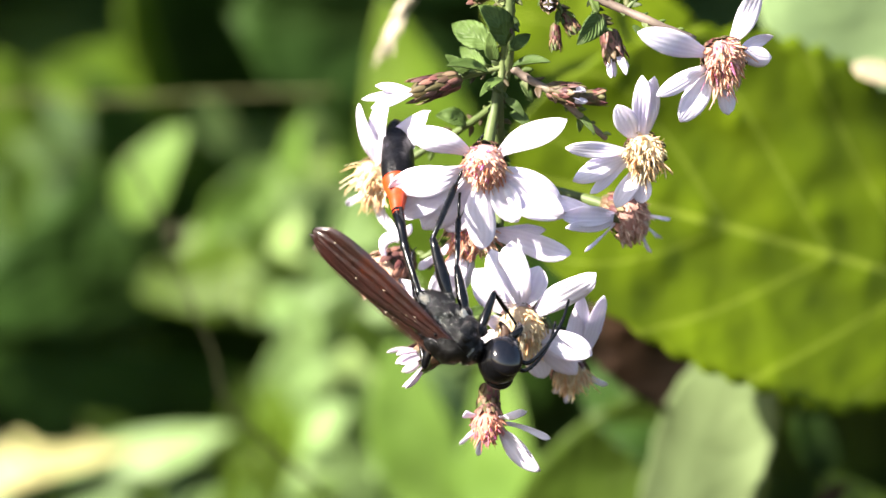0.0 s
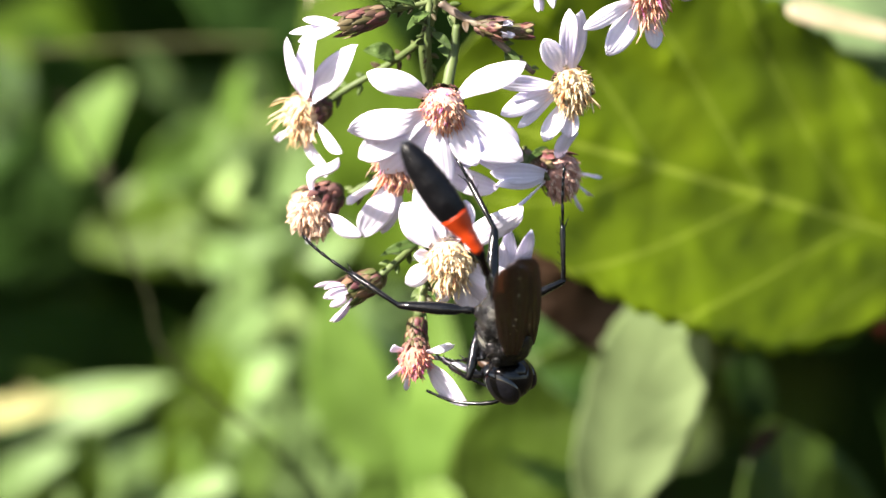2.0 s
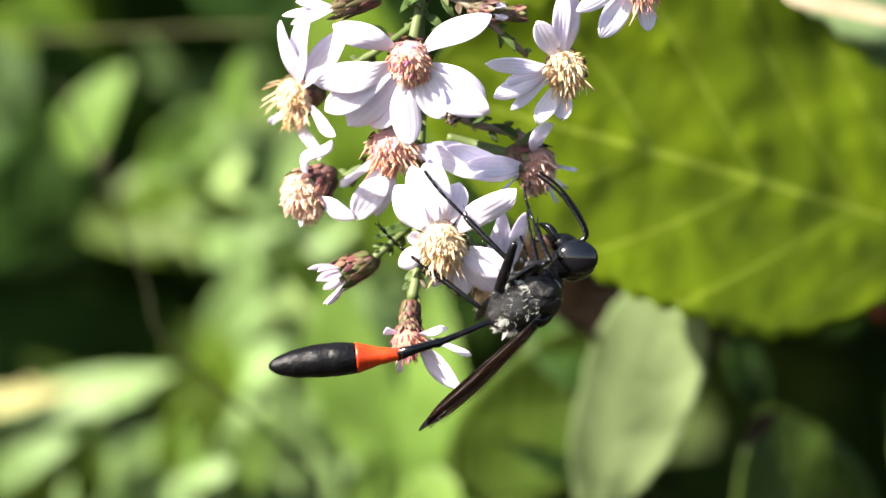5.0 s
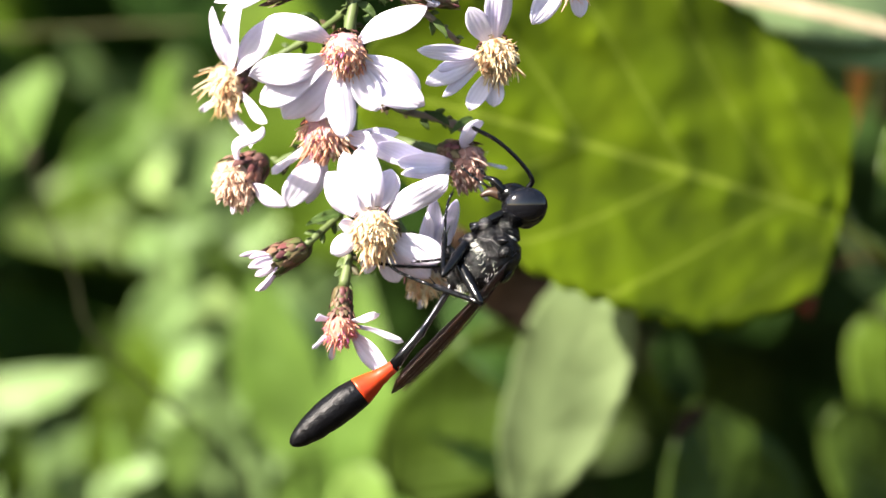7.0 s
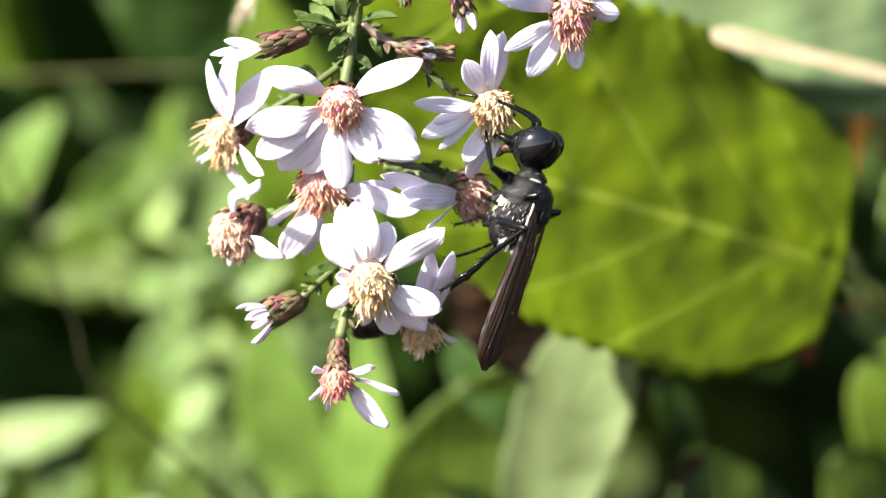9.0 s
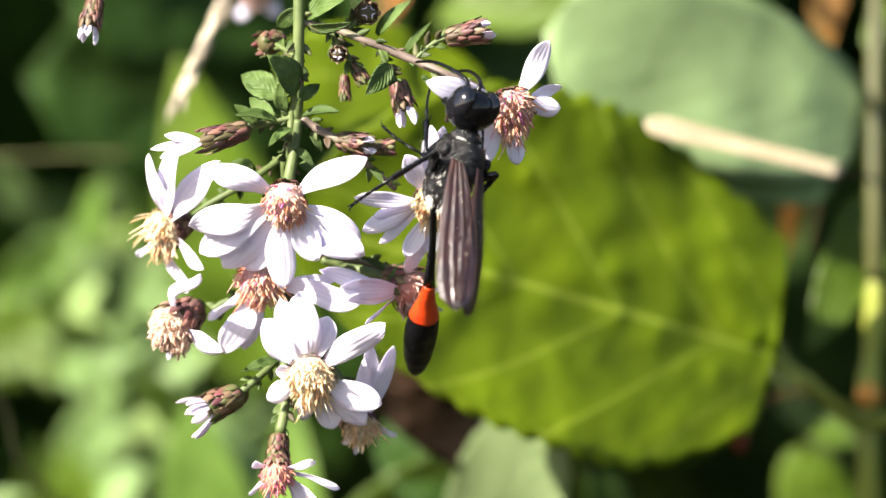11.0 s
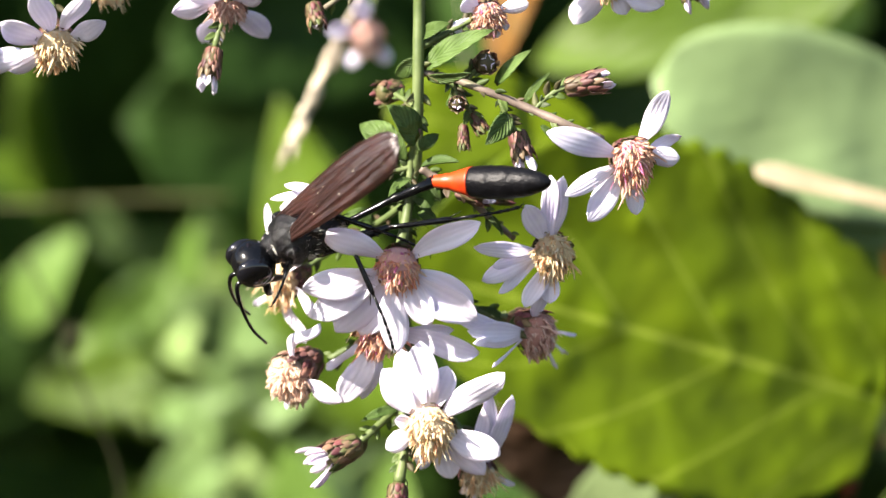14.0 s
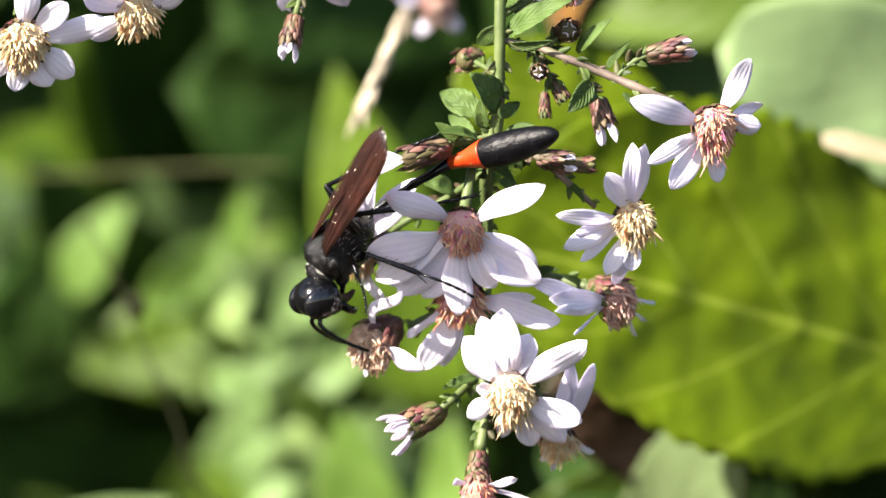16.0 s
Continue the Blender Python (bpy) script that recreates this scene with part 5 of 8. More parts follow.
# wings: origin at the root, run along +x for 300, flat in x and y
wings = []
for sy in (1, -1):
    bm = bmesh.new()

    def wing_shape(s):
        return (0.25 + 0.75 * math.sin(min(1, s / 0.75) * math.pi / 2)) * (1 if s < 0.8 else math.sqrt(max(0, 1 - ((s - 0.8) / 0.202) ** 2)))

    blade(bm, (-16 * U, 0, 0), (314 * U, 0, 0), 69 * U, Vector((0, 0, 1)), wing_shape, 0.02, -0.12, 0.00002, 16, 6, 0.004)
    wing = part("wing", bm, WING, wasp, "narrow smoky brown wing, folded back")
    bm = bmesh.new()
    for y0, y1, y2 in ((20, 34, 28), (16, 26, 20), (11, 17, 11), (6, 10, 4), (0, 2, -3), (-6, -7, -12), (-11, -17, -21), (-15, -25, -27), (-18, -31, -33)):
        tube(bm, bent([Vector((0, y0 * 0.3, 1.5)) * U, Vector((90, y1 * 0.72, 7)) * U, Vector((200, y1, 7.5)) * U, Vector((296, y2, 3)) * U], 5), 0.4 * U, 5)
    for x, y0, y1 in ((96, 17, 6), (120, 20, 8), (140, 0, -12), (165, 9, -4), (182, -6, -20), (200, 24, 8), (220, 4, -14), (245, 22, 2), (255, -2, -18)):
        tube(bm, [Vector((x, y0, 7)) * U, Vector((x + 12, (y0 + y1) / 2, 7.5)) * U, Vector((x + 6, y1, 6)) * U], 0.5 * U, 5)
    part("vein_net", bm, VEIN, wing)
    bm = bmesh.new()
    dust = random.Random(17 + sy)
    for k in range(6):
        x = dust.uniform(30, 285)
        ball(bm, (x, dust.uniform(-0.4, 0.4) * 69 * wing_shape(x / 295) , 8.5 - 5 * abs(x / 295 - 0.5)), [dust.uniform(0.7, 1.5)] * 3, 6)
    tagged(part("pollen", bm, POLLEN, wing, "scattered cream pollen grains"), kind="stuff")
    wings.append(wing)


# legs: thigh along +x, then shin and foot as one jointed piece along +x
def leg(thigh_len, shin_len, fat):
    bm = bmesh.new()
    hull(bm, [(-26, 4.4 * fat, 4.4 * fat, 0), (-12, 6 * fat, 6 * fat, 0), (-3, 4.2 * fat, 4.2 * fat, 0), (6, 7 * fat, 8 * fat, 0), (thigh_len * 0.35, 8 * fat, 10 * fat, 0), (thigh_len * 0.8, 6 * fat, 7 * fat, 0), (thigh_len, 5 * fat, 5 * fat, 0), (thigh_len + 4, 2, 2, 0)], 10)
    upper = part("thigh", bm, BLACK_SMOOTH, wasp)
    bm = bmesh.new()
    cut = shin_len * 0.48
    hull(bm, [(-4, 2, 2, 0), (0, 3.6 * fat, 3.6 * fat, 0), (cut * 0.4, 3.9 * fat, 4.2 * fat, 0), (cut * 0.9, 4.8 * fat, 5.2 * fat, 0), (cut, 3.8 * fat, 3.8 * fat, 0), (cut + 3, 2, 2, 0)], 9)
    for k in range(9):
        x = cut * (0.2 + 0.09 * k)
        s = 1 if k % 2 else -1
        tube(bm, [Vector((x, 3 * s, 3)) * U, Vector((x + 8, 9 * s, 7)) * U], [0.9 * U, 0.2 * U], 4)
    for s in (1, -1):
        tube(bm, [Vector((cut - 2, 3 * s, -2)) * U, Vector((cut + 18, 9 * s, -8)) * U], [1.6 * U, 0.4 * U], 5)
    lower = part("shin", bm, BLACK_SMOOTH, wasp)
    bm = bmesh.new()
    joints, x, z = [], cut, 0.0
    for k, share in enumerate((0.40, 0.20, 0.15, 0.10, 0.15)):
        step = (shin_len - cut) * share
        z1 = z - step * 0.07 * k
        tube(bm, [Vector((x, 0, z)) * U, Vector((x + step * 0.85, 0, z1)) * U, Vector((x + step, 0, z1)) * U], [1.9 * fat * U, 2.8 * fat * U, 1.4 * fat * U], 7)
        tube(bm, [Vector((x + step * 0.85, 0, z1)) * U, Vector((x + step * 0.85 + 7, 5, z1 - 3)) * U], [0.8 * U, 0.2 * U], 4)
        x, z = x + step, z1
    for s in (1, -1):
        tube(bm, [Vector((x - 2, 0, z)) * U, Vector((x + 6, 4 * s, z - 2)) * U, Vector((x + 8, 6 * s, z - 8)) * U], [1.2 * U, 1 * U, 0.3 * U], 4)
    part("tarsus", bm, BLACK_SMOOTH, lower)
    return upper, lower


LEGS = {}
for pair, a, b, fat in (("front", 72, 140, 1.0), ("mid", 92, 200, 1.1), ("hind", 112, 235, 1.25)):
    for side in ("left", "right"):
        LEGS[pair, side] = leg(a, b, fat)


# ---------------------------------------------------------------- what moves
def motions():
    walk(wasp, [
        (0.00, pose(-0.010477, -0.006000, 0.597634, 141.0, 43.7, 0.0)),
        (0.30, pose(-0.009337, -0.007000, 0.595132, 129.1, 51.3, 0.0)),
        (0.50, pose(-0.002620, -0.007000, 0.600365, 118.4, -14.5, 0.0)),
        (0.65, pose(-0.002740, -0.007000, 0.599000, 95.0, 22.3, 10.0)),
        (0.80, pose(-0.002859, -0.007000, 0.597635, 64.0, 59.7, 0.0)),
        (1.00, pose(-0.001642, -0.007000, 0.596671, 66.8, 40.5, 0.0)),
        (1.50, pose(0.000081, -0.006000, 0.594785, 96.0, 29.6, 65.4)),
        (2.00, pose(-0.001308, -0.005000, 0.592809, 128.7, 41.3, 83.4)),
        (2.50, pose(-0.001411, -0.005000, 0.592902, 134.7, 43.8, 81.6)),
        (3.00, pose(-0.000640, -0.005000, 0.592215, 118.6, 36.4, 72.4)),
        (3.30, pose(-0.000208, -0.005000, 0.591752, 128.5, 7.6, 68.5)),
        (3.50, pose(-0.000046, -0.005000, 0.589426, 121.9, -25.4, 73.0)),
        (3.80, pose(-0.000572, -0.005000, 0.590242, 156.2, -17.3, 63.3)),
        (4.00, pose(-0.000807, -0.004000, 0.590527, 157.2, -19.3, 53.5)),
        (4.20, pose(-0.000527, -0.003000, 0.591124, 153.0, -22.6, 44.2)),
        (6.30, pose(0.001967, -0.002000, 0.595373, 177.1, -46.5, 0.0)),
        (6.50, pose(0.002088, -0.002000, 0.595291, 177.1, -48.7, 0.0)),
        (7.00, pose(0.002753, -0.002000, 0.595617, 177.1, -49.4, 0.0)),
        (7.50, pose(0.002074, -0.002000, 0.597059, 177.1, -48.8, 0.0)),
        (8.00, pose(0.005467, -0.001000, 0.601184, 160.9, -70.8, 0.0)),
        (8.50, pose(0.005069, -0.001000, 0.602095, 161.0, -72.3, 0.0)),
        (9.00, pose(0.005503, -0.001000, 0.602744, 153.9, -68.6, 0.0)),
        (9.50, pose(0.005481, -0.004000, 0.607426, 141.5, -78.0, 0.0)),
        (10.00, pose(0.007311, -0.003000, 0.606713, 151.5, -48.8, 0.0)),
        (10.20, pose(0.007755, -0.003000, 0.606220, 151.9, -54.5, 0.0)),
        (10.70, pose(0.006523, -0.005000, 0.611196, 121.1, -57.5, 0.0)),
        (11.20, pose(0.003666, -0.007000, 0.612364, 119.5, -81.9, 0.0)),
        (11.70, pose(0.001756, -0.007000, 0.614455, -37.5, -29.4, 180.0)),
        (12.30, pose(-0.000906, -0.005000, 0.614979, -21.0, -12.5, 180.0)),
        (12.50, pose(-0.006857, -0.004000, 0.615349, -24.1, -14.6, 180.0)),
        (13.00, pose(-0.012580, -0.002500, 0.613067, -34.3, 17.6, 180.0)),
        (13.50, pose(-0.013255, -0.002500, 0.612261, -36.8, 23.3, 180.0)),
        (14.00, pose(-0.014127, -0.001500, 0.611285, -51.6, 21.8, 180.0)),
        (14.50, pose(-0.015196, 0.000000, 0.610155, -58.9, 33.7, 180.0)),
        (15.00, pose(-0.016020, 0.001200, 0.608891, -52.9, 47.9, 180.0)),
        (15.50, pose(-0.017109, 0.001200, 0.608174, -40.1, 69.0, 180.0)),
        (16.00, pose(-0.017443, 0.001200, 0.608207, -37.4, 54.3, 180.0)),
    ])
    walk(head_part, [
        (0.00, pose(0.003419, 0.000288, 0.000273, 7.7, 51.1, 14.1)),
        (0.30, pose(0.003497, -0.000026, 0.000736, -0.6, 40.4, -1.2)),
        (0.50, pose(0.003507, 0.000194, 0.000577, 4.6, 43.8, 8.7)),
        (0.80, pose(0.003461, -0.000220, 0.000573, -5.5, 44.1, -10.5)),
        (1.00, pose(0.003110, 0.000036, 0.000733, 1.6, 40.2, 3.1)),
        (1.50, pose(0.002957, -0.000396, 0.001285, -14.6, 32.2, -29.2)),
        (2.00, pose(0.002868, -0.000195, 0.001374, -9.4, 28.2, -18.5)),
        (2.50, pose(0.002738, -0.000079, 0.001257, -6.4, 27.3, -12.6)),
        (3.00, pose(0.002749, -0.000149, 0.001225, -11.2, 29.2, -22.2)),
        (3.30, pose(0.002173, -0.000258, 0.000845, 12.5, 25.9, 24.9)),
        (3.50, pose(0.002840, 0.000276, 0.000524, 21.9, 53.9, 40.0)),
        (3.80, pose(0.003064, 0.000637, 0.000562, 20.6, 48.5, 39.3)),
        (4.00, pose(0.003176, 0.000585, 0.000556, 17.4, 47.3, 33.1)),
        (4.20, pose(0.003257, 0.000508, 0.000837, 13.7, 40.4, 26.7)),
        (6.30, pose(0.003482, -0.000003, 0.000782, -0.1, 39.5, -0.1)),
        (6.50, pose(0.003466, -0.000004, 0.000824, -0.1, 38.6, -0.2)),
        (7.00, pose(0.003528, 0.000004, 0.000606, 0.1, 43.0, 0.2)),
        (7.50, pose(0.003538, 0.000008, 0.000518, 0.2, 44.8, 0.3)),
        (8.00, pose(0.003534, 0.000088, 0.000391, 2.1, 47.5, 3.9)),
        (8.50, pose(0.003538, 0.000057, 0.000498, 1.4, 45.2, 2.6)),
        (9.00, pose(0.003535, 0.000078, 0.000506, 1.8, 45.1, 3.5)),
        (9.50, pose(0.003520, 0.000040, 0.000643, 0.9, 42.2, 1.8)),
        (10.00, pose(0.003534, 0.000100, 0.000478, 2.4, 45.7, 4.4)),
        (10.20, pose(0.003534, 0.000075, 0.000530, 1.8, 44.5, 3.3)),
        (10.70, pose(0.003511, 0.000034, 0.000681, 0.8, 41.5, 1.6)),
        (11.20, pose(0.003480, 0.000298, 0.000500, 7.2, 45.7, 13.6)),
        (11.70, pose(0.003352, -0.000079, 0.000853, -2.2, 37.9, -4.2)),
        (12.30, pose(0.003048, -0.000023, 0.000813, -1.2, 37.7, -2.2)),
        (12.50, pose(0.003140, 0.000034, 0.000594, 1.5, 44.6, 2.8)),
        (13.00, pose(0.003132, 0.000135, 0.000432, 6.1, 50.5, 11.2)),
        (13.50, pose(0.003076, 0.000209, 0.000335, 10.3, 54.9, 18.4)),
        (14.00, pose(0.003127, 0.000129, 0.000561, 5.7, 46.0, 10.7)),
        (14.50, pose(0.003112, 0.000164, 0.000567, 7.4, 46.1, 13.9)),
        (15.00, pose(0.003127, 0.000079, 0.000618, 3.5, 43.9, 6.7)),
        (15.50, pose(0.003115, 0.000174, 0.000423, 8.0, 51.1, 14.6)),
        (16.00, pose(0.003090, 0.000198, 0.000359, 9.5, 53.8, 17.1)),
    ])
    walk(petiole, [
        (0.00, pose(-0.003050, 0.000000, -0.000562, 0.0, 42.3, -170.3)),
        (0.30, pose(-0.003050, 0.000000, -0.000562, 0.0, 12.5, 164.2)),
        (0.50, pose(-0.003050, -0.000000, -0.000562, -0.0, 24.4, 164.1)),
        (0.80, pose(-0.003050, -0.000000, -0.000562, -0.0, 8.3, -162.7)),
        (1.00, pose(-0.003050, -0.000000, -0.000562, 0.0, 2.8, -173.5)),
        (1.50, pose(-0.003050, -0.000000, -0.000562, 0.0, -35.1, -147.7)),
        (2.00, pose(-0.003050, 0.000000, -0.000562, 0.0, -3.9, -168.7)),
        (2.50, pose(-0.003050, -0.000000, -0.000562, -0.0, -6.3, -164.0)),
        (3.00, pose(-0.003050, 0.000000, -0.000562, -0.0, -5.1, -175.9)),
        (3.30, pose(-0.003050, -0.000000, -0.000562, 0.0, 13.0, 154.9)),
        (3.50, pose(-0.003050, 0.000000, -0.000562, 0.0, 5.9, 151.9)),
        (3.80, pose(-0.003050, -0.000000, -0.000562, -0.0, 30.4, 172.0)),
        (4.00, pose(-0.003050, -0.000000, -0.000562, 0.0, 20.5, 162.8)),
        (4.20, pose(-0.003050, -0.000000, -0.000562, 0.0, 21.1, 167.1)),
        (6.30, pose(-0.003050, -0.000000, -0.000562, 0.0, 5.5, 179.7)),
        (6.50, pose(-0.003050, 0.000000, -0.000562, -0.0, 1.4, 179.9)),
        (7.00, pose(-0.003050, -0.000000, -0.000562, 0.0, -4.7, -179.8)),
        (7.50, pose(-0.003050, 0.000000, -0.000562, -0.0, -7.2, -148.5)),
        (8.00, pose(-0.003050, 0.000000, -0.000562, -0.0, 42.2, -138.8)),
        (8.50, pose(-0.003050, 0.000000, -0.000562, 0.0, 45.3, -152.4)),
        (9.00, pose(-0.003050, -0.000000, -0.000562, 0.0, 38.9, -145.8)),
        (9.50, pose(-0.003050, -0.000000, -0.000562, 0.0, 24.1, -158.3)),
        (10.00, pose(-0.003050, 0.000000, -0.000562, 0.0, -15.6, -171.3)),
        (10.20, pose(-0.003050, -0.000000, -0.000562, -0.0, -7.0, -176.2)),
        (10.70, pose(-0.003050, -0.000000, -0.000562, -0.0, 35.7, -155.6)),
        (11.20, pose(-0.003050, 0.000000, -0.000562, -0.0, 18.0, -144.6)),
        (11.70, pose(-0.003050, -0.000000, -0.000562, -0.0, 48.6, -159.8)),
        (12.30, pose(-0.003050, -0.000000, -0.000562, -0.0, 50.0, -150.6)),
        (12.50, pose(-0.003050, -0.000000, -0.000562, 0.0, 29.4, -167.7)),
        (13.00, pose(-0.003050, 0.000000, -0.000562, 0.0, 8.2, 171.0)),
        (13.50, pose(-0.003050, 0.000000, -0.000562, 0.0, 2.3, 178.2)),
        (14.00, pose(-0.003050, -0.000000, -0.000562, 0.0, -9.8, 176.2)),
        (14.50, pose(-0.003050, -0.000000, -0.000562, 0.0, -12.8, 160.0)),
        (15.00, pose(-0.003050, 0.000000, -0.000562, -0.0, -3.9, 152.8)),
        (15.50, pose(-0.003050, 0.000000, -0.000562, -0.0, 2.9, 143.2)),
        (16.00, pose(-0.003050, 0.000000, -0.000562, -0.0, 8.0, 155.2)),
    ])
    walk(gaster, [
        (0.00, pose(-0.008169, -0.000877, -0.005291, -0.0, 56.4, -154.5)),
        (0.30, pose(-0.009648, 0.001870, -0.002080, -0.0, 53.4, -159.5)),
        (0.50, pose(-0.009202, 0.001749, -0.003464, 0.0, 49.3, 170.1)),
        (0.80, pose(-0.009686, -0.002070, -0.001572, 0.0, 14.4, -148.3)),
        (1.00, pose(-0.010021, -0.000793, -0.000901, 0.0, 6.1, -165.5)),
        (1.50, pose(-0.007909, -0.003071, 0.003475, 0.0, 10.5, 159.8)),
        (2.00, pose(-0.009921, -0.001378, -0.000090, 0.0, 44.2, 179.3)),
        (2.50, pose(-0.009763, -0.001922, 0.000203, 0.0, 24.9, -168.8)),
        (3.00, pose(-0.010028, -0.000498, 0.000068, 0.0, 27.1, 168.7)),
        (3.30, pose(-0.009248, 0.002907, -0.002137, 0.0, 29.2, 155.3)),
        (3.50, pose(-0.009215, 0.003290, -0.001278, 0.0, 24.1, 152.3)),
        (3.80, pose(-0.009050, 0.000842, -0.004116, 0.0, 55.8, 176.8)),
        (4.00, pose(-0.009332, 0.001950, -0.003026, 0.0, 67.5, -128.6)),
        (4.20, pose(-0.009436, 0.001463, -0.003096, -0.0, 53.7, -146.6)),
        (6.30, pose(-0.010042, 0.000034, -0.001229, 0.0, 25.1, 178.6)),
        (6.50, pose(-0.010072, 0.000009, -0.000739, 0.0, 20.2, 178.9)),
        (7.00, pose(-0.010050, -0.000029, 0.000017, -0.0, 12.4, 179.4)),
        (7.50, pose(-0.008995, -0.003637, 0.000314, -0.0, 22.1, -167.0)),
        (8.00, pose(-0.006967, -0.003427, -0.005279, -0.0, 28.6, -139.0)),
        (8.50, pose(-0.007426, -0.002291, -0.005556, 0.0, 52.3, -143.9)),
        (9.00, pose(-0.007571, -0.003075, -0.004971, -0.0, 49.0, -148.2)),
        (9.50, pose(-0.009006, -0.002374, -0.003430, 0.0, 40.9, -135.8)),
        (10.00, pose(-0.009736, -0.001028, 0.001329, 0.0, 14.8, -139.6)),
        (10.20, pose(-0.010007, -0.000457, 0.000294, 0.0, 20.5, -138.0)),
        (10.70, pose(-0.008248, -0.002355, -0.004657, 0.0, 33.8, -137.7)),
        (11.20, pose(-0.008496, -0.003871, -0.002727, -0.0, 31.0, -150.1)),
        (11.70, pose(-0.007409, -0.001607, -0.005830, -0.0, 69.9, -140.2)),
        (12.30, pose(-0.006982, -0.002215, -0.005944, 0.0, 55.4, -103.2)),
        (12.50, pose(-0.009027, -0.001300, -0.004015, 0.0, 46.6, -171.8)),
        (13.00, pose(-0.009917, 0.001091, -0.001560, 0.0, 20.5, 146.4)),
        (13.50, pose(-0.010065, 0.000215, -0.000849, 0.0, 11.0, 148.4)),
        (14.00, pose(-0.009956, 0.000462, 0.000637, 0.0, -9.0, 145.4)),
        (14.50, pose(-0.009485, 0.002343, 0.000999, 0.0, -3.9, 138.5)),
        (15.00, pose(-0.009285, 0.003198, -0.000086, 0.0, -0.0, 129.7)),
        (15.50, pose(-0.008669, 0.004200, -0.000917, -0.0, 9.2, 130.4)),
        (16.00, pose(-0.009362, 0.002922, -0.001541, 0.0, 5.8, 131.2)),
    ])
    walk(wings[0], [
        (0.00, pose(0.001044, 0.000963, 0.001525, 19.3, -3.4, -178.8)),
        (0.30, pose(0.001044, 0.000963, 0.001525, 20.2, -16.9, 177.5)),
        (0.50, pose(0.001044, 0.000963, 0.001525, 21.1, -23.4, 172.3)),
        (0.80, pose(0.001044, 0.000963, 0.001525, 18.3, -41.2, -146.2)),
        (1.00, pose(0.001044, 0.000963, 0.001525, 18.2, -35.0, -150.0)),
        (1.50, pose(0.001044, 0.000963, 0.001525, -27.1, -8.6, -170.0)),
        (2.00, pose(0.001044, 0.000963, 0.001525, -20.1, -9.5, -170.9)),
        (2.50, pose(0.001044, 0.000963, 0.001525, -11.8, -15.9, -169.2)),
        (3.00, pose(0.001044, 0.000963, 0.001525, -22.3, -19.5, -174.2)),
        (3.30, pose(0.001044, 0.000963, 0.001525, 20.2, -24.1, -170.1)),
        (3.50, pose(0.001044, 0.000963, 0.001525, 19.5, 11.0, 176.1)),
        (3.80, pose(0.001044, 0.000963, 0.001525, 19.2, 3.2, -172.1)),
        (4.00, pose(0.001044, 0.000963, 0.001525, 18.9, 0.1, -168.7)),
        (4.20, pose(0.001044, 0.000963, 0.001525, 18.8, -3.1, -167.1)),
        (6.30, pose(0.001044, 0.000963, 0.001525, 16.5, 4.9, -145.8)),
        (6.50, pose(0.001044, 0.000963, 0.001525, 17.3, 4.0, -151.1)),
        (7.00, pose(0.001044, 0.000963, 0.001525, 19.3, 1.4, 178.4)),
        (7.50, pose(0.001044, 0.000963, 0.001525, 16.9, -0.5, -150.1)),
        (8.00, pose(0.001044, 0.000963, 0.001525, 17.7, 3.2, -154.2)),
        (8.50, pose(0.001044, 0.000963, 0.001525, 16.0, 13.1, -138.9)),
        (9.00, pose(0.001044, 0.000963, 0.001525, 19.3, -3.6, -179.8)),
        (9.50, pose(0.001044, 0.000963, 0.001525, 19.3, -3.0, -179.1)),
        (10.00, pose(0.001044, 0.000963, 0.001525, 19.4, -9.7, -176.3)),
        (10.20, pose(0.001044, 0.000963, 0.001525, 19.3, -2.1, 179.6)),
        (10.70, pose(0.001044, 0.000963, 0.001525, 21.5, -26.6, 178.5)),
        (11.20, pose(0.001044, 0.000963, 0.001525, 26.3, -44.6, 179.3)),
        (11.70, pose(0.001044, 0.000963, 0.001525, 17.0, -7.3, 147.7)),
        (12.30, pose(0.001044, 0.000963, 0.001525, 18.4, 2.5, 162.6)),
        (12.50, pose(0.001044, 0.000963, 0.001525, 19.3, -2.7, 179.7)),
        (13.00, pose(0.001044, 0.000963, 0.001525, 20.3, -17.8, 170.5)),
        (13.50, pose(0.001044, 0.000963, 0.001525, 21.5, -27.3, 160.1)),
        (14.00, pose(0.001044, 0.000963, 0.001525, 25.3, -39.3, 165.1)),
        (14.50, pose(0.001044, 0.000963, 0.001525, 23.6, -36.5, 178.7)),
        (15.00, pose(0.001044, 0.000963, 0.001525, 23.5, -34.1, 166.8)),
        (15.50, pose(0.001044, 0.000963, 0.001525, 21.0, -25.4, 158.1)),
        (16.00, pose(0.001044, 0.000963, 0.001525, 20.9, -30.0, 147.2)),
    ])
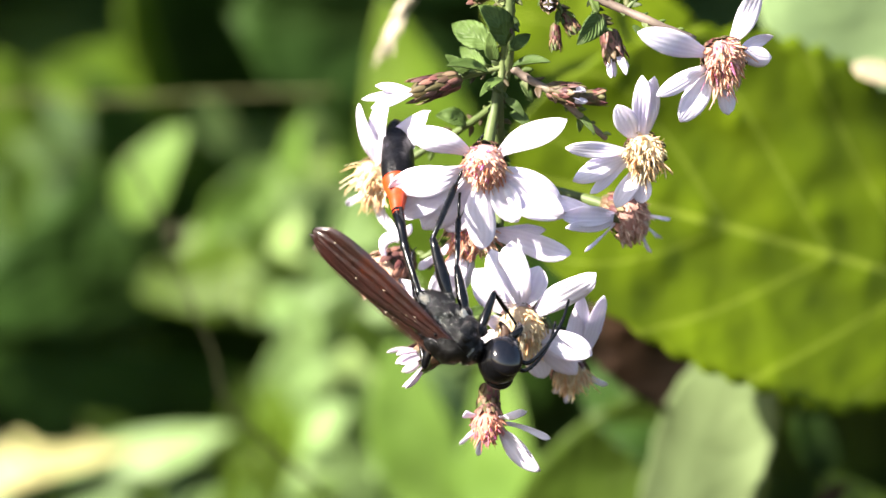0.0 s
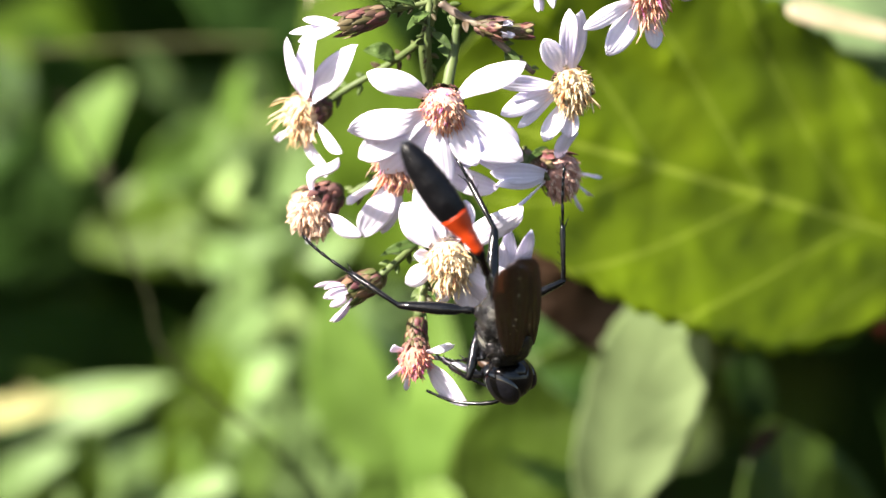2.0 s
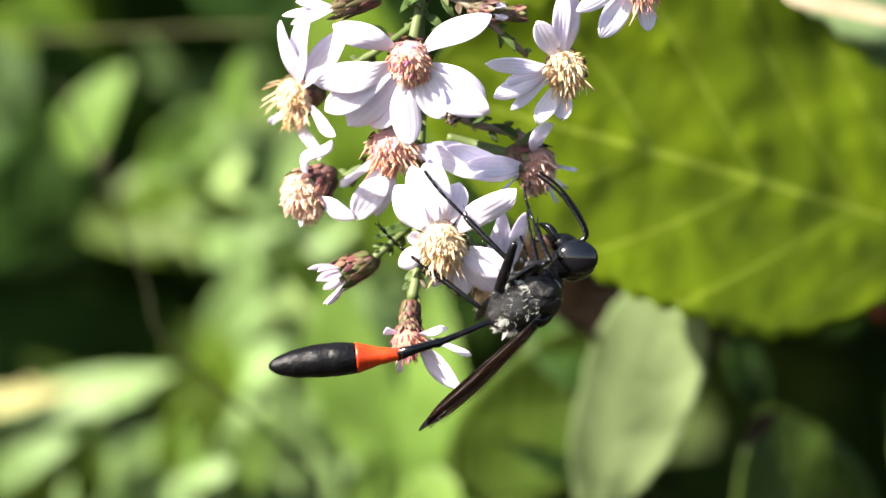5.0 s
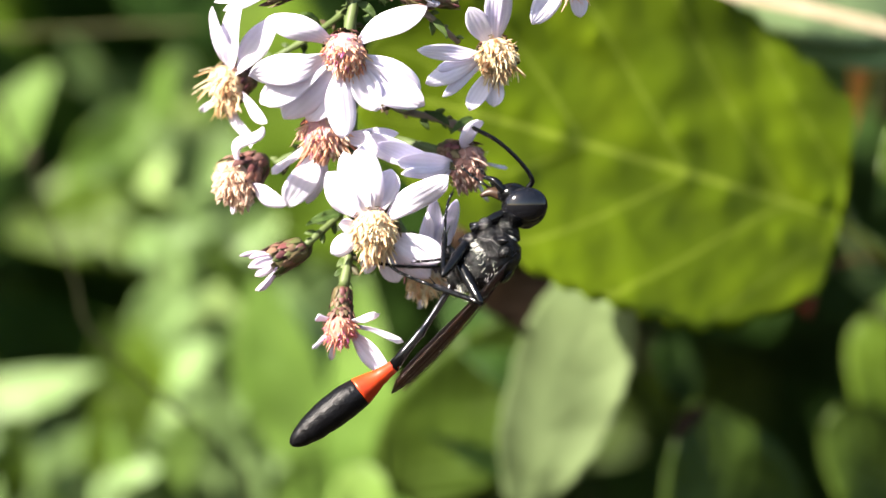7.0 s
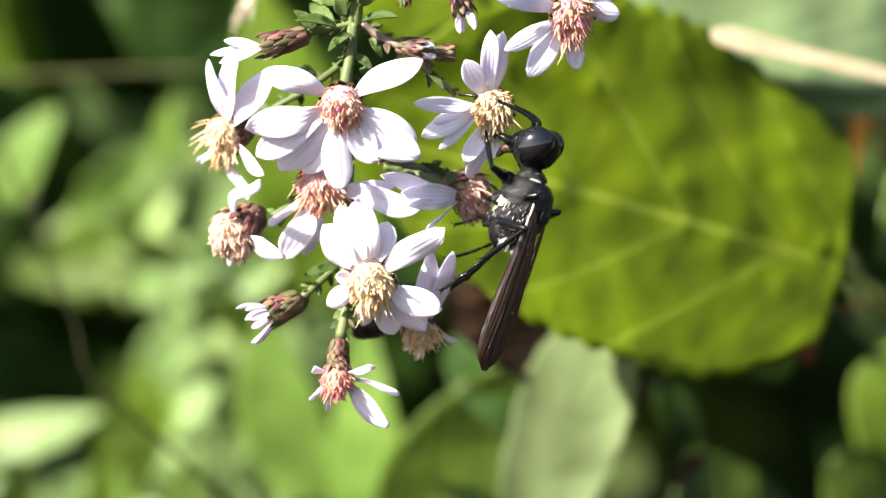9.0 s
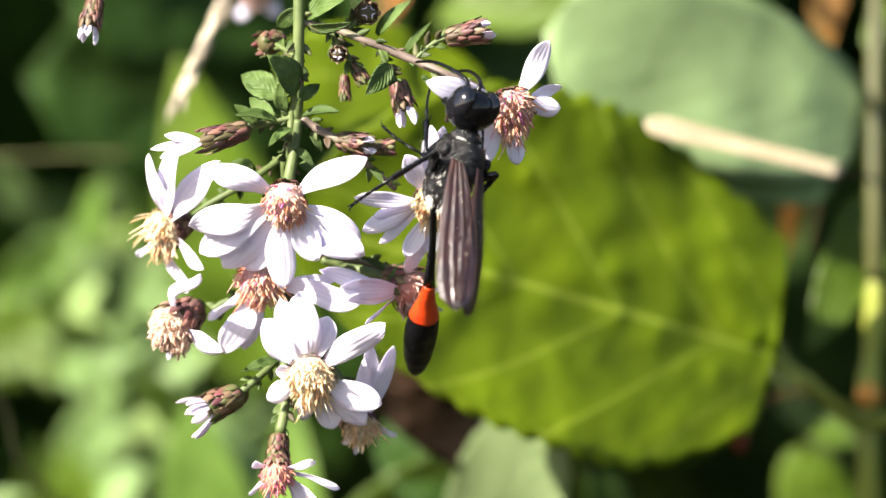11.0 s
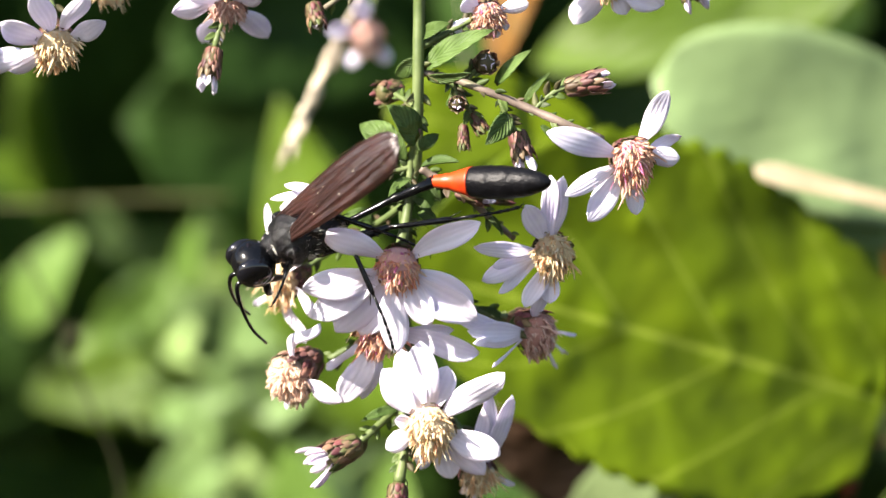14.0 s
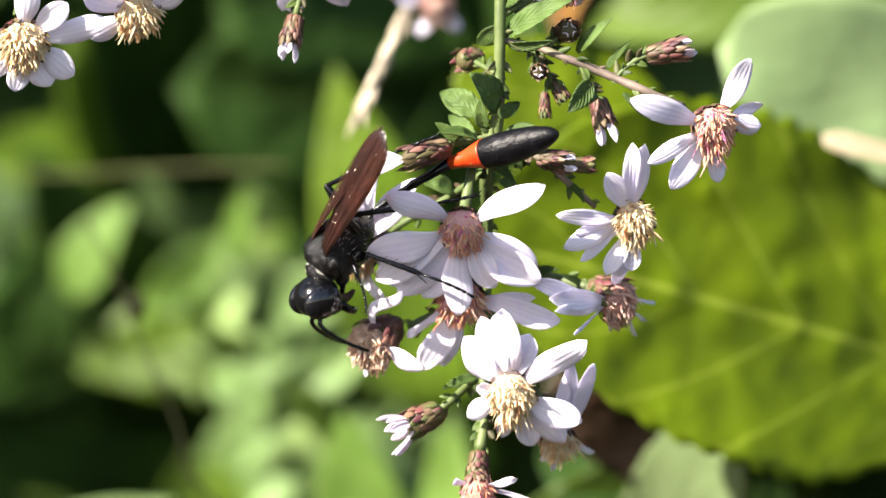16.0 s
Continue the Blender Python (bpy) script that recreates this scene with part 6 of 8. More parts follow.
    walk(wings[1], [
        (0.00, pose(0.001044, -0.000963, 0.001525, -19.3, 0.6, -179.0)),
        (0.30, pose(0.001044, -0.000963, 0.001525, -19.6, -14.7, 173.1)),
        (0.50, pose(0.001044, -0.000963, 0.001525, -19.5, -19.9, 167.8)),
        (0.80, pose(0.001044, -0.000963, 0.001525, -27.9, -45.7, -151.3)),
        (1.00, pose(0.001044, -0.000963, 0.001525, -25.2, -39.8, -154.8)),
        (1.50, pose(0.001044, -0.000963, 0.001525, -41.6, -9.1, -175.9)),
        (2.00, pose(0.001044, -0.000963, 0.001525, -36.8, -9.9, -176.8)),
        (2.50, pose(0.001044, -0.000963, 0.001525, -21.5, -14.7, -167.9)),
        (3.00, pose(0.001044, -0.000963, 0.001525, -33.0, -18.1, -173.2)),
        (3.30, pose(0.001044, -0.000963, 0.001525, -21.1, -24.4, -177.1)),
        (3.50, pose(0.001044, -0.000963, 0.001525, -19.6, 11.0, 170.5)),
        (3.80, pose(0.001044, -0.000963, 0.001525, -19.3, 3.1, -178.7)),
        (4.00, pose(0.001044, -0.000963, 0.001525, -19.2, 0.0, -175.9)),
        (4.20, pose(0.001044, -0.000963, 0.001525, -19.3, -3.5, -175.1)),
        (6.30, pose(0.001044, -0.000963, 0.001525, -15.5, 5.1, -143.4)),
        (6.50, pose(0.001044, -0.000963, 0.001525, -16.5, 4.2, -148.6)),
        (7.00, pose(0.001044, -0.000963, 0.001525, -19.3, 1.7, -178.5)),
        (7.50, pose(0.001044, -0.000963, 0.001525, -16.5, -0.2, -147.6)),
        (8.00, pose(0.001044, -0.000963, 0.001525, -17.0, 5.9, -152.0)),
        (8.50, pose(0.001044, -0.000963, 0.001525, -14.1, 15.4, -137.4)),
        (9.00, pose(0.001044, -0.000963, 0.001525, -19.3, -0.1, -178.4)),
        (9.50, pose(0.001044, -0.000963, 0.001525, -19.3, 1.2, -179.4)),
        (10.00, pose(0.001044, -0.000963, 0.001525, -19.4, -6.1, -175.1)),
        (10.20, pose(0.001044, -0.000963, 0.001525, -19.3, 1.3, -179.2)),
        (10.70, pose(0.001044, -0.000963, 0.001525, -20.6, -25.2, 172.6)),
        (11.20, pose(0.001044, -0.000963, 0.001525, -24.5, -43.8, 171.4)),
        (11.70, pose(0.001044, -0.000963, 0.001525, -16.8, -0.9, 150.0)),
        (12.30, pose(0.001044, -0.000963, 0.001525, 0.8, 7.2, 168.8)),
        (12.50, pose(0.001044, -0.000963, 0.001525, 16.7, 0.5, -178.7)),
        (13.00, pose(0.001044, -0.000963, 0.001525, 25.7, -14.5, 169.4)),
        (13.50, pose(0.001044, -0.000963, 0.001525, 26.3, -23.8, 158.9)),
        (14.00, pose(0.001044, -0.000963, 0.001525, 14.3, -36.3, 160.5)),
        (14.50, pose(0.001044, -0.000963, 0.001525, -0.3, -35.3, 172.0)),
        (15.00, pose(0.001044, -0.000963, 0.001525, -5.1, -30.8, 162.5)),
        (15.50, pose(0.001044, -0.000963, 0.001525, -18.2, -21.3, 156.9)),
        (16.00, pose(0.001044, -0.000963, 0.001525, -16.6, -25.9, 146.6)),
    ])
    walk(LEGS["front", "left"][0], [
        (0.00, pose(0.001766, 0.000562, -0.001686, 11.8, 63.5, 145.4)),
        (0.15, pose(0.001766, 0.000562, -0.001686, 2.8, 12.6, 132.2)),
        (0.30, pose(0.001766, 0.000562, -0.001686, 4.6, -38.7, 124.6)),
        (0.50, pose(0.001766, 0.000562, -0.001686, 5.2, -40.5, 123.8)),
        (0.80, pose(0.001766, 0.000562, -0.001686, 4.8, -35.2, 124.4)),
        (1.00, pose(0.001766, 0.000562, -0.001686, 7.3, -37.0, 120.2)),
        (1.50, pose(0.001766, 0.000562, -0.001686, 2.9, -40.8, 127.2)),
        (2.00, pose(0.001766, 0.000562, -0.001686, 6.3, -40.1, 122.0)),
        (2.50, pose(0.001766, 0.000562, -0.001686, 1.9, -39.2, 128.8)),
        (3.00, pose(0.001766, 0.000562, -0.001686, 5.5, -39.8, 123.2)),
        (3.30, pose(0.001766, 0.000562, -0.001686, -7.4, -43.1, 142.5)),
        (3.50, pose(0.001766, 0.000562, -0.001686, 5.1, -36.8, 123.2)),
        (3.80, pose(0.001766, 0.000562, -0.001686, 5.8, -40.6, 122.1)),
        (4.00, pose(0.001766, 0.000562, -0.001686, -1.8, -42.0, 133.7)),
        (4.20, pose(0.001766, 0.000562, -0.001686, 4.5, -37.5, 123.7)),
        (5.25, pose(0.001766, 0.000562, -0.001686, 26.5, -13.4, 76.1)),
        (6.30, pose(0.001766, 0.000562, -0.001686, 25.0, 17.6, 38.1)),
        (6.50, pose(0.001766, 0.000562, -0.001686, 27.8, 24.8, 45.9)),
        (7.00, pose(0.001766, 0.000562, -0.001686, 25.6, -21.4, -16.3)),
        (7.25, pose(0.001766, 0.000562, -0.001686, 44.7, -53.2, -46.3)),
        (7.50, pose(0.001766, 0.000562, -0.001686, 111.0, -61.3, -121.7)),
        (7.75, pose(0.001766, 0.000562, -0.001686, -62.6, -73.4, 52.3)),
        (8.00, pose(0.001766, 0.000562, -0.001686, -65.3, -28.1, 55.6)),
        (8.50, pose(0.001766, 0.000562, -0.001686, -72.1, -6.9, 77.4)),
        (9.00, pose(0.001766, 0.000562, -0.001686, -72.5, 0.1, 84.0)),
        (9.50, pose(0.001766, 0.000562, -0.001686, -82.8, 12.7, 6.5)),
        (9.75, pose(0.001766, 0.000562, -0.001686, -77.0, 70.8, 14.1)),
        (10.00, pose(0.001766, 0.000562, -0.001686, 89.8, 50.5, -177.6)),
        (10.10, pose(0.001766, 0.000562, -0.001686, -6.5, 60.9, 75.5)),
        (10.20, pose(0.001766, 0.000562, -0.001686, -33.0, 14.5, 36.6)),
        (10.45, pose(0.001766, 0.000562, -0.001686, -32.5, -12.8, 71.6)),
        (10.70, pose(0.001766, 0.000562, -0.001686, -50.6, -34.7, 114.0)),
        (11.20, pose(0.001766, 0.000562, -0.001686, -56.2, -35.4, 123.8)),
        (11.70, pose(0.001766, 0.000562, -0.001686, -54.9, -41.6, 121.7)),
        (12.30, pose(0.001766, 0.000562, -0.001686, -56.4, -42.5, 124.1)),
        (12.40, pose(0.001766, 0.000562, -0.001686, -52.4, 14.6, 109.5)),
        (12.50, pose(0.001766, 0.000562, -0.001686, -77.1, 69.7, 77.3)),
        (12.75, pose(0.001766, 0.000562, -0.001686, -67.1, 26.2, 89.9)),
        (13.00, pose(0.001766, 0.000562, -0.001686, -66.7, -17.7, 94.4)),
        (13.25, pose(0.001766, 0.000562, -0.001686, -95.1, -50.9, 141.1)),
        (13.50, pose(0.001766, 0.000562, -0.001686, -155.9, -44.6, -142.3)),
        (14.00, pose(0.001766, 0.000562, -0.001686, -145.1, -54.0, -156.4)),
        (14.50, pose(0.001766, 0.000562, -0.001686, -144.3, -40.6, -157.5)),
        (15.00, pose(0.001766, 0.000562, -0.001686, -129.1, -26.8, 175.7)),
        (15.50, pose(0.001766, 0.000562, -0.001686, -126.6, -20.0, 169.4)),
        (16.00, pose(0.001766, 0.000562, -0.001686, -128.1, -41.3, 172.3)),
    ])
    walk(LEGS["front", "left"][1], [
        (0.00, pose(0.000703, 0.001295, -0.004271, 174.3, 22.5, -47.3)),
        (0.30, pose(0.000483, 0.002418, 0.000119, -160.7, 44.8, -4.5)),
        (0.50, pose(0.000545, 0.002389, 0.000192, -157.8, 47.5, -0.5)),
        (0.80, pose(0.000432, 0.002511, -0.000021, -157.4, 39.0, 0.1)),
        (1.00, pose(0.000605, 0.002556, 0.000054, -158.5, 44.8, -1.6)),
        (1.50, pose(0.000445, 0.002305, 0.000203, -157.7, 46.0, -0.4)),
        (2.00, pose(0.000594, 0.002438, 0.000174, -158.0, 48.0, -0.9)),
        (2.50, pose(0.000363, 0.002309, 0.000139, -157.3, 42.8, 0.2)),
        (3.00, pose(0.000551, 0.002421, 0.000164, -156.4, 46.6, 1.4)),
        (3.30, pose(0.000094, 0.001846, 0.000290, -153.5, 42.6, 5.5)),
        (3.50, pose(0.000499, 0.002497, 0.000047, -158.2, 42.5, -1.4)),
        (3.80, pose(0.000600, 0.002421, 0.000194, -160.2, 49.1, -4.2)),
        (4.00, pose(0.000282, 0.002116, 0.000246, -151.4, 43.1, 7.9)),
        (4.20, pose(0.000492, 0.002469, 0.000072, -158.3, 43.3, -2.1)),
        (5.25, pose(0.002213, 0.002366, -0.001243, 159.0, 45.7, -60.4)),
        (6.30, pose(0.003934, 0.002262, -0.002558, 133.6, 23.5, -102.9)),
        (6.50, pose(0.003592, 0.002445, -0.002899, 135.5, 20.8, -98.0)),
        (7.00, pose(0.004349, -0.000193, -0.000633, 130.3, 62.2, -105.3)),
        (7.50, pose(0.001035, -0.000619, 0.000848, -179.5, 58.9, -48.8)),
        (8.00, pose(0.003208, 0.002665, -0.000325, 131.9, 55.5, -105.2)),
        (8.50, pose(0.002393, 0.003361, -0.001337, 167.1, 31.5, -56.7)),
        (9.00, pose(0.002067, 0.003436, -0.001691, 173.7, 39.2, -45.3)),
        (9.50, pose(0.004567, 0.000880, -0.002321, -177.9, 50.8, -33.5)),
        (10.00, pose(-0.000069, 0.000485, -0.003916, -167.5, 27.6, -17.4)),
        (10.20, pose(0.004012, 0.002231, -0.002409, 151.2, 56.7, -74.5)),
        (10.70, pose(0.000797, 0.002733, -0.000042, -148.3, 45.9, -1.3)),
        (11.20, pose(0.000454, 0.002519, -0.000012, -147.3, 39.6, 0.2)),
        (11.70, pose(0.000630, 0.002399, 0.000234, -147.1, 50.2, 0.5)),
        (12.30, pose(0.000572, 0.002327, 0.000266, -146.8, 49.9, 0.9)),
        (12.50, pose(0.001986, 0.001541, -0.004396, -111.2, 71.4, 40.8)),
        (13.00, pose(0.001554, 0.003307, -0.000807, -141.9, 55.0, 6.9)),
        (13.50, pose(0.000138, -0.000697, 0.000343, -112.3, 34.6, 47.4)),
        (14.00, pose(0.000209, -0.000118, 0.000652, -111.8, 24.3, 48.3)),
        (14.50, pose(-0.000260, -0.000279, 0.000195, -109.8, -0.2, 58.0)),
        (15.00, pose(-0.000805, 0.000755, -0.000381, -109.5, -10.3, 55.4)),
        (15.50, pose(-0.000903, 0.001060, -0.000696, -109.5, 3.2, 55.5)),
        (16.00, pose(-0.000385, 0.000852, 0.000223, -108.8, 14.6, 60.3)),
    ])
    walk(LEGS["front", "right"][0], [
        (0.00, pose(0.001766, -0.000562, -0.001686, -119.6, -37.4, -120.3)),
        (0.30, pose(0.001766, -0.000562, -0.001686, -116.5, -38.0, -125.4)),
        (0.50, pose(0.001766, -0.000562, -0.001686, -121.9, -35.9, -116.5)),
        (0.80, pose(0.001766, -0.000562, -0.001686, -123.3, -34.3, -113.9)),
        (1.00, pose(0.001766, -0.000562, -0.001686, -114.8, -41.6, -127.7)),
        (1.50, pose(0.001766, -0.000562, -0.001686, -121.8, -34.7, -116.5)),
        (2.00, pose(0.001766, -0.000562, -0.001686, -119.2, -40.3, -120.6)),
        (2.50, pose(0.001766, -0.000562, -0.001686, -116.9, -36.6, -124.4)),
        (3.00, pose(0.001766, -0.000562, -0.001686, -118.0, -38.2, -122.5)),
        (3.30, pose(0.001766, -0.000562, -0.001686, -112.1, -41.6, -131.8)),
        (3.50, pose(0.001766, -0.000562, -0.001686, -117.6, -42.5, -123.6)),
        (3.80, pose(0.001766, -0.000562, -0.001686, -112.4, -39.1, -131.5)),
        (4.00, pose(0.001766, -0.000562, -0.001686, -115.0, -37.2, -127.3)),
        (4.20, pose(0.001766, -0.000562, -0.001686, -111.5, -42.5, -132.8)),
        (5.25, pose(0.001766, -0.000562, -0.001686, -175.2, -80.4, -65.2)),
        (6.30, pose(0.001766, -0.000562, -0.001686, 95.0, -46.9, 28.4)),
        (6.50, pose(0.001766, -0.000562, -0.001686, 91.1, -45.3, 33.8)),
        (7.00, pose(0.001766, -0.000562, -0.001686, 105.5, -44.2, 13.4)),
        (7.50, pose(0.001766, -0.000562, -0.001686, 32.2, -40.3, 109.2)),
        (7.75, pose(0.001766, -0.000562, -0.001686, -32.6, -64.3, -174.7)),
        (8.00, pose(0.001766, -0.000562, -0.001686, -83.0, -33.1, -112.5)),
        (8.50, pose(0.001766, -0.000562, -0.001686, -79.7, -36.9, -118.2)),
        (9.00, pose(0.001766, -0.000562, -0.001686, -77.9, -39.5, -121.0)),
        (9.50, pose(0.001766, -0.000562, -0.001686, -69.1, -41.1, -134.6)),
        (10.00, pose(0.001766, -0.000562, -0.001686, -81.6, -33.6, -114.2)),
        (10.20, pose(0.001766, -0.000562, -0.001686, -66.6, -41.3, -138.7)),
        (10.70, pose(0.001766, -0.000562, -0.001686, -68.0, -41.6, -136.6)),
        (11.20, pose(0.001766, -0.000562, -0.001686, -69.0, -44.1, -135.1)),
        (11.70, pose(0.001766, -0.000562, -0.001686, -73.2, -42.1, -128.9)),
        (12.30, pose(0.001766, -0.000562, -0.001686, -76.6, -36.9, -123.5)),
        (12.40, pose(0.001766, -0.000562, -0.001686, -51.8, -3.2, 173.2)),
        (12.50, pose(0.001766, -0.000562, -0.001686, -69.7, 33.8, 114.0)),
        (12.75, pose(0.001766, -0.000562, -0.001686, -55.9, -7.4, 166.7)),
        (13.00, pose(0.001766, -0.000562, -0.001686, -85.4, -41.7, -131.0)),
        (13.50, pose(0.001766, -0.000562, -0.001686, -94.9, -36.4, -116.0)),
        (14.00, pose(0.001766, -0.000562, -0.001686, -92.1, -39.3, -120.6)),
        (14.50, pose(0.001766, -0.000562, -0.001686, -93.5, -36.7, -118.3)),
        (15.00, pose(0.001766, -0.000562, -0.001686, -91.9, -36.3, -120.9)),
        (15.50, pose(0.001766, -0.000562, -0.001686, -82.3, -43.4, -135.9)),
        (16.00, pose(0.001766, -0.000562, -0.001686, -92.0, -36.6, -120.8)),
    ])
    walk(LEGS["front", "right"][1], [
        (0.00, pose(0.000609, -0.002544, 0.000071, 80.8, 45.7, 3.9)),
        (0.30, pose(0.000446, -0.002419, 0.000091, 76.9, 42.4, -1.8)),
        (0.50, pose(0.000722, -0.002657, 0.000009, 80.3, 46.0, 3.1)),
        (0.80, pose(0.000797, -0.002744, -0.000057, 80.8, 45.6, 3.8)),
        (1.00, pose(0.000446, -0.002272, 0.000234, 76.0, 46.4, -2.9)),
        (1.50, pose(0.000705, -0.002689, -0.000043, 81.4, 44.1, 4.8)),
        (2.00, pose(0.000643, -0.002457, 0.000185, 78.6, 49.3, 0.9)),
        (2.50, pose(0.000453, -0.002476, 0.000036, 79.8, 41.6, 2.6)),
        (3.00, pose(0.000544, -0.002477, 0.000100, 77.6, 44.6, -0.6)),
        (3.30, pose(0.000326, -0.002174, 0.000233, 76.9, 44.7, -1.6)),
        (3.50, pose(0.000587, -0.002334, 0.000268, 74.1, 49.5, -5.5)),
        (3.80, pose(0.000280, -0.002243, 0.000136, 74.5, 40.6, -4.9)),
        (4.00, pose(0.000371, -0.002394, 0.000060, 77.4, 40.6, -0.4)),
        (4.20, pose(0.000318, -0.002125, 0.000266, 73.0, 44.4, -6.9)),
        (6.30, pose(0.003503, 0.000376, 0.000425, 11.2, 55.4, -82.8)),
        (6.50, pose(0.003456, 0.000570, 0.000367, 10.1, 53.0, -84.0)),
        (7.00, pose(0.003779, -0.000081, 0.000331, 18.9, 60.0, -73.6)),
        (7.50, pose(0.001042, 0.001519, 0.000184, 25.5, 29.0, -64.5)),
        (8.00, pose(0.000840, -0.002797, -0.000106, 71.3, 45.1, 5.0)),
        (8.50, pose(0.000672, -0.002598, 0.000048, 72.0, 46.5, 6.0)),
        (9.00, pose(0.000617, -0.002474, 0.000152, 70.1, 48.1, 3.4)),
        (9.50, pose(0.000239, -0.002112, 0.000216, 64.3, 42.4, -4.8)),
        (10.00, pose(0.000779, -0.002756, -0.000085, 70.1, 44.2, 3.7)),
        (10.20, pose(0.000135, -0.001996, 0.000221, 65.7, 41.7, -2.7)),
        (10.70, pose(0.000198, -0.002047, 0.000234, 66.2, 42.9, -2.1)),
        (11.20, pose(0.000297, -0.002026, 0.000327, 60.9, 45.2, -9.7)),
        (11.70, pose(0.000420, -0.002231, 0.000251, 65.5, 46.3, -3.2)),
        (12.30, pose(0.000490, -0.002490, 0.000048, 70.4, 42.7, 3.8)),
        (12.50, pose(0.000789, 0.001633, -0.003291, -156.9, 79.5, 139.7)),
        (13.00, pose(0.000350, -0.002190, 0.000237, 59.5, 44.2, -6.4)),
        (13.50, pose(0.000747, -0.002654, 0.000028, 67.5, 47.4, 4.8)),
        (14.00, pose(0.000627, -0.002488, 0.000143, 61.4, 47.1, -3.6)),
        (14.50, pose(0.000667, -0.002603, 0.000040, 63.1, 45.2, -1.3)),
        (15.00, pose(0.000570, -0.002560, 0.000025, 66.3, 43.4, 3.3)),
        (15.50, pose(0.000257, -0.002022, 0.000300, 62.4, 45.4, -2.2)),
        (16.00, pose(0.000578, -0.002555, 0.000036, 63.0, 43.2, -1.4)),
    ])
    walk(LEGS["mid", "left"][0], [
        (0.00, pose(0.000241, 0.000562, -0.001686, -4.2, 42.2, 178.0)),
        (0.30, pose(0.000241, 0.000562, -0.001686, -25.7, 30.7, 142.7)),
        (0.50, pose(0.000241, 0.000562, -0.001686, -92.7, 56.7, 56.6)),
        (0.65, pose(0.000241, 0.000562, -0.001686, -59.5, 31.9, 101.9)),
        (0.80, pose(0.000241, 0.000562, -0.001686, -53.1, -1.3, 124.9)),
        (1.00, pose(-0.000326, 0.002255, -0.000963, -53.8, -22.1, 108.5)),
        (1.50, pose(0.000383, 0.001858, -0.000268, -53.2, -47.4, 83.7)),
        (2.00, pose(-0.000190, 0.002227, -0.000818, -53.6, -26.8, 104.5)),
        (2.50, pose(-0.000185, 0.002321, -0.001024, -52.9, -20.1, 103.6)),
        (3.00, pose(0.000085, 0.002262, -0.000792, -49.4, -27.6, 95.2)),
        (3.30, pose(0.000241, 0.000562, -0.001686, -42.4, -8.3, 67.8)),
        (3.50, pose(0.000241, 0.000562, -0.001686, -41.5, 4.6, 38.7)),
        (3.80, pose(0.000241, 0.000562, -0.001686, -43.9, 30.4, 30.8)),
        (4.00, pose(0.000241, 0.000562, -0.001686, -39.0, 22.8, 41.9)),
        (4.20, pose(0.000241, 0.000562, -0.001686, -38.6, -17.5, 48.3)),
        (6.30, pose(0.000241, 0.000562, -0.001686, -39.9, 13.0, 79.1)),
        (6.50, pose(0.000241, 0.000562, -0.001686, -36.7, 19.2, 90.8)),
        (7.00, pose(0.000241, 0.000562, -0.001686, -28.3, -4.1, 148.3)),
        (7.50, pose(0.000241, 0.000562, -0.001686, -3.9, -61.0, 109.4)),
        (8.00, pose(0.000241, 0.000562, -0.001686, 22.1, -73.1, 81.5)),
        (8.50, pose(0.000241, 0.000562, -0.001686, 29.9, -59.9, 73.0)),
        (9.00, pose(0.000241, 0.000562, -0.001686, 50.6, -63.1, 49.5)),
        (9.50, pose(0.000241, 0.000562, -0.001686, -38.7, -49.1, 149.0)),
        (10.00, pose(0.000241, 0.000562, -0.001686, -52.3, -20.5, 172.0)),
        (10.20, pose(0.000241, 0.000562, -0.001686, -51.2, -3.3, 166.4)),
        (10.45, pose(0.000241, 0.000562, -0.001686, -56.0, -43.8, 177.7)),
        (10.70, pose(0.000241, 0.000562, -0.001686, -114.1, -77.3, -119.4)),
        (11.20, pose(0.000241, 0.000562, -0.001686, -75.1, -83.9, -158.9)),
        (11.70, pose(0.000241, 0.000562, -0.001686, -82.3, -80.6, -151.6)),
        (12.00, pose(0.000241, 0.000562, -0.001686, -44.8, -8.3, 165.7)),
        (12.30, pose(0.000241, 0.000562, -0.001686, -54.2, 65.7, 150.2)),
        (12.50, pose(0.000241, 0.000562, -0.001686, -47.4, 41.6, 158.4)),
        (13.00, pose(0.000241, 0.000562, -0.001686, -50.3, -7.6, 149.5)),
        (13.50, pose(0.000241, 0.000562, -0.001686, -50.1, -8.2, 148.2)),
        (14.00, pose(0.000241, 0.000562, -0.001686, -51.4, -21.9, 153.3)),
        (14.50, pose(0.000241, 0.000562, -0.001686, -44.4, -14.0, 130.7)),
        (15.00, pose(0.000241, 0.000562, -0.001686, -51.1, -25.8, 150.2)),
        (15.50, pose(0.000241, 0.000562, -0.001686, -45.3, 10.4, 110.4)),
        (16.00, pose(0.000241, 0.000562, -0.001686, -44.6, -30.3, 106.6)),
    ])
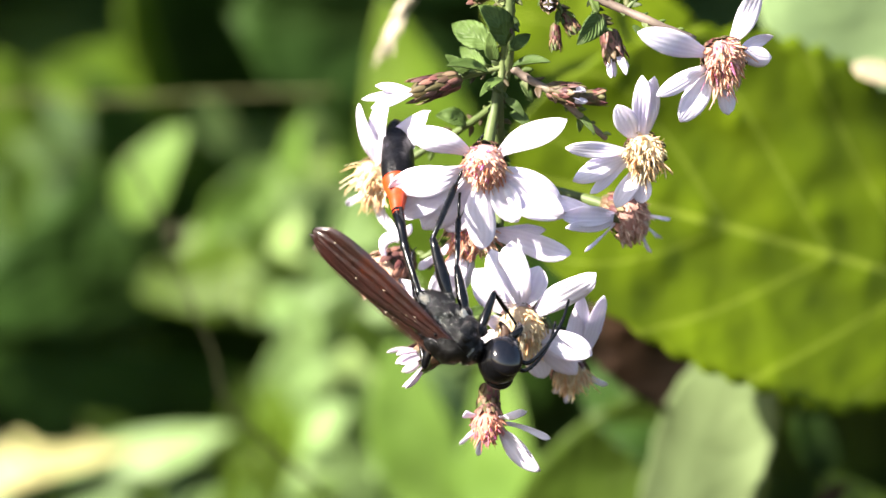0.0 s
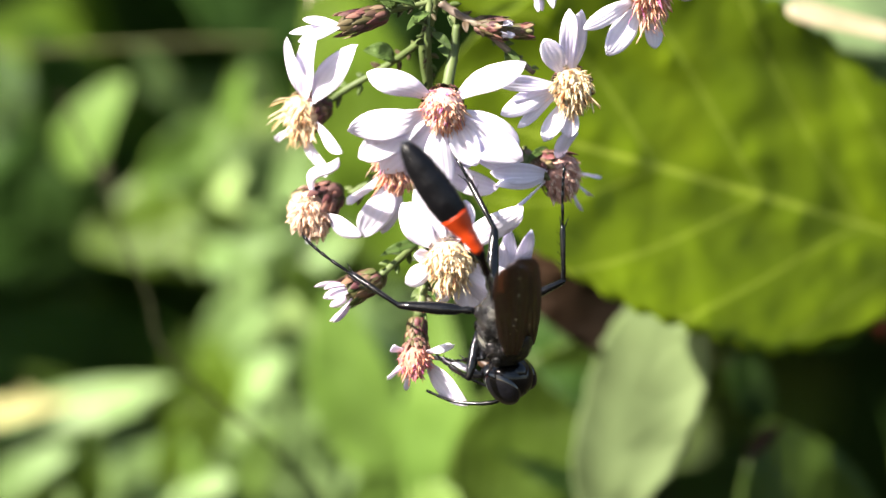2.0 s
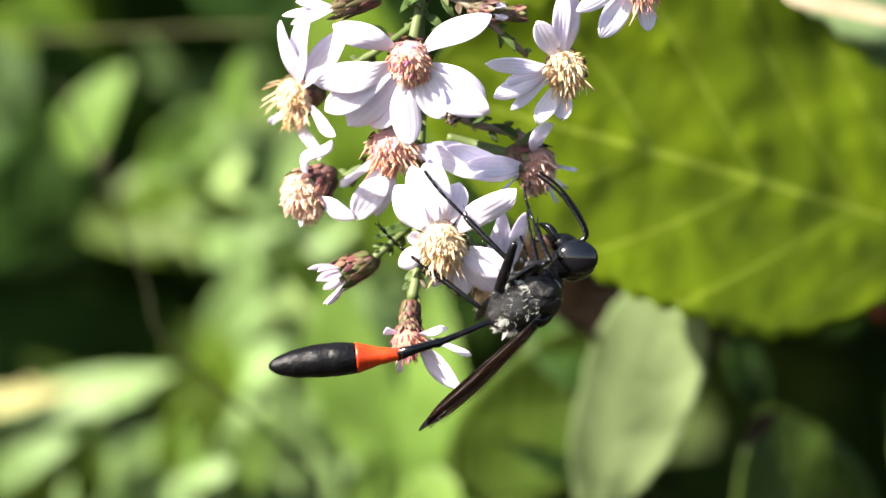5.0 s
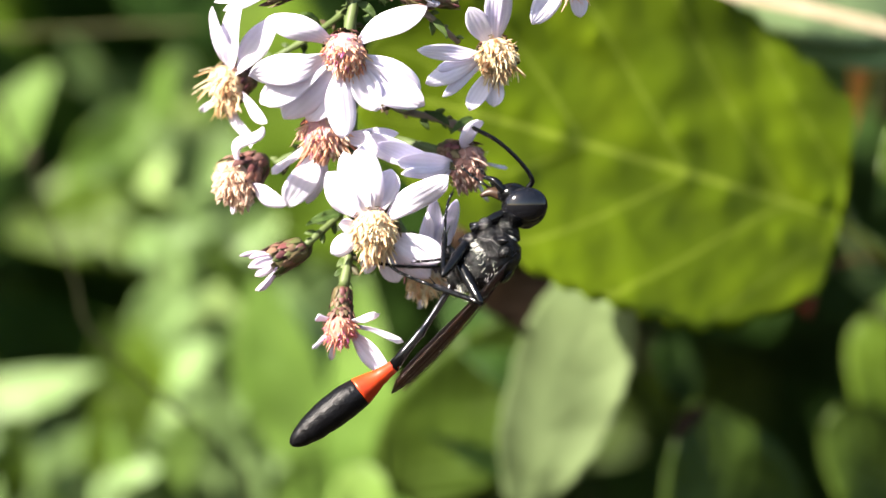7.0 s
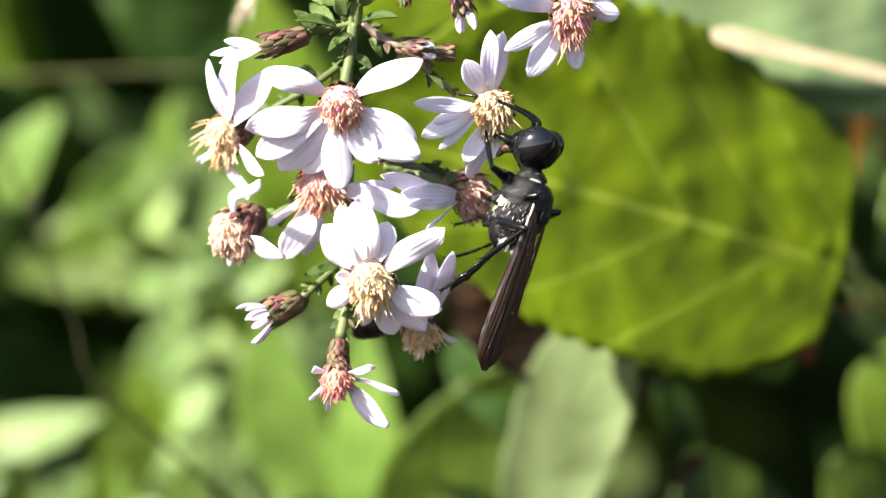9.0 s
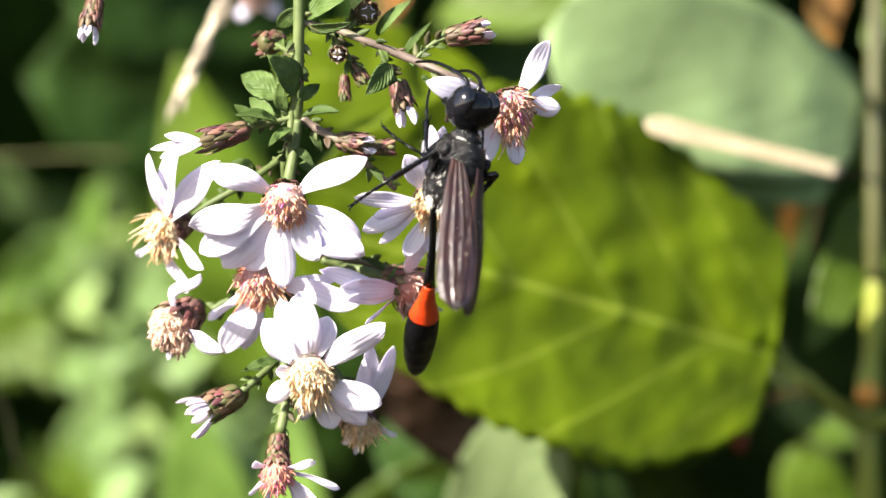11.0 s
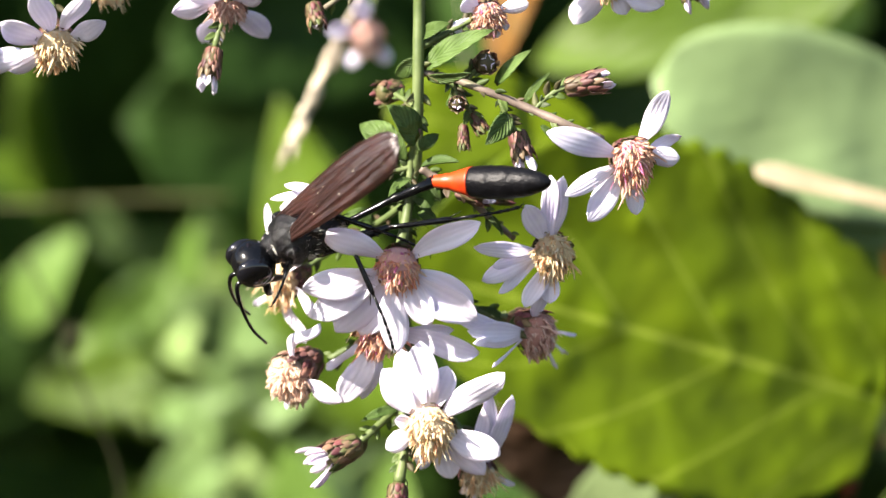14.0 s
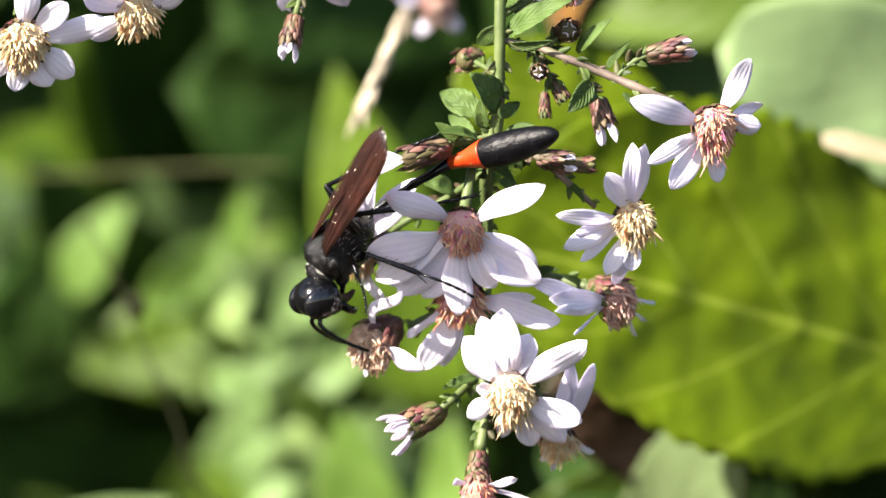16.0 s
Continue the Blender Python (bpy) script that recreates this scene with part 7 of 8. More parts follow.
    walk(LEGS["mid", "left"][1], [
        (0.00, pose(-0.002493, 0.000658, -0.004166, -5.4, 54.5, 176.5)),
        (0.30, pose(-0.002285, 0.002485, -0.003571, 168.8, 60.6, -8.5)),
        (0.50, pose(0.001357, 0.002257, -0.004770, -148.8, 47.9, 42.4)),
        (0.65, pose(-0.000257, 0.002924, -0.003186, -108.8, 36.4, 99.1)),
        (0.80, pose(-0.001870, 0.003591, -0.001601, -95.2, 7.5, 133.5)),
        (1.00, pose(-0.001414, 0.005500, 0.000424, -97.8, -5.0, 88.5)),
        (1.50, pose(0.000655, 0.004343, 0.002450, -94.7, 19.5, 97.9)),
        (2.00, pose(-0.001015, 0.005418, 0.000847, -79.9, 28.6, 139.0)),
        (2.50, pose(-0.001001, 0.005691, 0.000244, -77.5, 29.9, 143.4)),
        (3.00, pose(-0.000214, 0.005519, 0.000920, -86.1, 24.0, 131.7)),
        (3.30, pose(0.001621, 0.003945, -0.001153, -120.9, 45.1, 64.9)),
        (3.50, pose(0.003112, 0.002865, -0.001984, -136.8, 16.5, 35.3)),
        (3.80, pose(0.002977, 0.002194, -0.003553, -144.1, 38.8, 19.8)),
        (4.00, pose(0.002775, 0.002833, -0.003118, -149.7, 39.3, 10.9)),
        (4.20, pose(0.002583, 0.003192, -0.000575, -156.6, 50.8, 1.2)),
        (6.30, pose(0.000919, 0.004095, -0.002517, 152.1, 27.4, -72.2)),
        (6.50, pose(0.000195, 0.004049, -0.002898, 154.4, 24.0, -66.8)),
        (7.00, pose(-0.002894, 0.002495, -0.001420, 162.8, 29.1, -48.2)),
        (7.50, pose(-0.000354, 0.002252, 0.001543, 143.5, 47.1, -78.7)),
        (8.00, pose(0.000401, 0.001624, 0.001847, 87.7, 68.4, -141.8)),
        (8.50, pose(0.000783, 0.002335, 0.001508, 95.7, 54.9, -132.8)),
        (9.00, pose(0.001328, 0.001833, 0.001607, 81.0, 53.0, -150.9)),
        (9.50, pose(-0.001834, 0.001806, 0.001104, 112.3, 62.0, -114.4)),
        (10.00, pose(-0.003184, 0.001046, -0.000394, 76.8, 68.8, -153.0)),
        (10.20, pose(-0.003342, 0.001427, -0.001470, 83.2, 77.0, -146.4)),
        (10.70, pose(-0.000159, -0.000146, 0.001916, -49.0, 57.6, 78.7)),
        (11.20, pose(-0.000123, 0.000421, 0.001986, -49.5, 61.0, 78.1)),
        (11.70, pose(-0.000289, 0.000276, 0.001957, -53.0, 58.7, 74.1)),
        (12.30, pose(-0.001079, 0.001319, -0.005050, 10.4, 77.7, 140.6)),
        (12.50, pose(-0.002329, 0.001579, -0.004135, 24.1, 53.7, 155.3)),
        (13.00, pose(-0.002913, 0.002420, -0.001199, -65.8, 61.2, 55.7)),
        (13.50, pose(-0.002867, 0.002486, -0.001160, -58.6, 60.1, 64.0)),
        (14.00, pose(-0.002818, 0.002102, -0.000306, -36.1, 38.8, 92.8)),
        (14.50, pose(-0.002096, 0.003279, -0.000796, -41.6, 20.2, 81.9)),
        (15.00, pose(-0.002644, 0.002215, -0.000079, -39.3, 19.5, 88.7)),
        (15.50, pose(-0.001022, 0.003967, -0.002354, -46.1, 32.5, 73.2)),
        (16.00, pose(-0.000671, 0.003616, 0.000179, -21.0, 45.0, 112.3)),
    ])
    walk(LEGS["mid", "right"][0], [
        (0.00, pose(0.000241, -0.000562, -0.001686, -20.3, -65.5, 111.1)),
        (0.30, pose(0.000241, -0.000562, -0.001686, -63.0, -80.7, 155.2)),
        (0.50, pose(0.000241, -0.000562, -0.001686, -42.9, -78.5, 134.8)),
        (0.65, pose(0.000241, -0.000562, -0.001686, 155.8, -33.6, -62.0)),
        (0.80, pose(0.000241, -0.000562, -0.001686, 155.8, 33.8, -58.1)),
        (1.00, pose(0.000398, -0.001672, -0.002128, 154.5, 7.5, -82.9)),
        (1.50, pose(0.000636, -0.001744, -0.001962, 155.5, 5.7, -84.0)),
        (2.00, pose(0.000378, -0.000731, -0.001617, 143.3, -24.4, -64.2)),
        (2.50, pose(0.001098, -0.001287, -0.001048, 132.2, -38.2, -53.7)),
        (3.00, pose(0.000535, -0.001051, -0.001553, 148.4, -20.5, -71.5)),
        (3.30, pose(0.000241, -0.000562, -0.001686, -179.6, -52.3, -106.2)),
        (3.50, pose(0.000241, -0.000562, -0.001686, -177.7, 19.6, -111.5)),
        (3.65, pose(0.000241, -0.000562, -0.001686, -174.8, -36.9, -128.6)),
        (3.80, pose(0.000241, -0.000562, -0.001686, -78.3, -73.4, 126.7)),
        (4.00, pose(0.000241, -0.000562, -0.001686, -70.6, -66.9, 118.6)),
        (4.20, pose(0.000241, -0.000562, -0.001686, -69.8, -65.3, 117.7)),
        (6.30, pose(0.000241, -0.000562, -0.001686, -107.1, -81.3, 156.1)),
        (6.50, pose(0.000241, -0.000562, -0.001686, -135.2, -83.2, -175.5)),
        (7.00, pose(0.000241, -0.000562, -0.001686, -12.6, -33.7, 58.9)),
        (7.50, pose(0.000241, -0.000562, -0.001686, -54.8, -72.0, 108.0)),
        (8.00, pose(0.000241, -0.000562, -0.001686, -53.7, -75.6, 106.9)),
        (8.50, pose(0.000241, -0.000562, -0.001686, -52.3, -66.2, 105.4)),
        (9.00, pose(0.000241, -0.000562, -0.001686, -64.2, -68.3, 118.3)),
        (9.25, pose(0.000241, -0.000562, -0.001686, 103.4, -72.0, -50.0)),
        (9.50, pose(0.000241, -0.000562, -0.001686, 107.7, -32.6, -55.1)),
        (10.00, pose(0.000241, -0.000562, -0.001686, 140.8, -68.2, -95.4)),
        (10.20, pose(0.000241, -0.000562, -0.001686, -115.5, -80.2, 159.1)),
        (10.70, pose(0.000241, -0.000562, -0.001686, -87.1, -76.7, 130.0)),
        (11.20, pose(0.000241, -0.000562, -0.001686, -89.8, -71.1, 132.9)),
        (11.70, pose(0.000241, -0.000562, -0.001686, -135.0, -81.8, 179.1)),
        (12.30, pose(0.000241, -0.000562, -0.001686, -149.1, -81.3, -166.7)),
        (12.50, pose(0.000241, -0.000562, -0.001686, -67.5, -76.3, 110.6)),
        (13.00, pose(0.000241, -0.000562, -0.001686, -133.3, -38.7, -177.4)),
        (13.50, pose(0.000241, -0.000562, -0.001686, -79.2, -56.4, 113.9)),
        (14.00, pose(0.000241, -0.000562, -0.001686, -128.3, -55.6, 171.6)),
        (14.50, pose(0.000241, -0.000562, -0.001686, -94.1, -72.0, 134.1)),
        (15.00, pose(0.000241, -0.000562, -0.001686, -99.6, -75.1, 139.8)),
        (15.50, pose(0.000241, -0.000562, -0.001686, -85.2, -77.1, 125.0)),
        (16.00, pose(0.000241, -0.000562, -0.001686, -108.3, -77.4, 148.7)),
    ])
    walk(LEGS["mid", "right"][1], [
        (0.00, pose(-0.000312, 0.000868, 0.001673, 13.4, 51.4, -77.0)),
        (0.30, pose(-0.000298, -0.000313, 0.001959, 15.3, 57.1, -74.6)),
        (0.50, pose(-0.000278, -0.000039, 0.001933, 15.4, 58.9, -74.5)),
        (0.80, pose(0.001864, -0.003165, -0.003740, -6.3, 64.6, -99.0)),
        (1.00, pose(0.000849, -0.005305, -0.002610, -137.3, 78.2, 126.2)),
        (1.50, pose(0.001020, -0.005398, -0.002327, 130.1, 52.7, 35.3)),
        (2.00, pose(0.001840, -0.003760, -0.000093, 122.7, 52.3, 28.8)),
        (2.50, pose(0.002818, -0.003627, 0.001233, 123.2, 70.6, 23.5)),
        (3.00, pose(0.001632, -0.004331, -0.000261, 131.3, 64.1, 33.5)),
        (3.30, pose(-0.000390, -0.002729, 0.001236, 58.2, 61.4, -44.2)),
        (3.50, pose(-0.001036, -0.003797, -0.002927, 39.2, 55.2, -66.4)),
        (3.80, pose(-0.000389, 0.000285, 0.001853, 33.2, 54.5, -73.7)),
        (4.00, pose(-0.000451, 0.000709, 0.001712, 33.2, 51.3, -73.7)),
        (4.20, pose(-0.000476, 0.000806, 0.001668, 33.9, 51.7, -72.8)),
        (6.30, pose(-0.000268, -0.000336, 0.001965, 32.0, 57.7, -75.1)),
        (6.50, pose(-0.000194, -0.000596, 0.001981, 31.5, 60.8, -75.7)),
        (7.00, pose(0.001830, 0.002069, 0.000361, -14.7, 27.1, -136.6)),
        (7.50, pose(-0.000112, 0.000524, 0.001826, 24.5, 54.6, -81.0)),
        (8.00, pose(-0.000025, 0.000316, 0.001891, 22.4, 53.0, -83.5)),
        (8.50, pose(-0.000154, 0.000876, 0.001692, 24.6, 51.2, -80.8)),
        (9.00, pose(-0.000408, 0.000642, 0.001744, 30.0, 53.0, -73.9)),
        (9.50, pose(0.002019, -0.003113, 0.000306, 59.2, 5.0, -21.7)),
        (10.00, pose(0.000111, -0.001926, 0.001743, 59.2, 9.1, -21.4)),
        (10.20, pose(-0.000344, -0.000338, 0.001953, 26.6, 59.4, -71.8)),
        (10.70, pose(-0.000303, 0.000086, 0.001909, 23.0, 54.2, -76.1)),
        (11.20, pose(-0.000572, 0.000312, 0.001808, 28.2, 53.0, -69.6)),
        (11.70, pose(-0.000285, -0.000554, 0.001969, 25.2, 59.7, -73.3)),
        (12.30, pose(-0.000306, -0.000692, 0.001964, 27.1, 61.8, -71.1)),
        (12.50, pose(-0.000067, 0.000255, 0.001902, 17.6, 54.3, -82.2)),
        (13.00, pose(-0.002640, -0.000694, 0.000621, -114.5, 44.0, 135.0)),
        (13.50, pose(-0.000585, 0.001307, 0.001390, -90.7, 32.6, 172.4)),
        (14.00, pose(-0.001825, -0.000257, 0.001359, -103.7, 23.5, 145.2)),
        (14.25, pose(-0.001189, -0.000000, 0.001593, -77.4, 66.1, 179.6)),
        (14.50, pose(-0.000552, 0.000256, 0.001827, 27.8, 56.0, -68.2)),
        (15.00, pose(-0.000487, 0.000052, 0.001882, 25.2, 53.9, -71.3)),
        (15.50, pose(-0.000234, 0.000116, 0.001913, 20.8, 57.3, -76.6)),
        (16.00, pose(-0.000450, -0.000142, 0.001917, 27.7, 59.5, -68.6)),
    ])
    walk(LEGS["hind", "left"][0], [
        (0.00, pose(-0.001365, 0.000562, -0.001686, -12.6, 33.4, 171.9)),
        (0.30, pose(-0.001365, 0.000562, -0.001686, -11.9, 15.1, 173.6)),
        (0.50, pose(-0.001365, 0.000562, -0.001686, -5.3, 14.0, -160.5)),
        (0.65, pose(-0.001365, 0.000562, -0.001686, -6.9, -8.5, 167.3)),
        (0.80, pose(-0.001365, 0.000562, -0.001686, 4.8, -28.0, 131.4)),
        (1.00, pose(-0.002839, 0.001704, -0.001202, -1.1, -27.7, 147.1)),
        (1.50, pose(-0.001365, 0.000562, -0.001686, 4.9, 28.1, 110.6)),
        (2.00, pose(-0.001866, 0.001049, -0.002016, 11.6, 32.2, 121.8)),
        (2.50, pose(-0.001566, 0.000721, -0.001830, 16.3, 38.1, 128.5)),
        (3.00, pose(-0.001365, 0.000562, -0.001686, 11.2, 40.3, 121.3)),
        (3.30, pose(-0.001365, 0.000562, -0.001686, -26.0, 59.6, 74.5)),
        (3.50, pose(-0.001365, 0.000562, -0.001686, -56.7, 32.8, 33.8)),
        (3.80, pose(-0.001365, 0.000562, -0.001686, -83.8, 52.2, -5.0)),
        (4.00, pose(-0.001365, 0.000562, -0.001686, -82.7, 56.8, -3.6)),
        (4.20, pose(-0.001365, 0.000562, -0.001686, -69.1, 55.5, 12.8)),
        (5.25, pose(-0.001365, 0.000562, -0.001686, -41.4, 2.7, 61.6)),
        (6.30, pose(-0.001365, 0.000562, -0.001686, -62.5, -51.7, 105.2)),
        (6.50, pose(-0.001365, 0.000562, -0.001686, -65.7, -51.6, 109.3)),
        (7.00, pose(-0.001365, 0.000562, -0.001686, -72.1, -52.4, 117.4)),
        (7.50, pose(-0.001365, 0.000562, -0.001686, -56.4, -51.3, 97.5)),
        (8.00, pose(-0.001365, 0.000562, -0.001686, -85.8, -51.4, 134.6)),
        (8.50, pose(-0.001365, 0.000562, -0.001686, -25.2, -28.3, 51.1)),
        (9.00, pose(-0.001365, 0.000562, -0.001686, -49.3, -59.7, 84.1)),
        (9.50, pose(-0.001365, 0.000562, -0.001686, -106.1, -12.3, 164.4)),
        (10.00, pose(-0.001365, 0.000562, -0.001686, -111.7, -27.8, -179.5)),
        (10.20, pose(-0.001365, 0.000562, -0.001686, -108.0, -25.3, 172.1)),
        (10.45, pose(-0.001365, 0.000562, -0.001686, -73.9, -59.7, 125.2)),
        (10.70, pose(-0.001365, 0.000562, -0.001686, -1.5, -48.4, 41.3)),
        (11.20, pose(-0.001365, 0.000562, -0.001686, -6.2, -45.1, 47.7)),
        (11.70, pose(-0.001365, 0.000562, -0.001686, 2.5, -50.1, 36.0)),
        (12.30, pose(-0.001365, 0.000562, -0.001686, -50.8, -57.0, 99.8)),
        (12.50, pose(-0.001365, 0.000562, -0.001686, -108.3, -55.7, 166.5)),
        (13.00, pose(-0.001365, 0.000562, -0.001686, -133.9, -53.2, -162.2)),
        (13.50, pose(-0.001365, 0.000562, -0.001686, -111.6, -75.7, 173.6)),
        (14.00, pose(-0.001365, 0.000562, -0.001686, -108.1, -7.4, 169.2)),
        (14.50, pose(-0.001365, 0.000562, -0.001686, -105.8, -77.1, 166.4)),
        (15.00, pose(-0.001365, 0.000562, -0.001686, 125.2, -77.5, -63.6)),
        (15.50, pose(-0.001365, 0.000562, -0.001686, -28.3, -67.6, 91.1)),
        (16.00, pose(-0.001365, 0.000562, -0.001686, -49.0, -70.7, 113.1)),
    ])
    walk(LEGS["hind", "left"][1], [
        (0.00, pose(-0.005079, 0.001090, -0.004163, -30.8, 69.1, 149.9)),
        (0.30, pose(-0.005677, 0.001042, -0.002859, -16.9, 58.3, 165.3)),
        (0.50, pose(-0.005476, -0.000897, -0.002772, -91.3, 54.1, 80.5)),
        (0.80, pose(-0.003991, 0.003536, 0.000427, -10.8, 42.2, 177.4)),
        (1.00, pose(-0.006180, 0.003867, 0.000889, -27.9, 50.1, 150.0)),
        (1.50, pose(-0.002758, 0.004273, -0.003805, -57.7, 38.1, 102.0)),
        (2.00, pose(-0.003871, 0.004280, -0.004413, -48.3, 64.7, 116.5)),
        (2.50, pose(-0.003767, 0.003489, -0.004606, -34.5, 70.0, 132.8)),
        (3.00, pose(-0.003147, 0.003490, -0.004594, -41.5, 52.5, 123.7)),
        (3.30, pose(-0.000755, 0.002754, -0.005562, -77.1, 71.2, 84.2)),
        (3.50, pose(0.001776, 0.002664, -0.004119, -125.7, 44.5, 29.4)),
        (3.80, pose(0.001382, 0.000323, -0.005236, -164.2, 62.6, -17.2)),
        (4.00, pose(0.001091, 0.000407, -0.005448, -165.2, 67.1, -18.2)),
        (4.20, pose(0.001119, 0.001124, -0.005390, -151.7, 73.3, -3.9)),
        (6.30, pose(-0.002095, 0.003248, 0.001844, 105.9, 46.4, -112.7)),
        (6.50, pose(-0.002289, 0.003195, 0.001838, 108.0, 47.9, -110.0)),
        (7.00, pose(-0.002630, 0.002998, 0.001874, 104.8, 48.1, -114.3)),
        (7.50, pose(-0.001733, 0.003347, 0.001824, 98.7, 39.0, -123.1)),
        (8.00, pose(-0.003333, 0.002557, 0.001829, 78.1, 46.3, -153.1)),
        (8.50, pose(0.001118, 0.003642, 0.000449, 81.3, 20.5, -147.3)),
        (9.00, pose(-0.001132, 0.002820, 0.002194, 77.9, 39.7, -154.1)),
        (9.50, pose(-0.005595, 0.001744, -0.000730, 72.8, 47.3, -161.4)),
        (10.00, pose(-0.005341, 0.000531, 0.000411, 75.2, 22.4, -157.4)),
        (10.20, pose(-0.005390, 0.001121, 0.000235, 75.3, 31.8, -157.0)),
        (10.70, pose(0.000879, 0.002530, 0.001676, 51.1, 48.5, 166.5)),
        (11.20, pose(0.000773, 0.002910, 0.001497, 55.1, 47.9, 171.9)),
        (11.70, pose(0.000968, 0.002255, 0.001764, 51.8, 49.4, 167.4)),
        (12.30, pose(-0.001781, 0.002974, 0.002085, 86.3, 40.5, -145.1)),
        (12.50, pose(-0.003827, 0.001152, 0.002028, 73.3, 27.9, -168.0)),
        (13.00, pose(-0.003931, -0.000260, 0.001912, 61.6, 27.1, 167.0)),
        (13.50, pose(-0.002468, 0.000686, 0.002670, 67.0, 22.7, 179.7)),
        (14.00, pose(-0.005743, 0.001398, -0.001106, 63.5, 4.2, 165.2)),
        (14.50, pose(-0.002340, 0.000798, 0.002696, 60.6, 18.2, 150.3)),
        (15.00, pose(-0.000931, -0.000310, 0.002703, 57.0, 15.2, 137.7)),
        (15.50, pose(-0.001396, 0.002276, 0.002470, 55.3, 37.8, 134.1)),
        (16.00, pose(-0.001949, 0.001931, 0.002556, 61.4, 32.2, 144.6)),
    ])
    walk(LEGS["hind", "right"][0], [
        (0.00, pose(-0.001365, -0.000562, -0.001686, 115.6, -45.4, -48.1)),
        (0.30, pose(-0.001365, -0.000562, -0.001686, -171.1, -64.7, -131.7)),
        (0.50, pose(-0.001365, -0.000562, -0.001686, 100.5, -46.3, -33.0)),
        (0.65, pose(-0.001365, -0.000562, -0.001686, 127.9, -7.3, -87.0)),
        (0.80, pose(-0.001365, -0.000562, -0.001686, 115.3, 36.6, -131.0)),
        (1.00, pose(-0.002909, -0.001632, -0.002112, 103.7, 12.8, -145.3)),
        (1.50, pose(-0.002158, -0.000998, -0.003386, 107.0, 62.0, -151.2)),
        (2.00, pose(-0.001547, -0.001394, -0.002671, 174.1, 58.7, -84.6)),
        (2.50, pose(-0.001378, -0.001772, -0.002455, -179.4, 41.5, -77.1)),
        (3.00, pose(-0.001734, -0.001908, -0.003014, 164.1, 50.8, -94.6)),
        (3.30, pose(-0.001365, -0.000562, -0.001686, 164.8, 67.1, -95.0)),
        (3.50, pose(-0.001365, -0.000562, -0.001686, -130.8, 70.7, -27.0)),
        (3.65, pose(-0.001365, -0.000562, -0.001686, 144.5, 37.1, -121.4)),
        (3.80, pose(-0.001365, -0.000562, -0.001686, 140.4, -16.3, -141.4)),
        (4.00, pose(-0.001365, -0.000562, -0.001686, 142.5, 24.6, -113.9)),
        (4.20, pose(-0.001365, -0.000562, -0.001686, 133.4, 32.4, -132.8)),
        (5.25, pose(-0.001365, -0.000562, -0.001686, 140.7, -14.6, -91.5)),
        (6.30, pose(-0.001365, -0.000562, -0.001686, 102.6, -51.0, -29.1)),
        (6.50, pose(-0.001365, -0.000562, -0.001686, 109.3, -45.4, -38.0)),
        (7.00, pose(-0.001365, -0.000562, -0.001686, 116.0, -45.5, -47.5)),
        (7.50, pose(-0.001365, -0.000562, -0.001686, 106.7, -48.2, -34.7)),
        (8.00, pose(-0.001365, -0.000562, -0.001686, 40.9, -55.8, 44.0)),
        (8.50, pose(-0.001365, -0.000562, -0.001686, 105.7, -47.2, -33.9)),
        (9.00, pose(-0.001365, -0.000562, -0.001686, 112.4, -47.0, -43.1)),
        (9.50, pose(-0.001365, -0.000562, -0.001686, 106.1, -45.8, -34.4)),
        (10.00, pose(-0.001365, -0.000562, -0.001686, -60.5, -60.7, 134.8)),
        (10.20, pose(-0.001365, -0.000562, -0.001686, -74.0, -57.7, 150.5)),
        (10.70, pose(-0.001365, -0.000562, -0.001686, 108.6, -51.3, -31.7)),
        (11.20, pose(-0.001365, -0.000562, -0.001686, 114.6, -50.6, -39.4)),
        (11.70, pose(-0.001365, -0.000562, -0.001686, 120.3, -46.1, -47.1)),
        (12.30, pose(-0.001365, -0.000562, -0.001686, 112.0, -47.9, -35.7)),
        (12.50, pose(-0.001365, -0.000562, -0.001686, 109.5, -46.6, -32.3)),
        (12.75, pose(-0.001365, -0.000562, -0.001686, 21.7, -40.7, 76.3)),
        (13.00, pose(-0.001365, -0.000562, -0.001686, 11.8, 19.0, 119.9)),
        (13.25, pose(-0.001365, -0.000562, -0.001686, 1.6, -1.4, 60.5)),
        (13.50, pose(-0.001365, -0.000562, -0.001686, 14.3, -20.4, 0.2)),
        (14.00, pose(-0.001365, -0.000562, -0.001686, 8.3, -22.2, 16.8)),
        (14.25, pose(-0.001365, -0.000562, -0.001686, 36.1, -41.4, -32.9)),
        (14.50, pose(-0.001365, -0.000562, -0.001686, 72.9, -33.1, -90.4)),
        (15.00, pose(-0.001365, -0.000562, -0.001686, 99.5, -41.3, -132.9)),
        (15.50, pose(-0.001365, -0.000562, -0.001686, 106.9, -41.7, -144.1)),
        (16.00, pose(-0.001365, -0.000562, -0.001686, 94.2, -52.8, -127.0)),
    ])
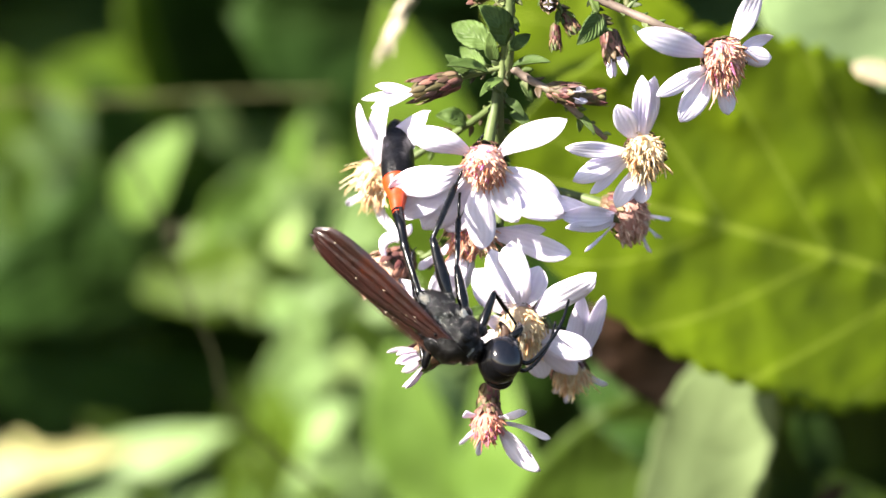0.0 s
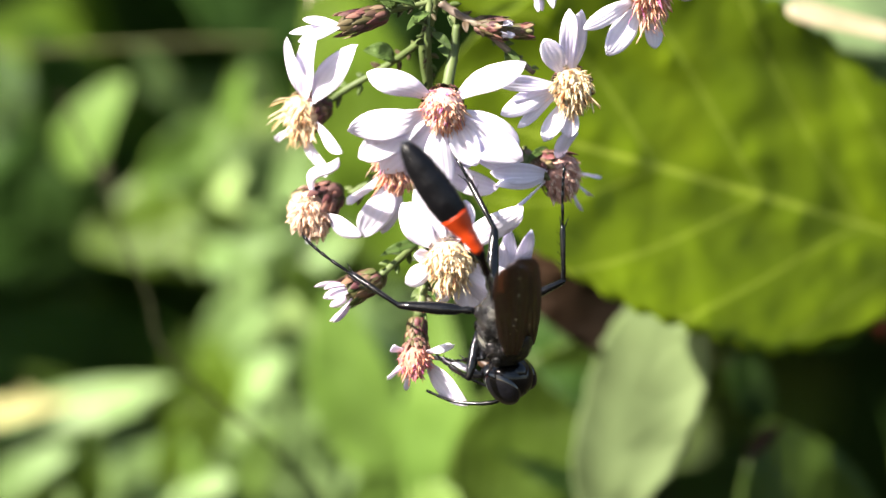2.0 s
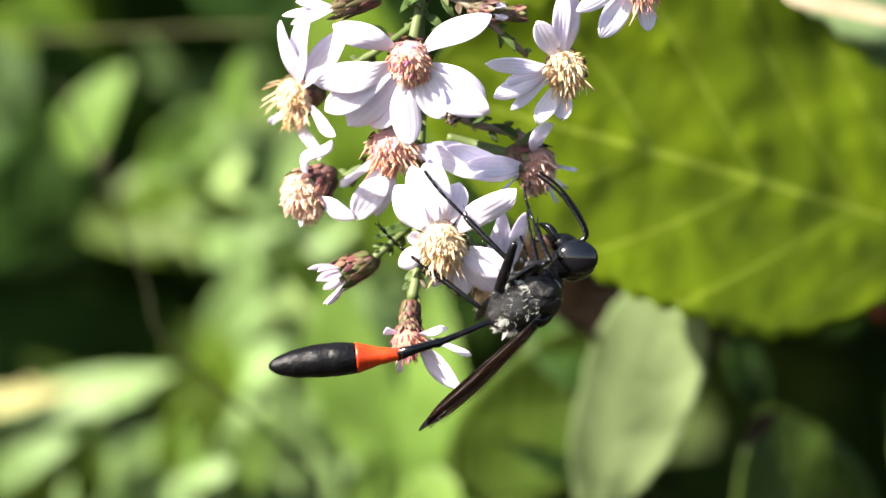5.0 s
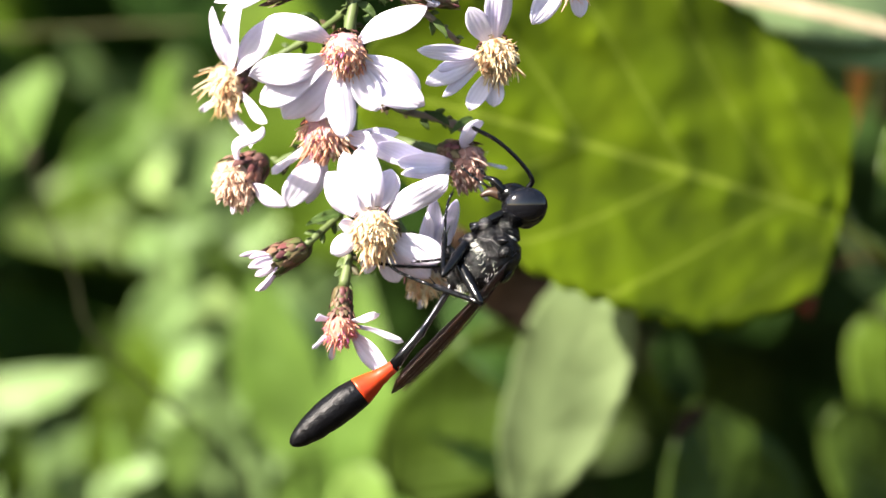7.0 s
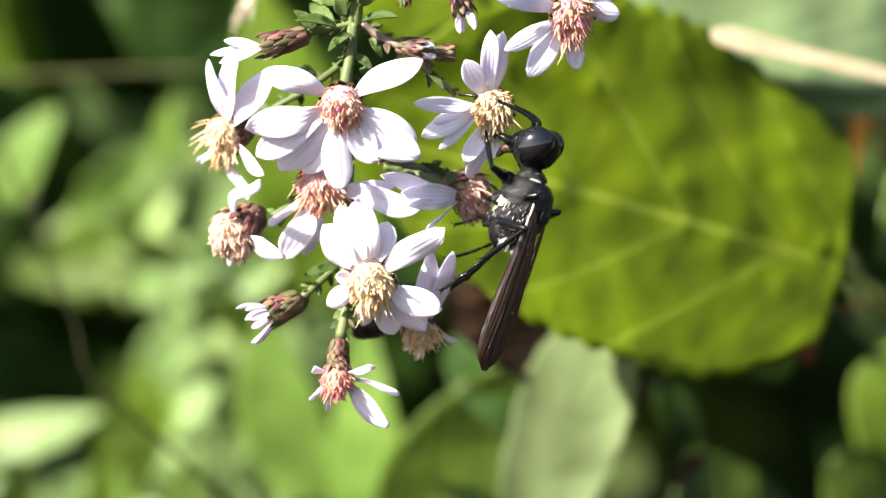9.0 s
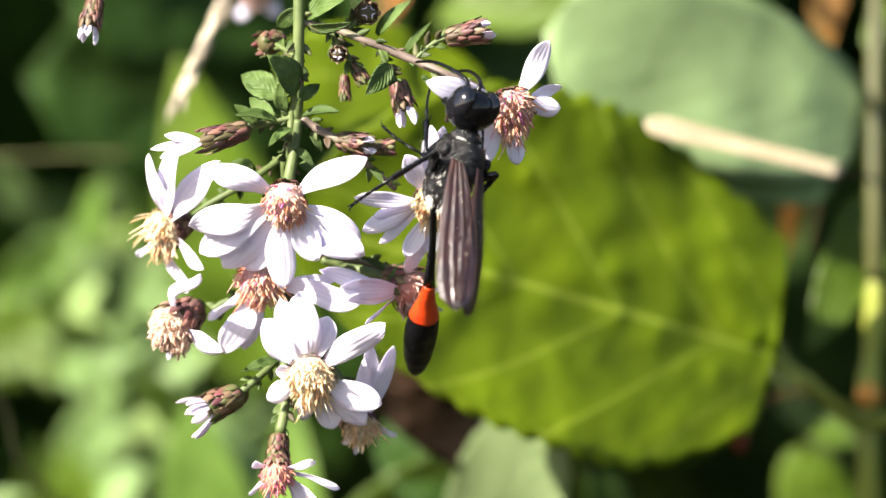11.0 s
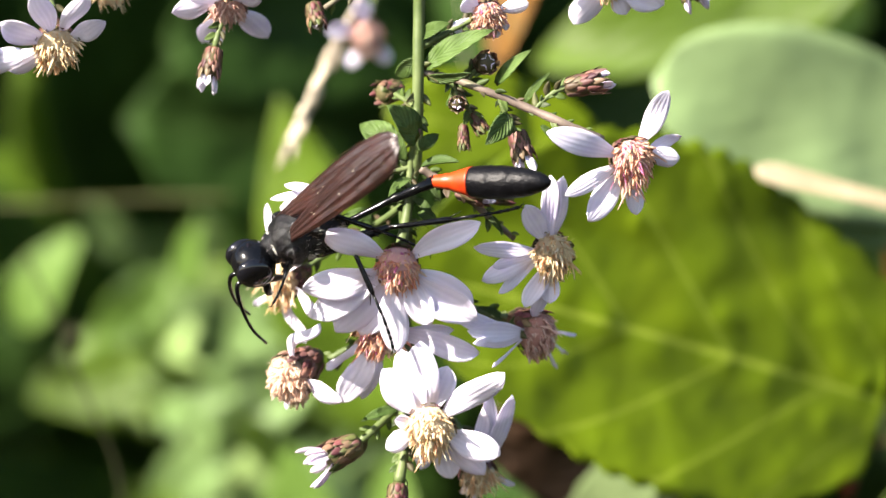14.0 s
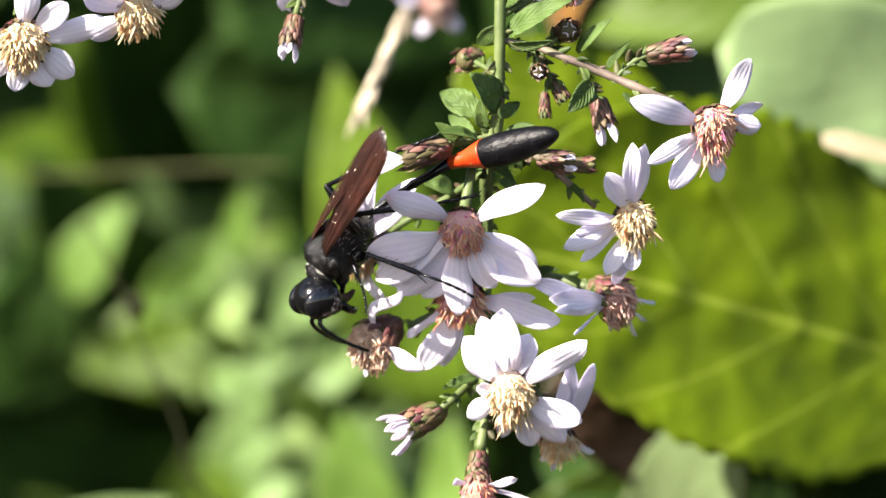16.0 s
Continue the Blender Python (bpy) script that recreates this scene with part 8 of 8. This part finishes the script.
    walk(LEGS["hind", "right"][1], [
        (0.00, pose(0.000743, -0.002909, 0.001517, -71.5, 48.1, -170.0)),
        (0.30, pose(-0.002644, -0.001997, 0.002378, -48.4, 35.0, -135.9)),
        (0.50, pose(0.001238, -0.002254, 0.001565, -67.9, 43.6, -166.2)),
        (0.80, pose(-0.003734, -0.003283, -0.004367, -52.0, 44.4, -143.5)),
        (1.00, pose(-0.006513, -0.004129, -0.003105, -70.2, 5.2, -163.8)),
        (1.50, pose(-0.004010, -0.002017, -0.007354, -128.1, 71.1, 123.6)),
        (2.00, pose(-0.001326, -0.003719, -0.006512, -44.8, 85.6, -152.8)),
        (2.50, pose(-0.000624, -0.005053, -0.005434, -116.0, 88.7, 135.8)),
        (3.00, pose(-0.001963, -0.004740, -0.006497, -98.2, 66.9, 150.6)),
        (3.30, pose(-0.001517, -0.002303, -0.005827, 24.5, 79.0, -83.5)),
        (3.50, pose(-0.000042, -0.001235, -0.005929, 107.3, 64.8, 1.8)),
        (3.80, pose(-0.004737, -0.003251, -0.000421, 70.7, 33.0, -44.0)),
        (4.00, pose(-0.003021, -0.004298, -0.003558, 59.8, 66.0, -57.8)),
        (4.20, pose(-0.003944, -0.003344, -0.004097, 47.2, 77.9, -70.9)),
        (6.30, pose(0.001107, -0.001937, 0.001808, -41.6, 48.2, -164.4)),
        (6.50, pose(0.001122, -0.002507, 0.001514, -46.4, 44.8, -170.9)),
        (7.00, pose(0.000765, -0.002882, 0.001522, -46.4, 48.2, -171.0)),
        (7.50, pose(0.001100, -0.002268, 0.001664, -42.1, 46.0, -165.1)),
        (8.00, pose(0.000452, 0.001190, 0.002034, -42.2, 44.8, -165.2)),
        (8.50, pose(0.001167, -0.002266, 0.001615, -41.6, 44.4, -164.3)),
        (9.00, pose(0.000871, -0.002656, 0.001604, -46.2, 48.4, -170.7)),
        (9.50, pose(0.001221, -0.002333, 0.001537, -45.3, 44.1, -169.5)),
        (10.00, pose(-0.002912, 0.000998, 0.002236, -32.9, 30.9, -149.3)),
        (10.20, pose(-0.003454, 0.000622, 0.002115, -37.1, 45.6, -156.0)),
        (10.70, pose(0.001026, -0.002037, 0.001824, -43.6, 49.2, -164.8)),
        (11.20, pose(0.000839, -0.002374, 0.001788, -44.3, 50.5, -165.8)),
        (11.70, pose(0.000759, -0.002845, 0.001553, -48.2, 48.7, -170.9)),
        (12.30, pose(0.001081, -0.002321, 0.001651, -44.6, 46.2, -166.1)),
        (12.50, pose(0.001247, -0.002216, 0.001578, -44.6, 43.7, -166.0)),
        (12.75, pose(-0.001118, 0.000453, -0.000787, -29.5, -4.5, -126.4)),
        (13.00, pose(-0.003482, 0.003122, -0.003152, -53.6, -50.4, -80.2)),
        (13.25, pose(-0.000317, 0.001289, -0.001635, -9.7, -42.1, -138.4)),
        (13.50, pose(0.002848, -0.000544, -0.000117, 7.4, -14.9, -172.5)),
        (14.00, pose(0.002619, 0.000642, 0.000013, 2.1, -22.3, -155.9)),
        (14.50, pose(-0.001394, -0.004327, 0.000771, 18.9, -14.0, 153.2)),
        (15.00, pose(-0.003666, -0.003036, 0.001279, 21.5, -5.6, 138.1)),
        (15.50, pose(-0.004086, -0.002530, 0.001302, 21.2, 8.6, 126.9)),
        (16.00, pose(-0.003000, -0.002731, 0.001896, 22.3, 1.7, 139.3)),
    ])
    # heads that sway under the wasp's weight or in the breeze
    def sway(key, rows):
        home = heads[key].location.copy()
        walk(heads[key], [(t, Matrix.Translation(home + Vector((u * U, 0, -v * U)))) for t, u, v in rows])

    sway("c", [(0.0, -14, 25), (0.5, 6, 30), (1.0, 23, 34), (1.5, 40, 36), (2.0, 42, 42), (2.5, 42, 48), (3.0, 46, 56), (3.3, 30, 30), (3.5, 4, 3), (4.0, -5, -8), (4.2, -8, -15), (6.3, 0, 0), (9.0, 0, 0), (10.0, 8, 0), (12.3, 2, 20), (13.0, 8, 28), (13.5, 3, 29), (14.0, -6, 30), (14.5, -23, 27), (15.0, -38, 27), (15.5, -45, 25), (16.0, -38, 22)])
    sway("r2", [(0.0, 2, -28), (1.5, 14, 18), (2.5, 0, 8), (3.0, 0, 20), (3.5, -36, 36), (4.2, -30, 30), (6.3, -24, 37), (7.0, -28, 49), (7.5, -42, 52), (8.0, -12, 24), (8.5, -25, 26), (9.0, -11, 11), (9.5, -14, 16), (10.0, -23, 19), (12.3, 0, 0), (16.0, 0, 0)])
    sway("ul", [(0.0, 0, -50), (1.0, 0, -45), (4.0, 0, -20), (12.3, 0, 0), (16.0, 0, 0)])
    sway("ul2", [(0.0, 0, -50), (1.0, 0, -45), (4.0, 0, -20), (12.3, 0, 0), (16.0, 0, 0)])
    sway("ub", [(0.0, 0, -50), (1.0, 0, -45), (4.0, 0, -20), (12.3, 0, 0), (16.0, 0, 0)])
    sway("uc", [(0.0, 0, -50), (1.0, 0, -45), (4.0, 0, -20), (12.3, 0, 0), (16.0, 0, 0)])


motions()
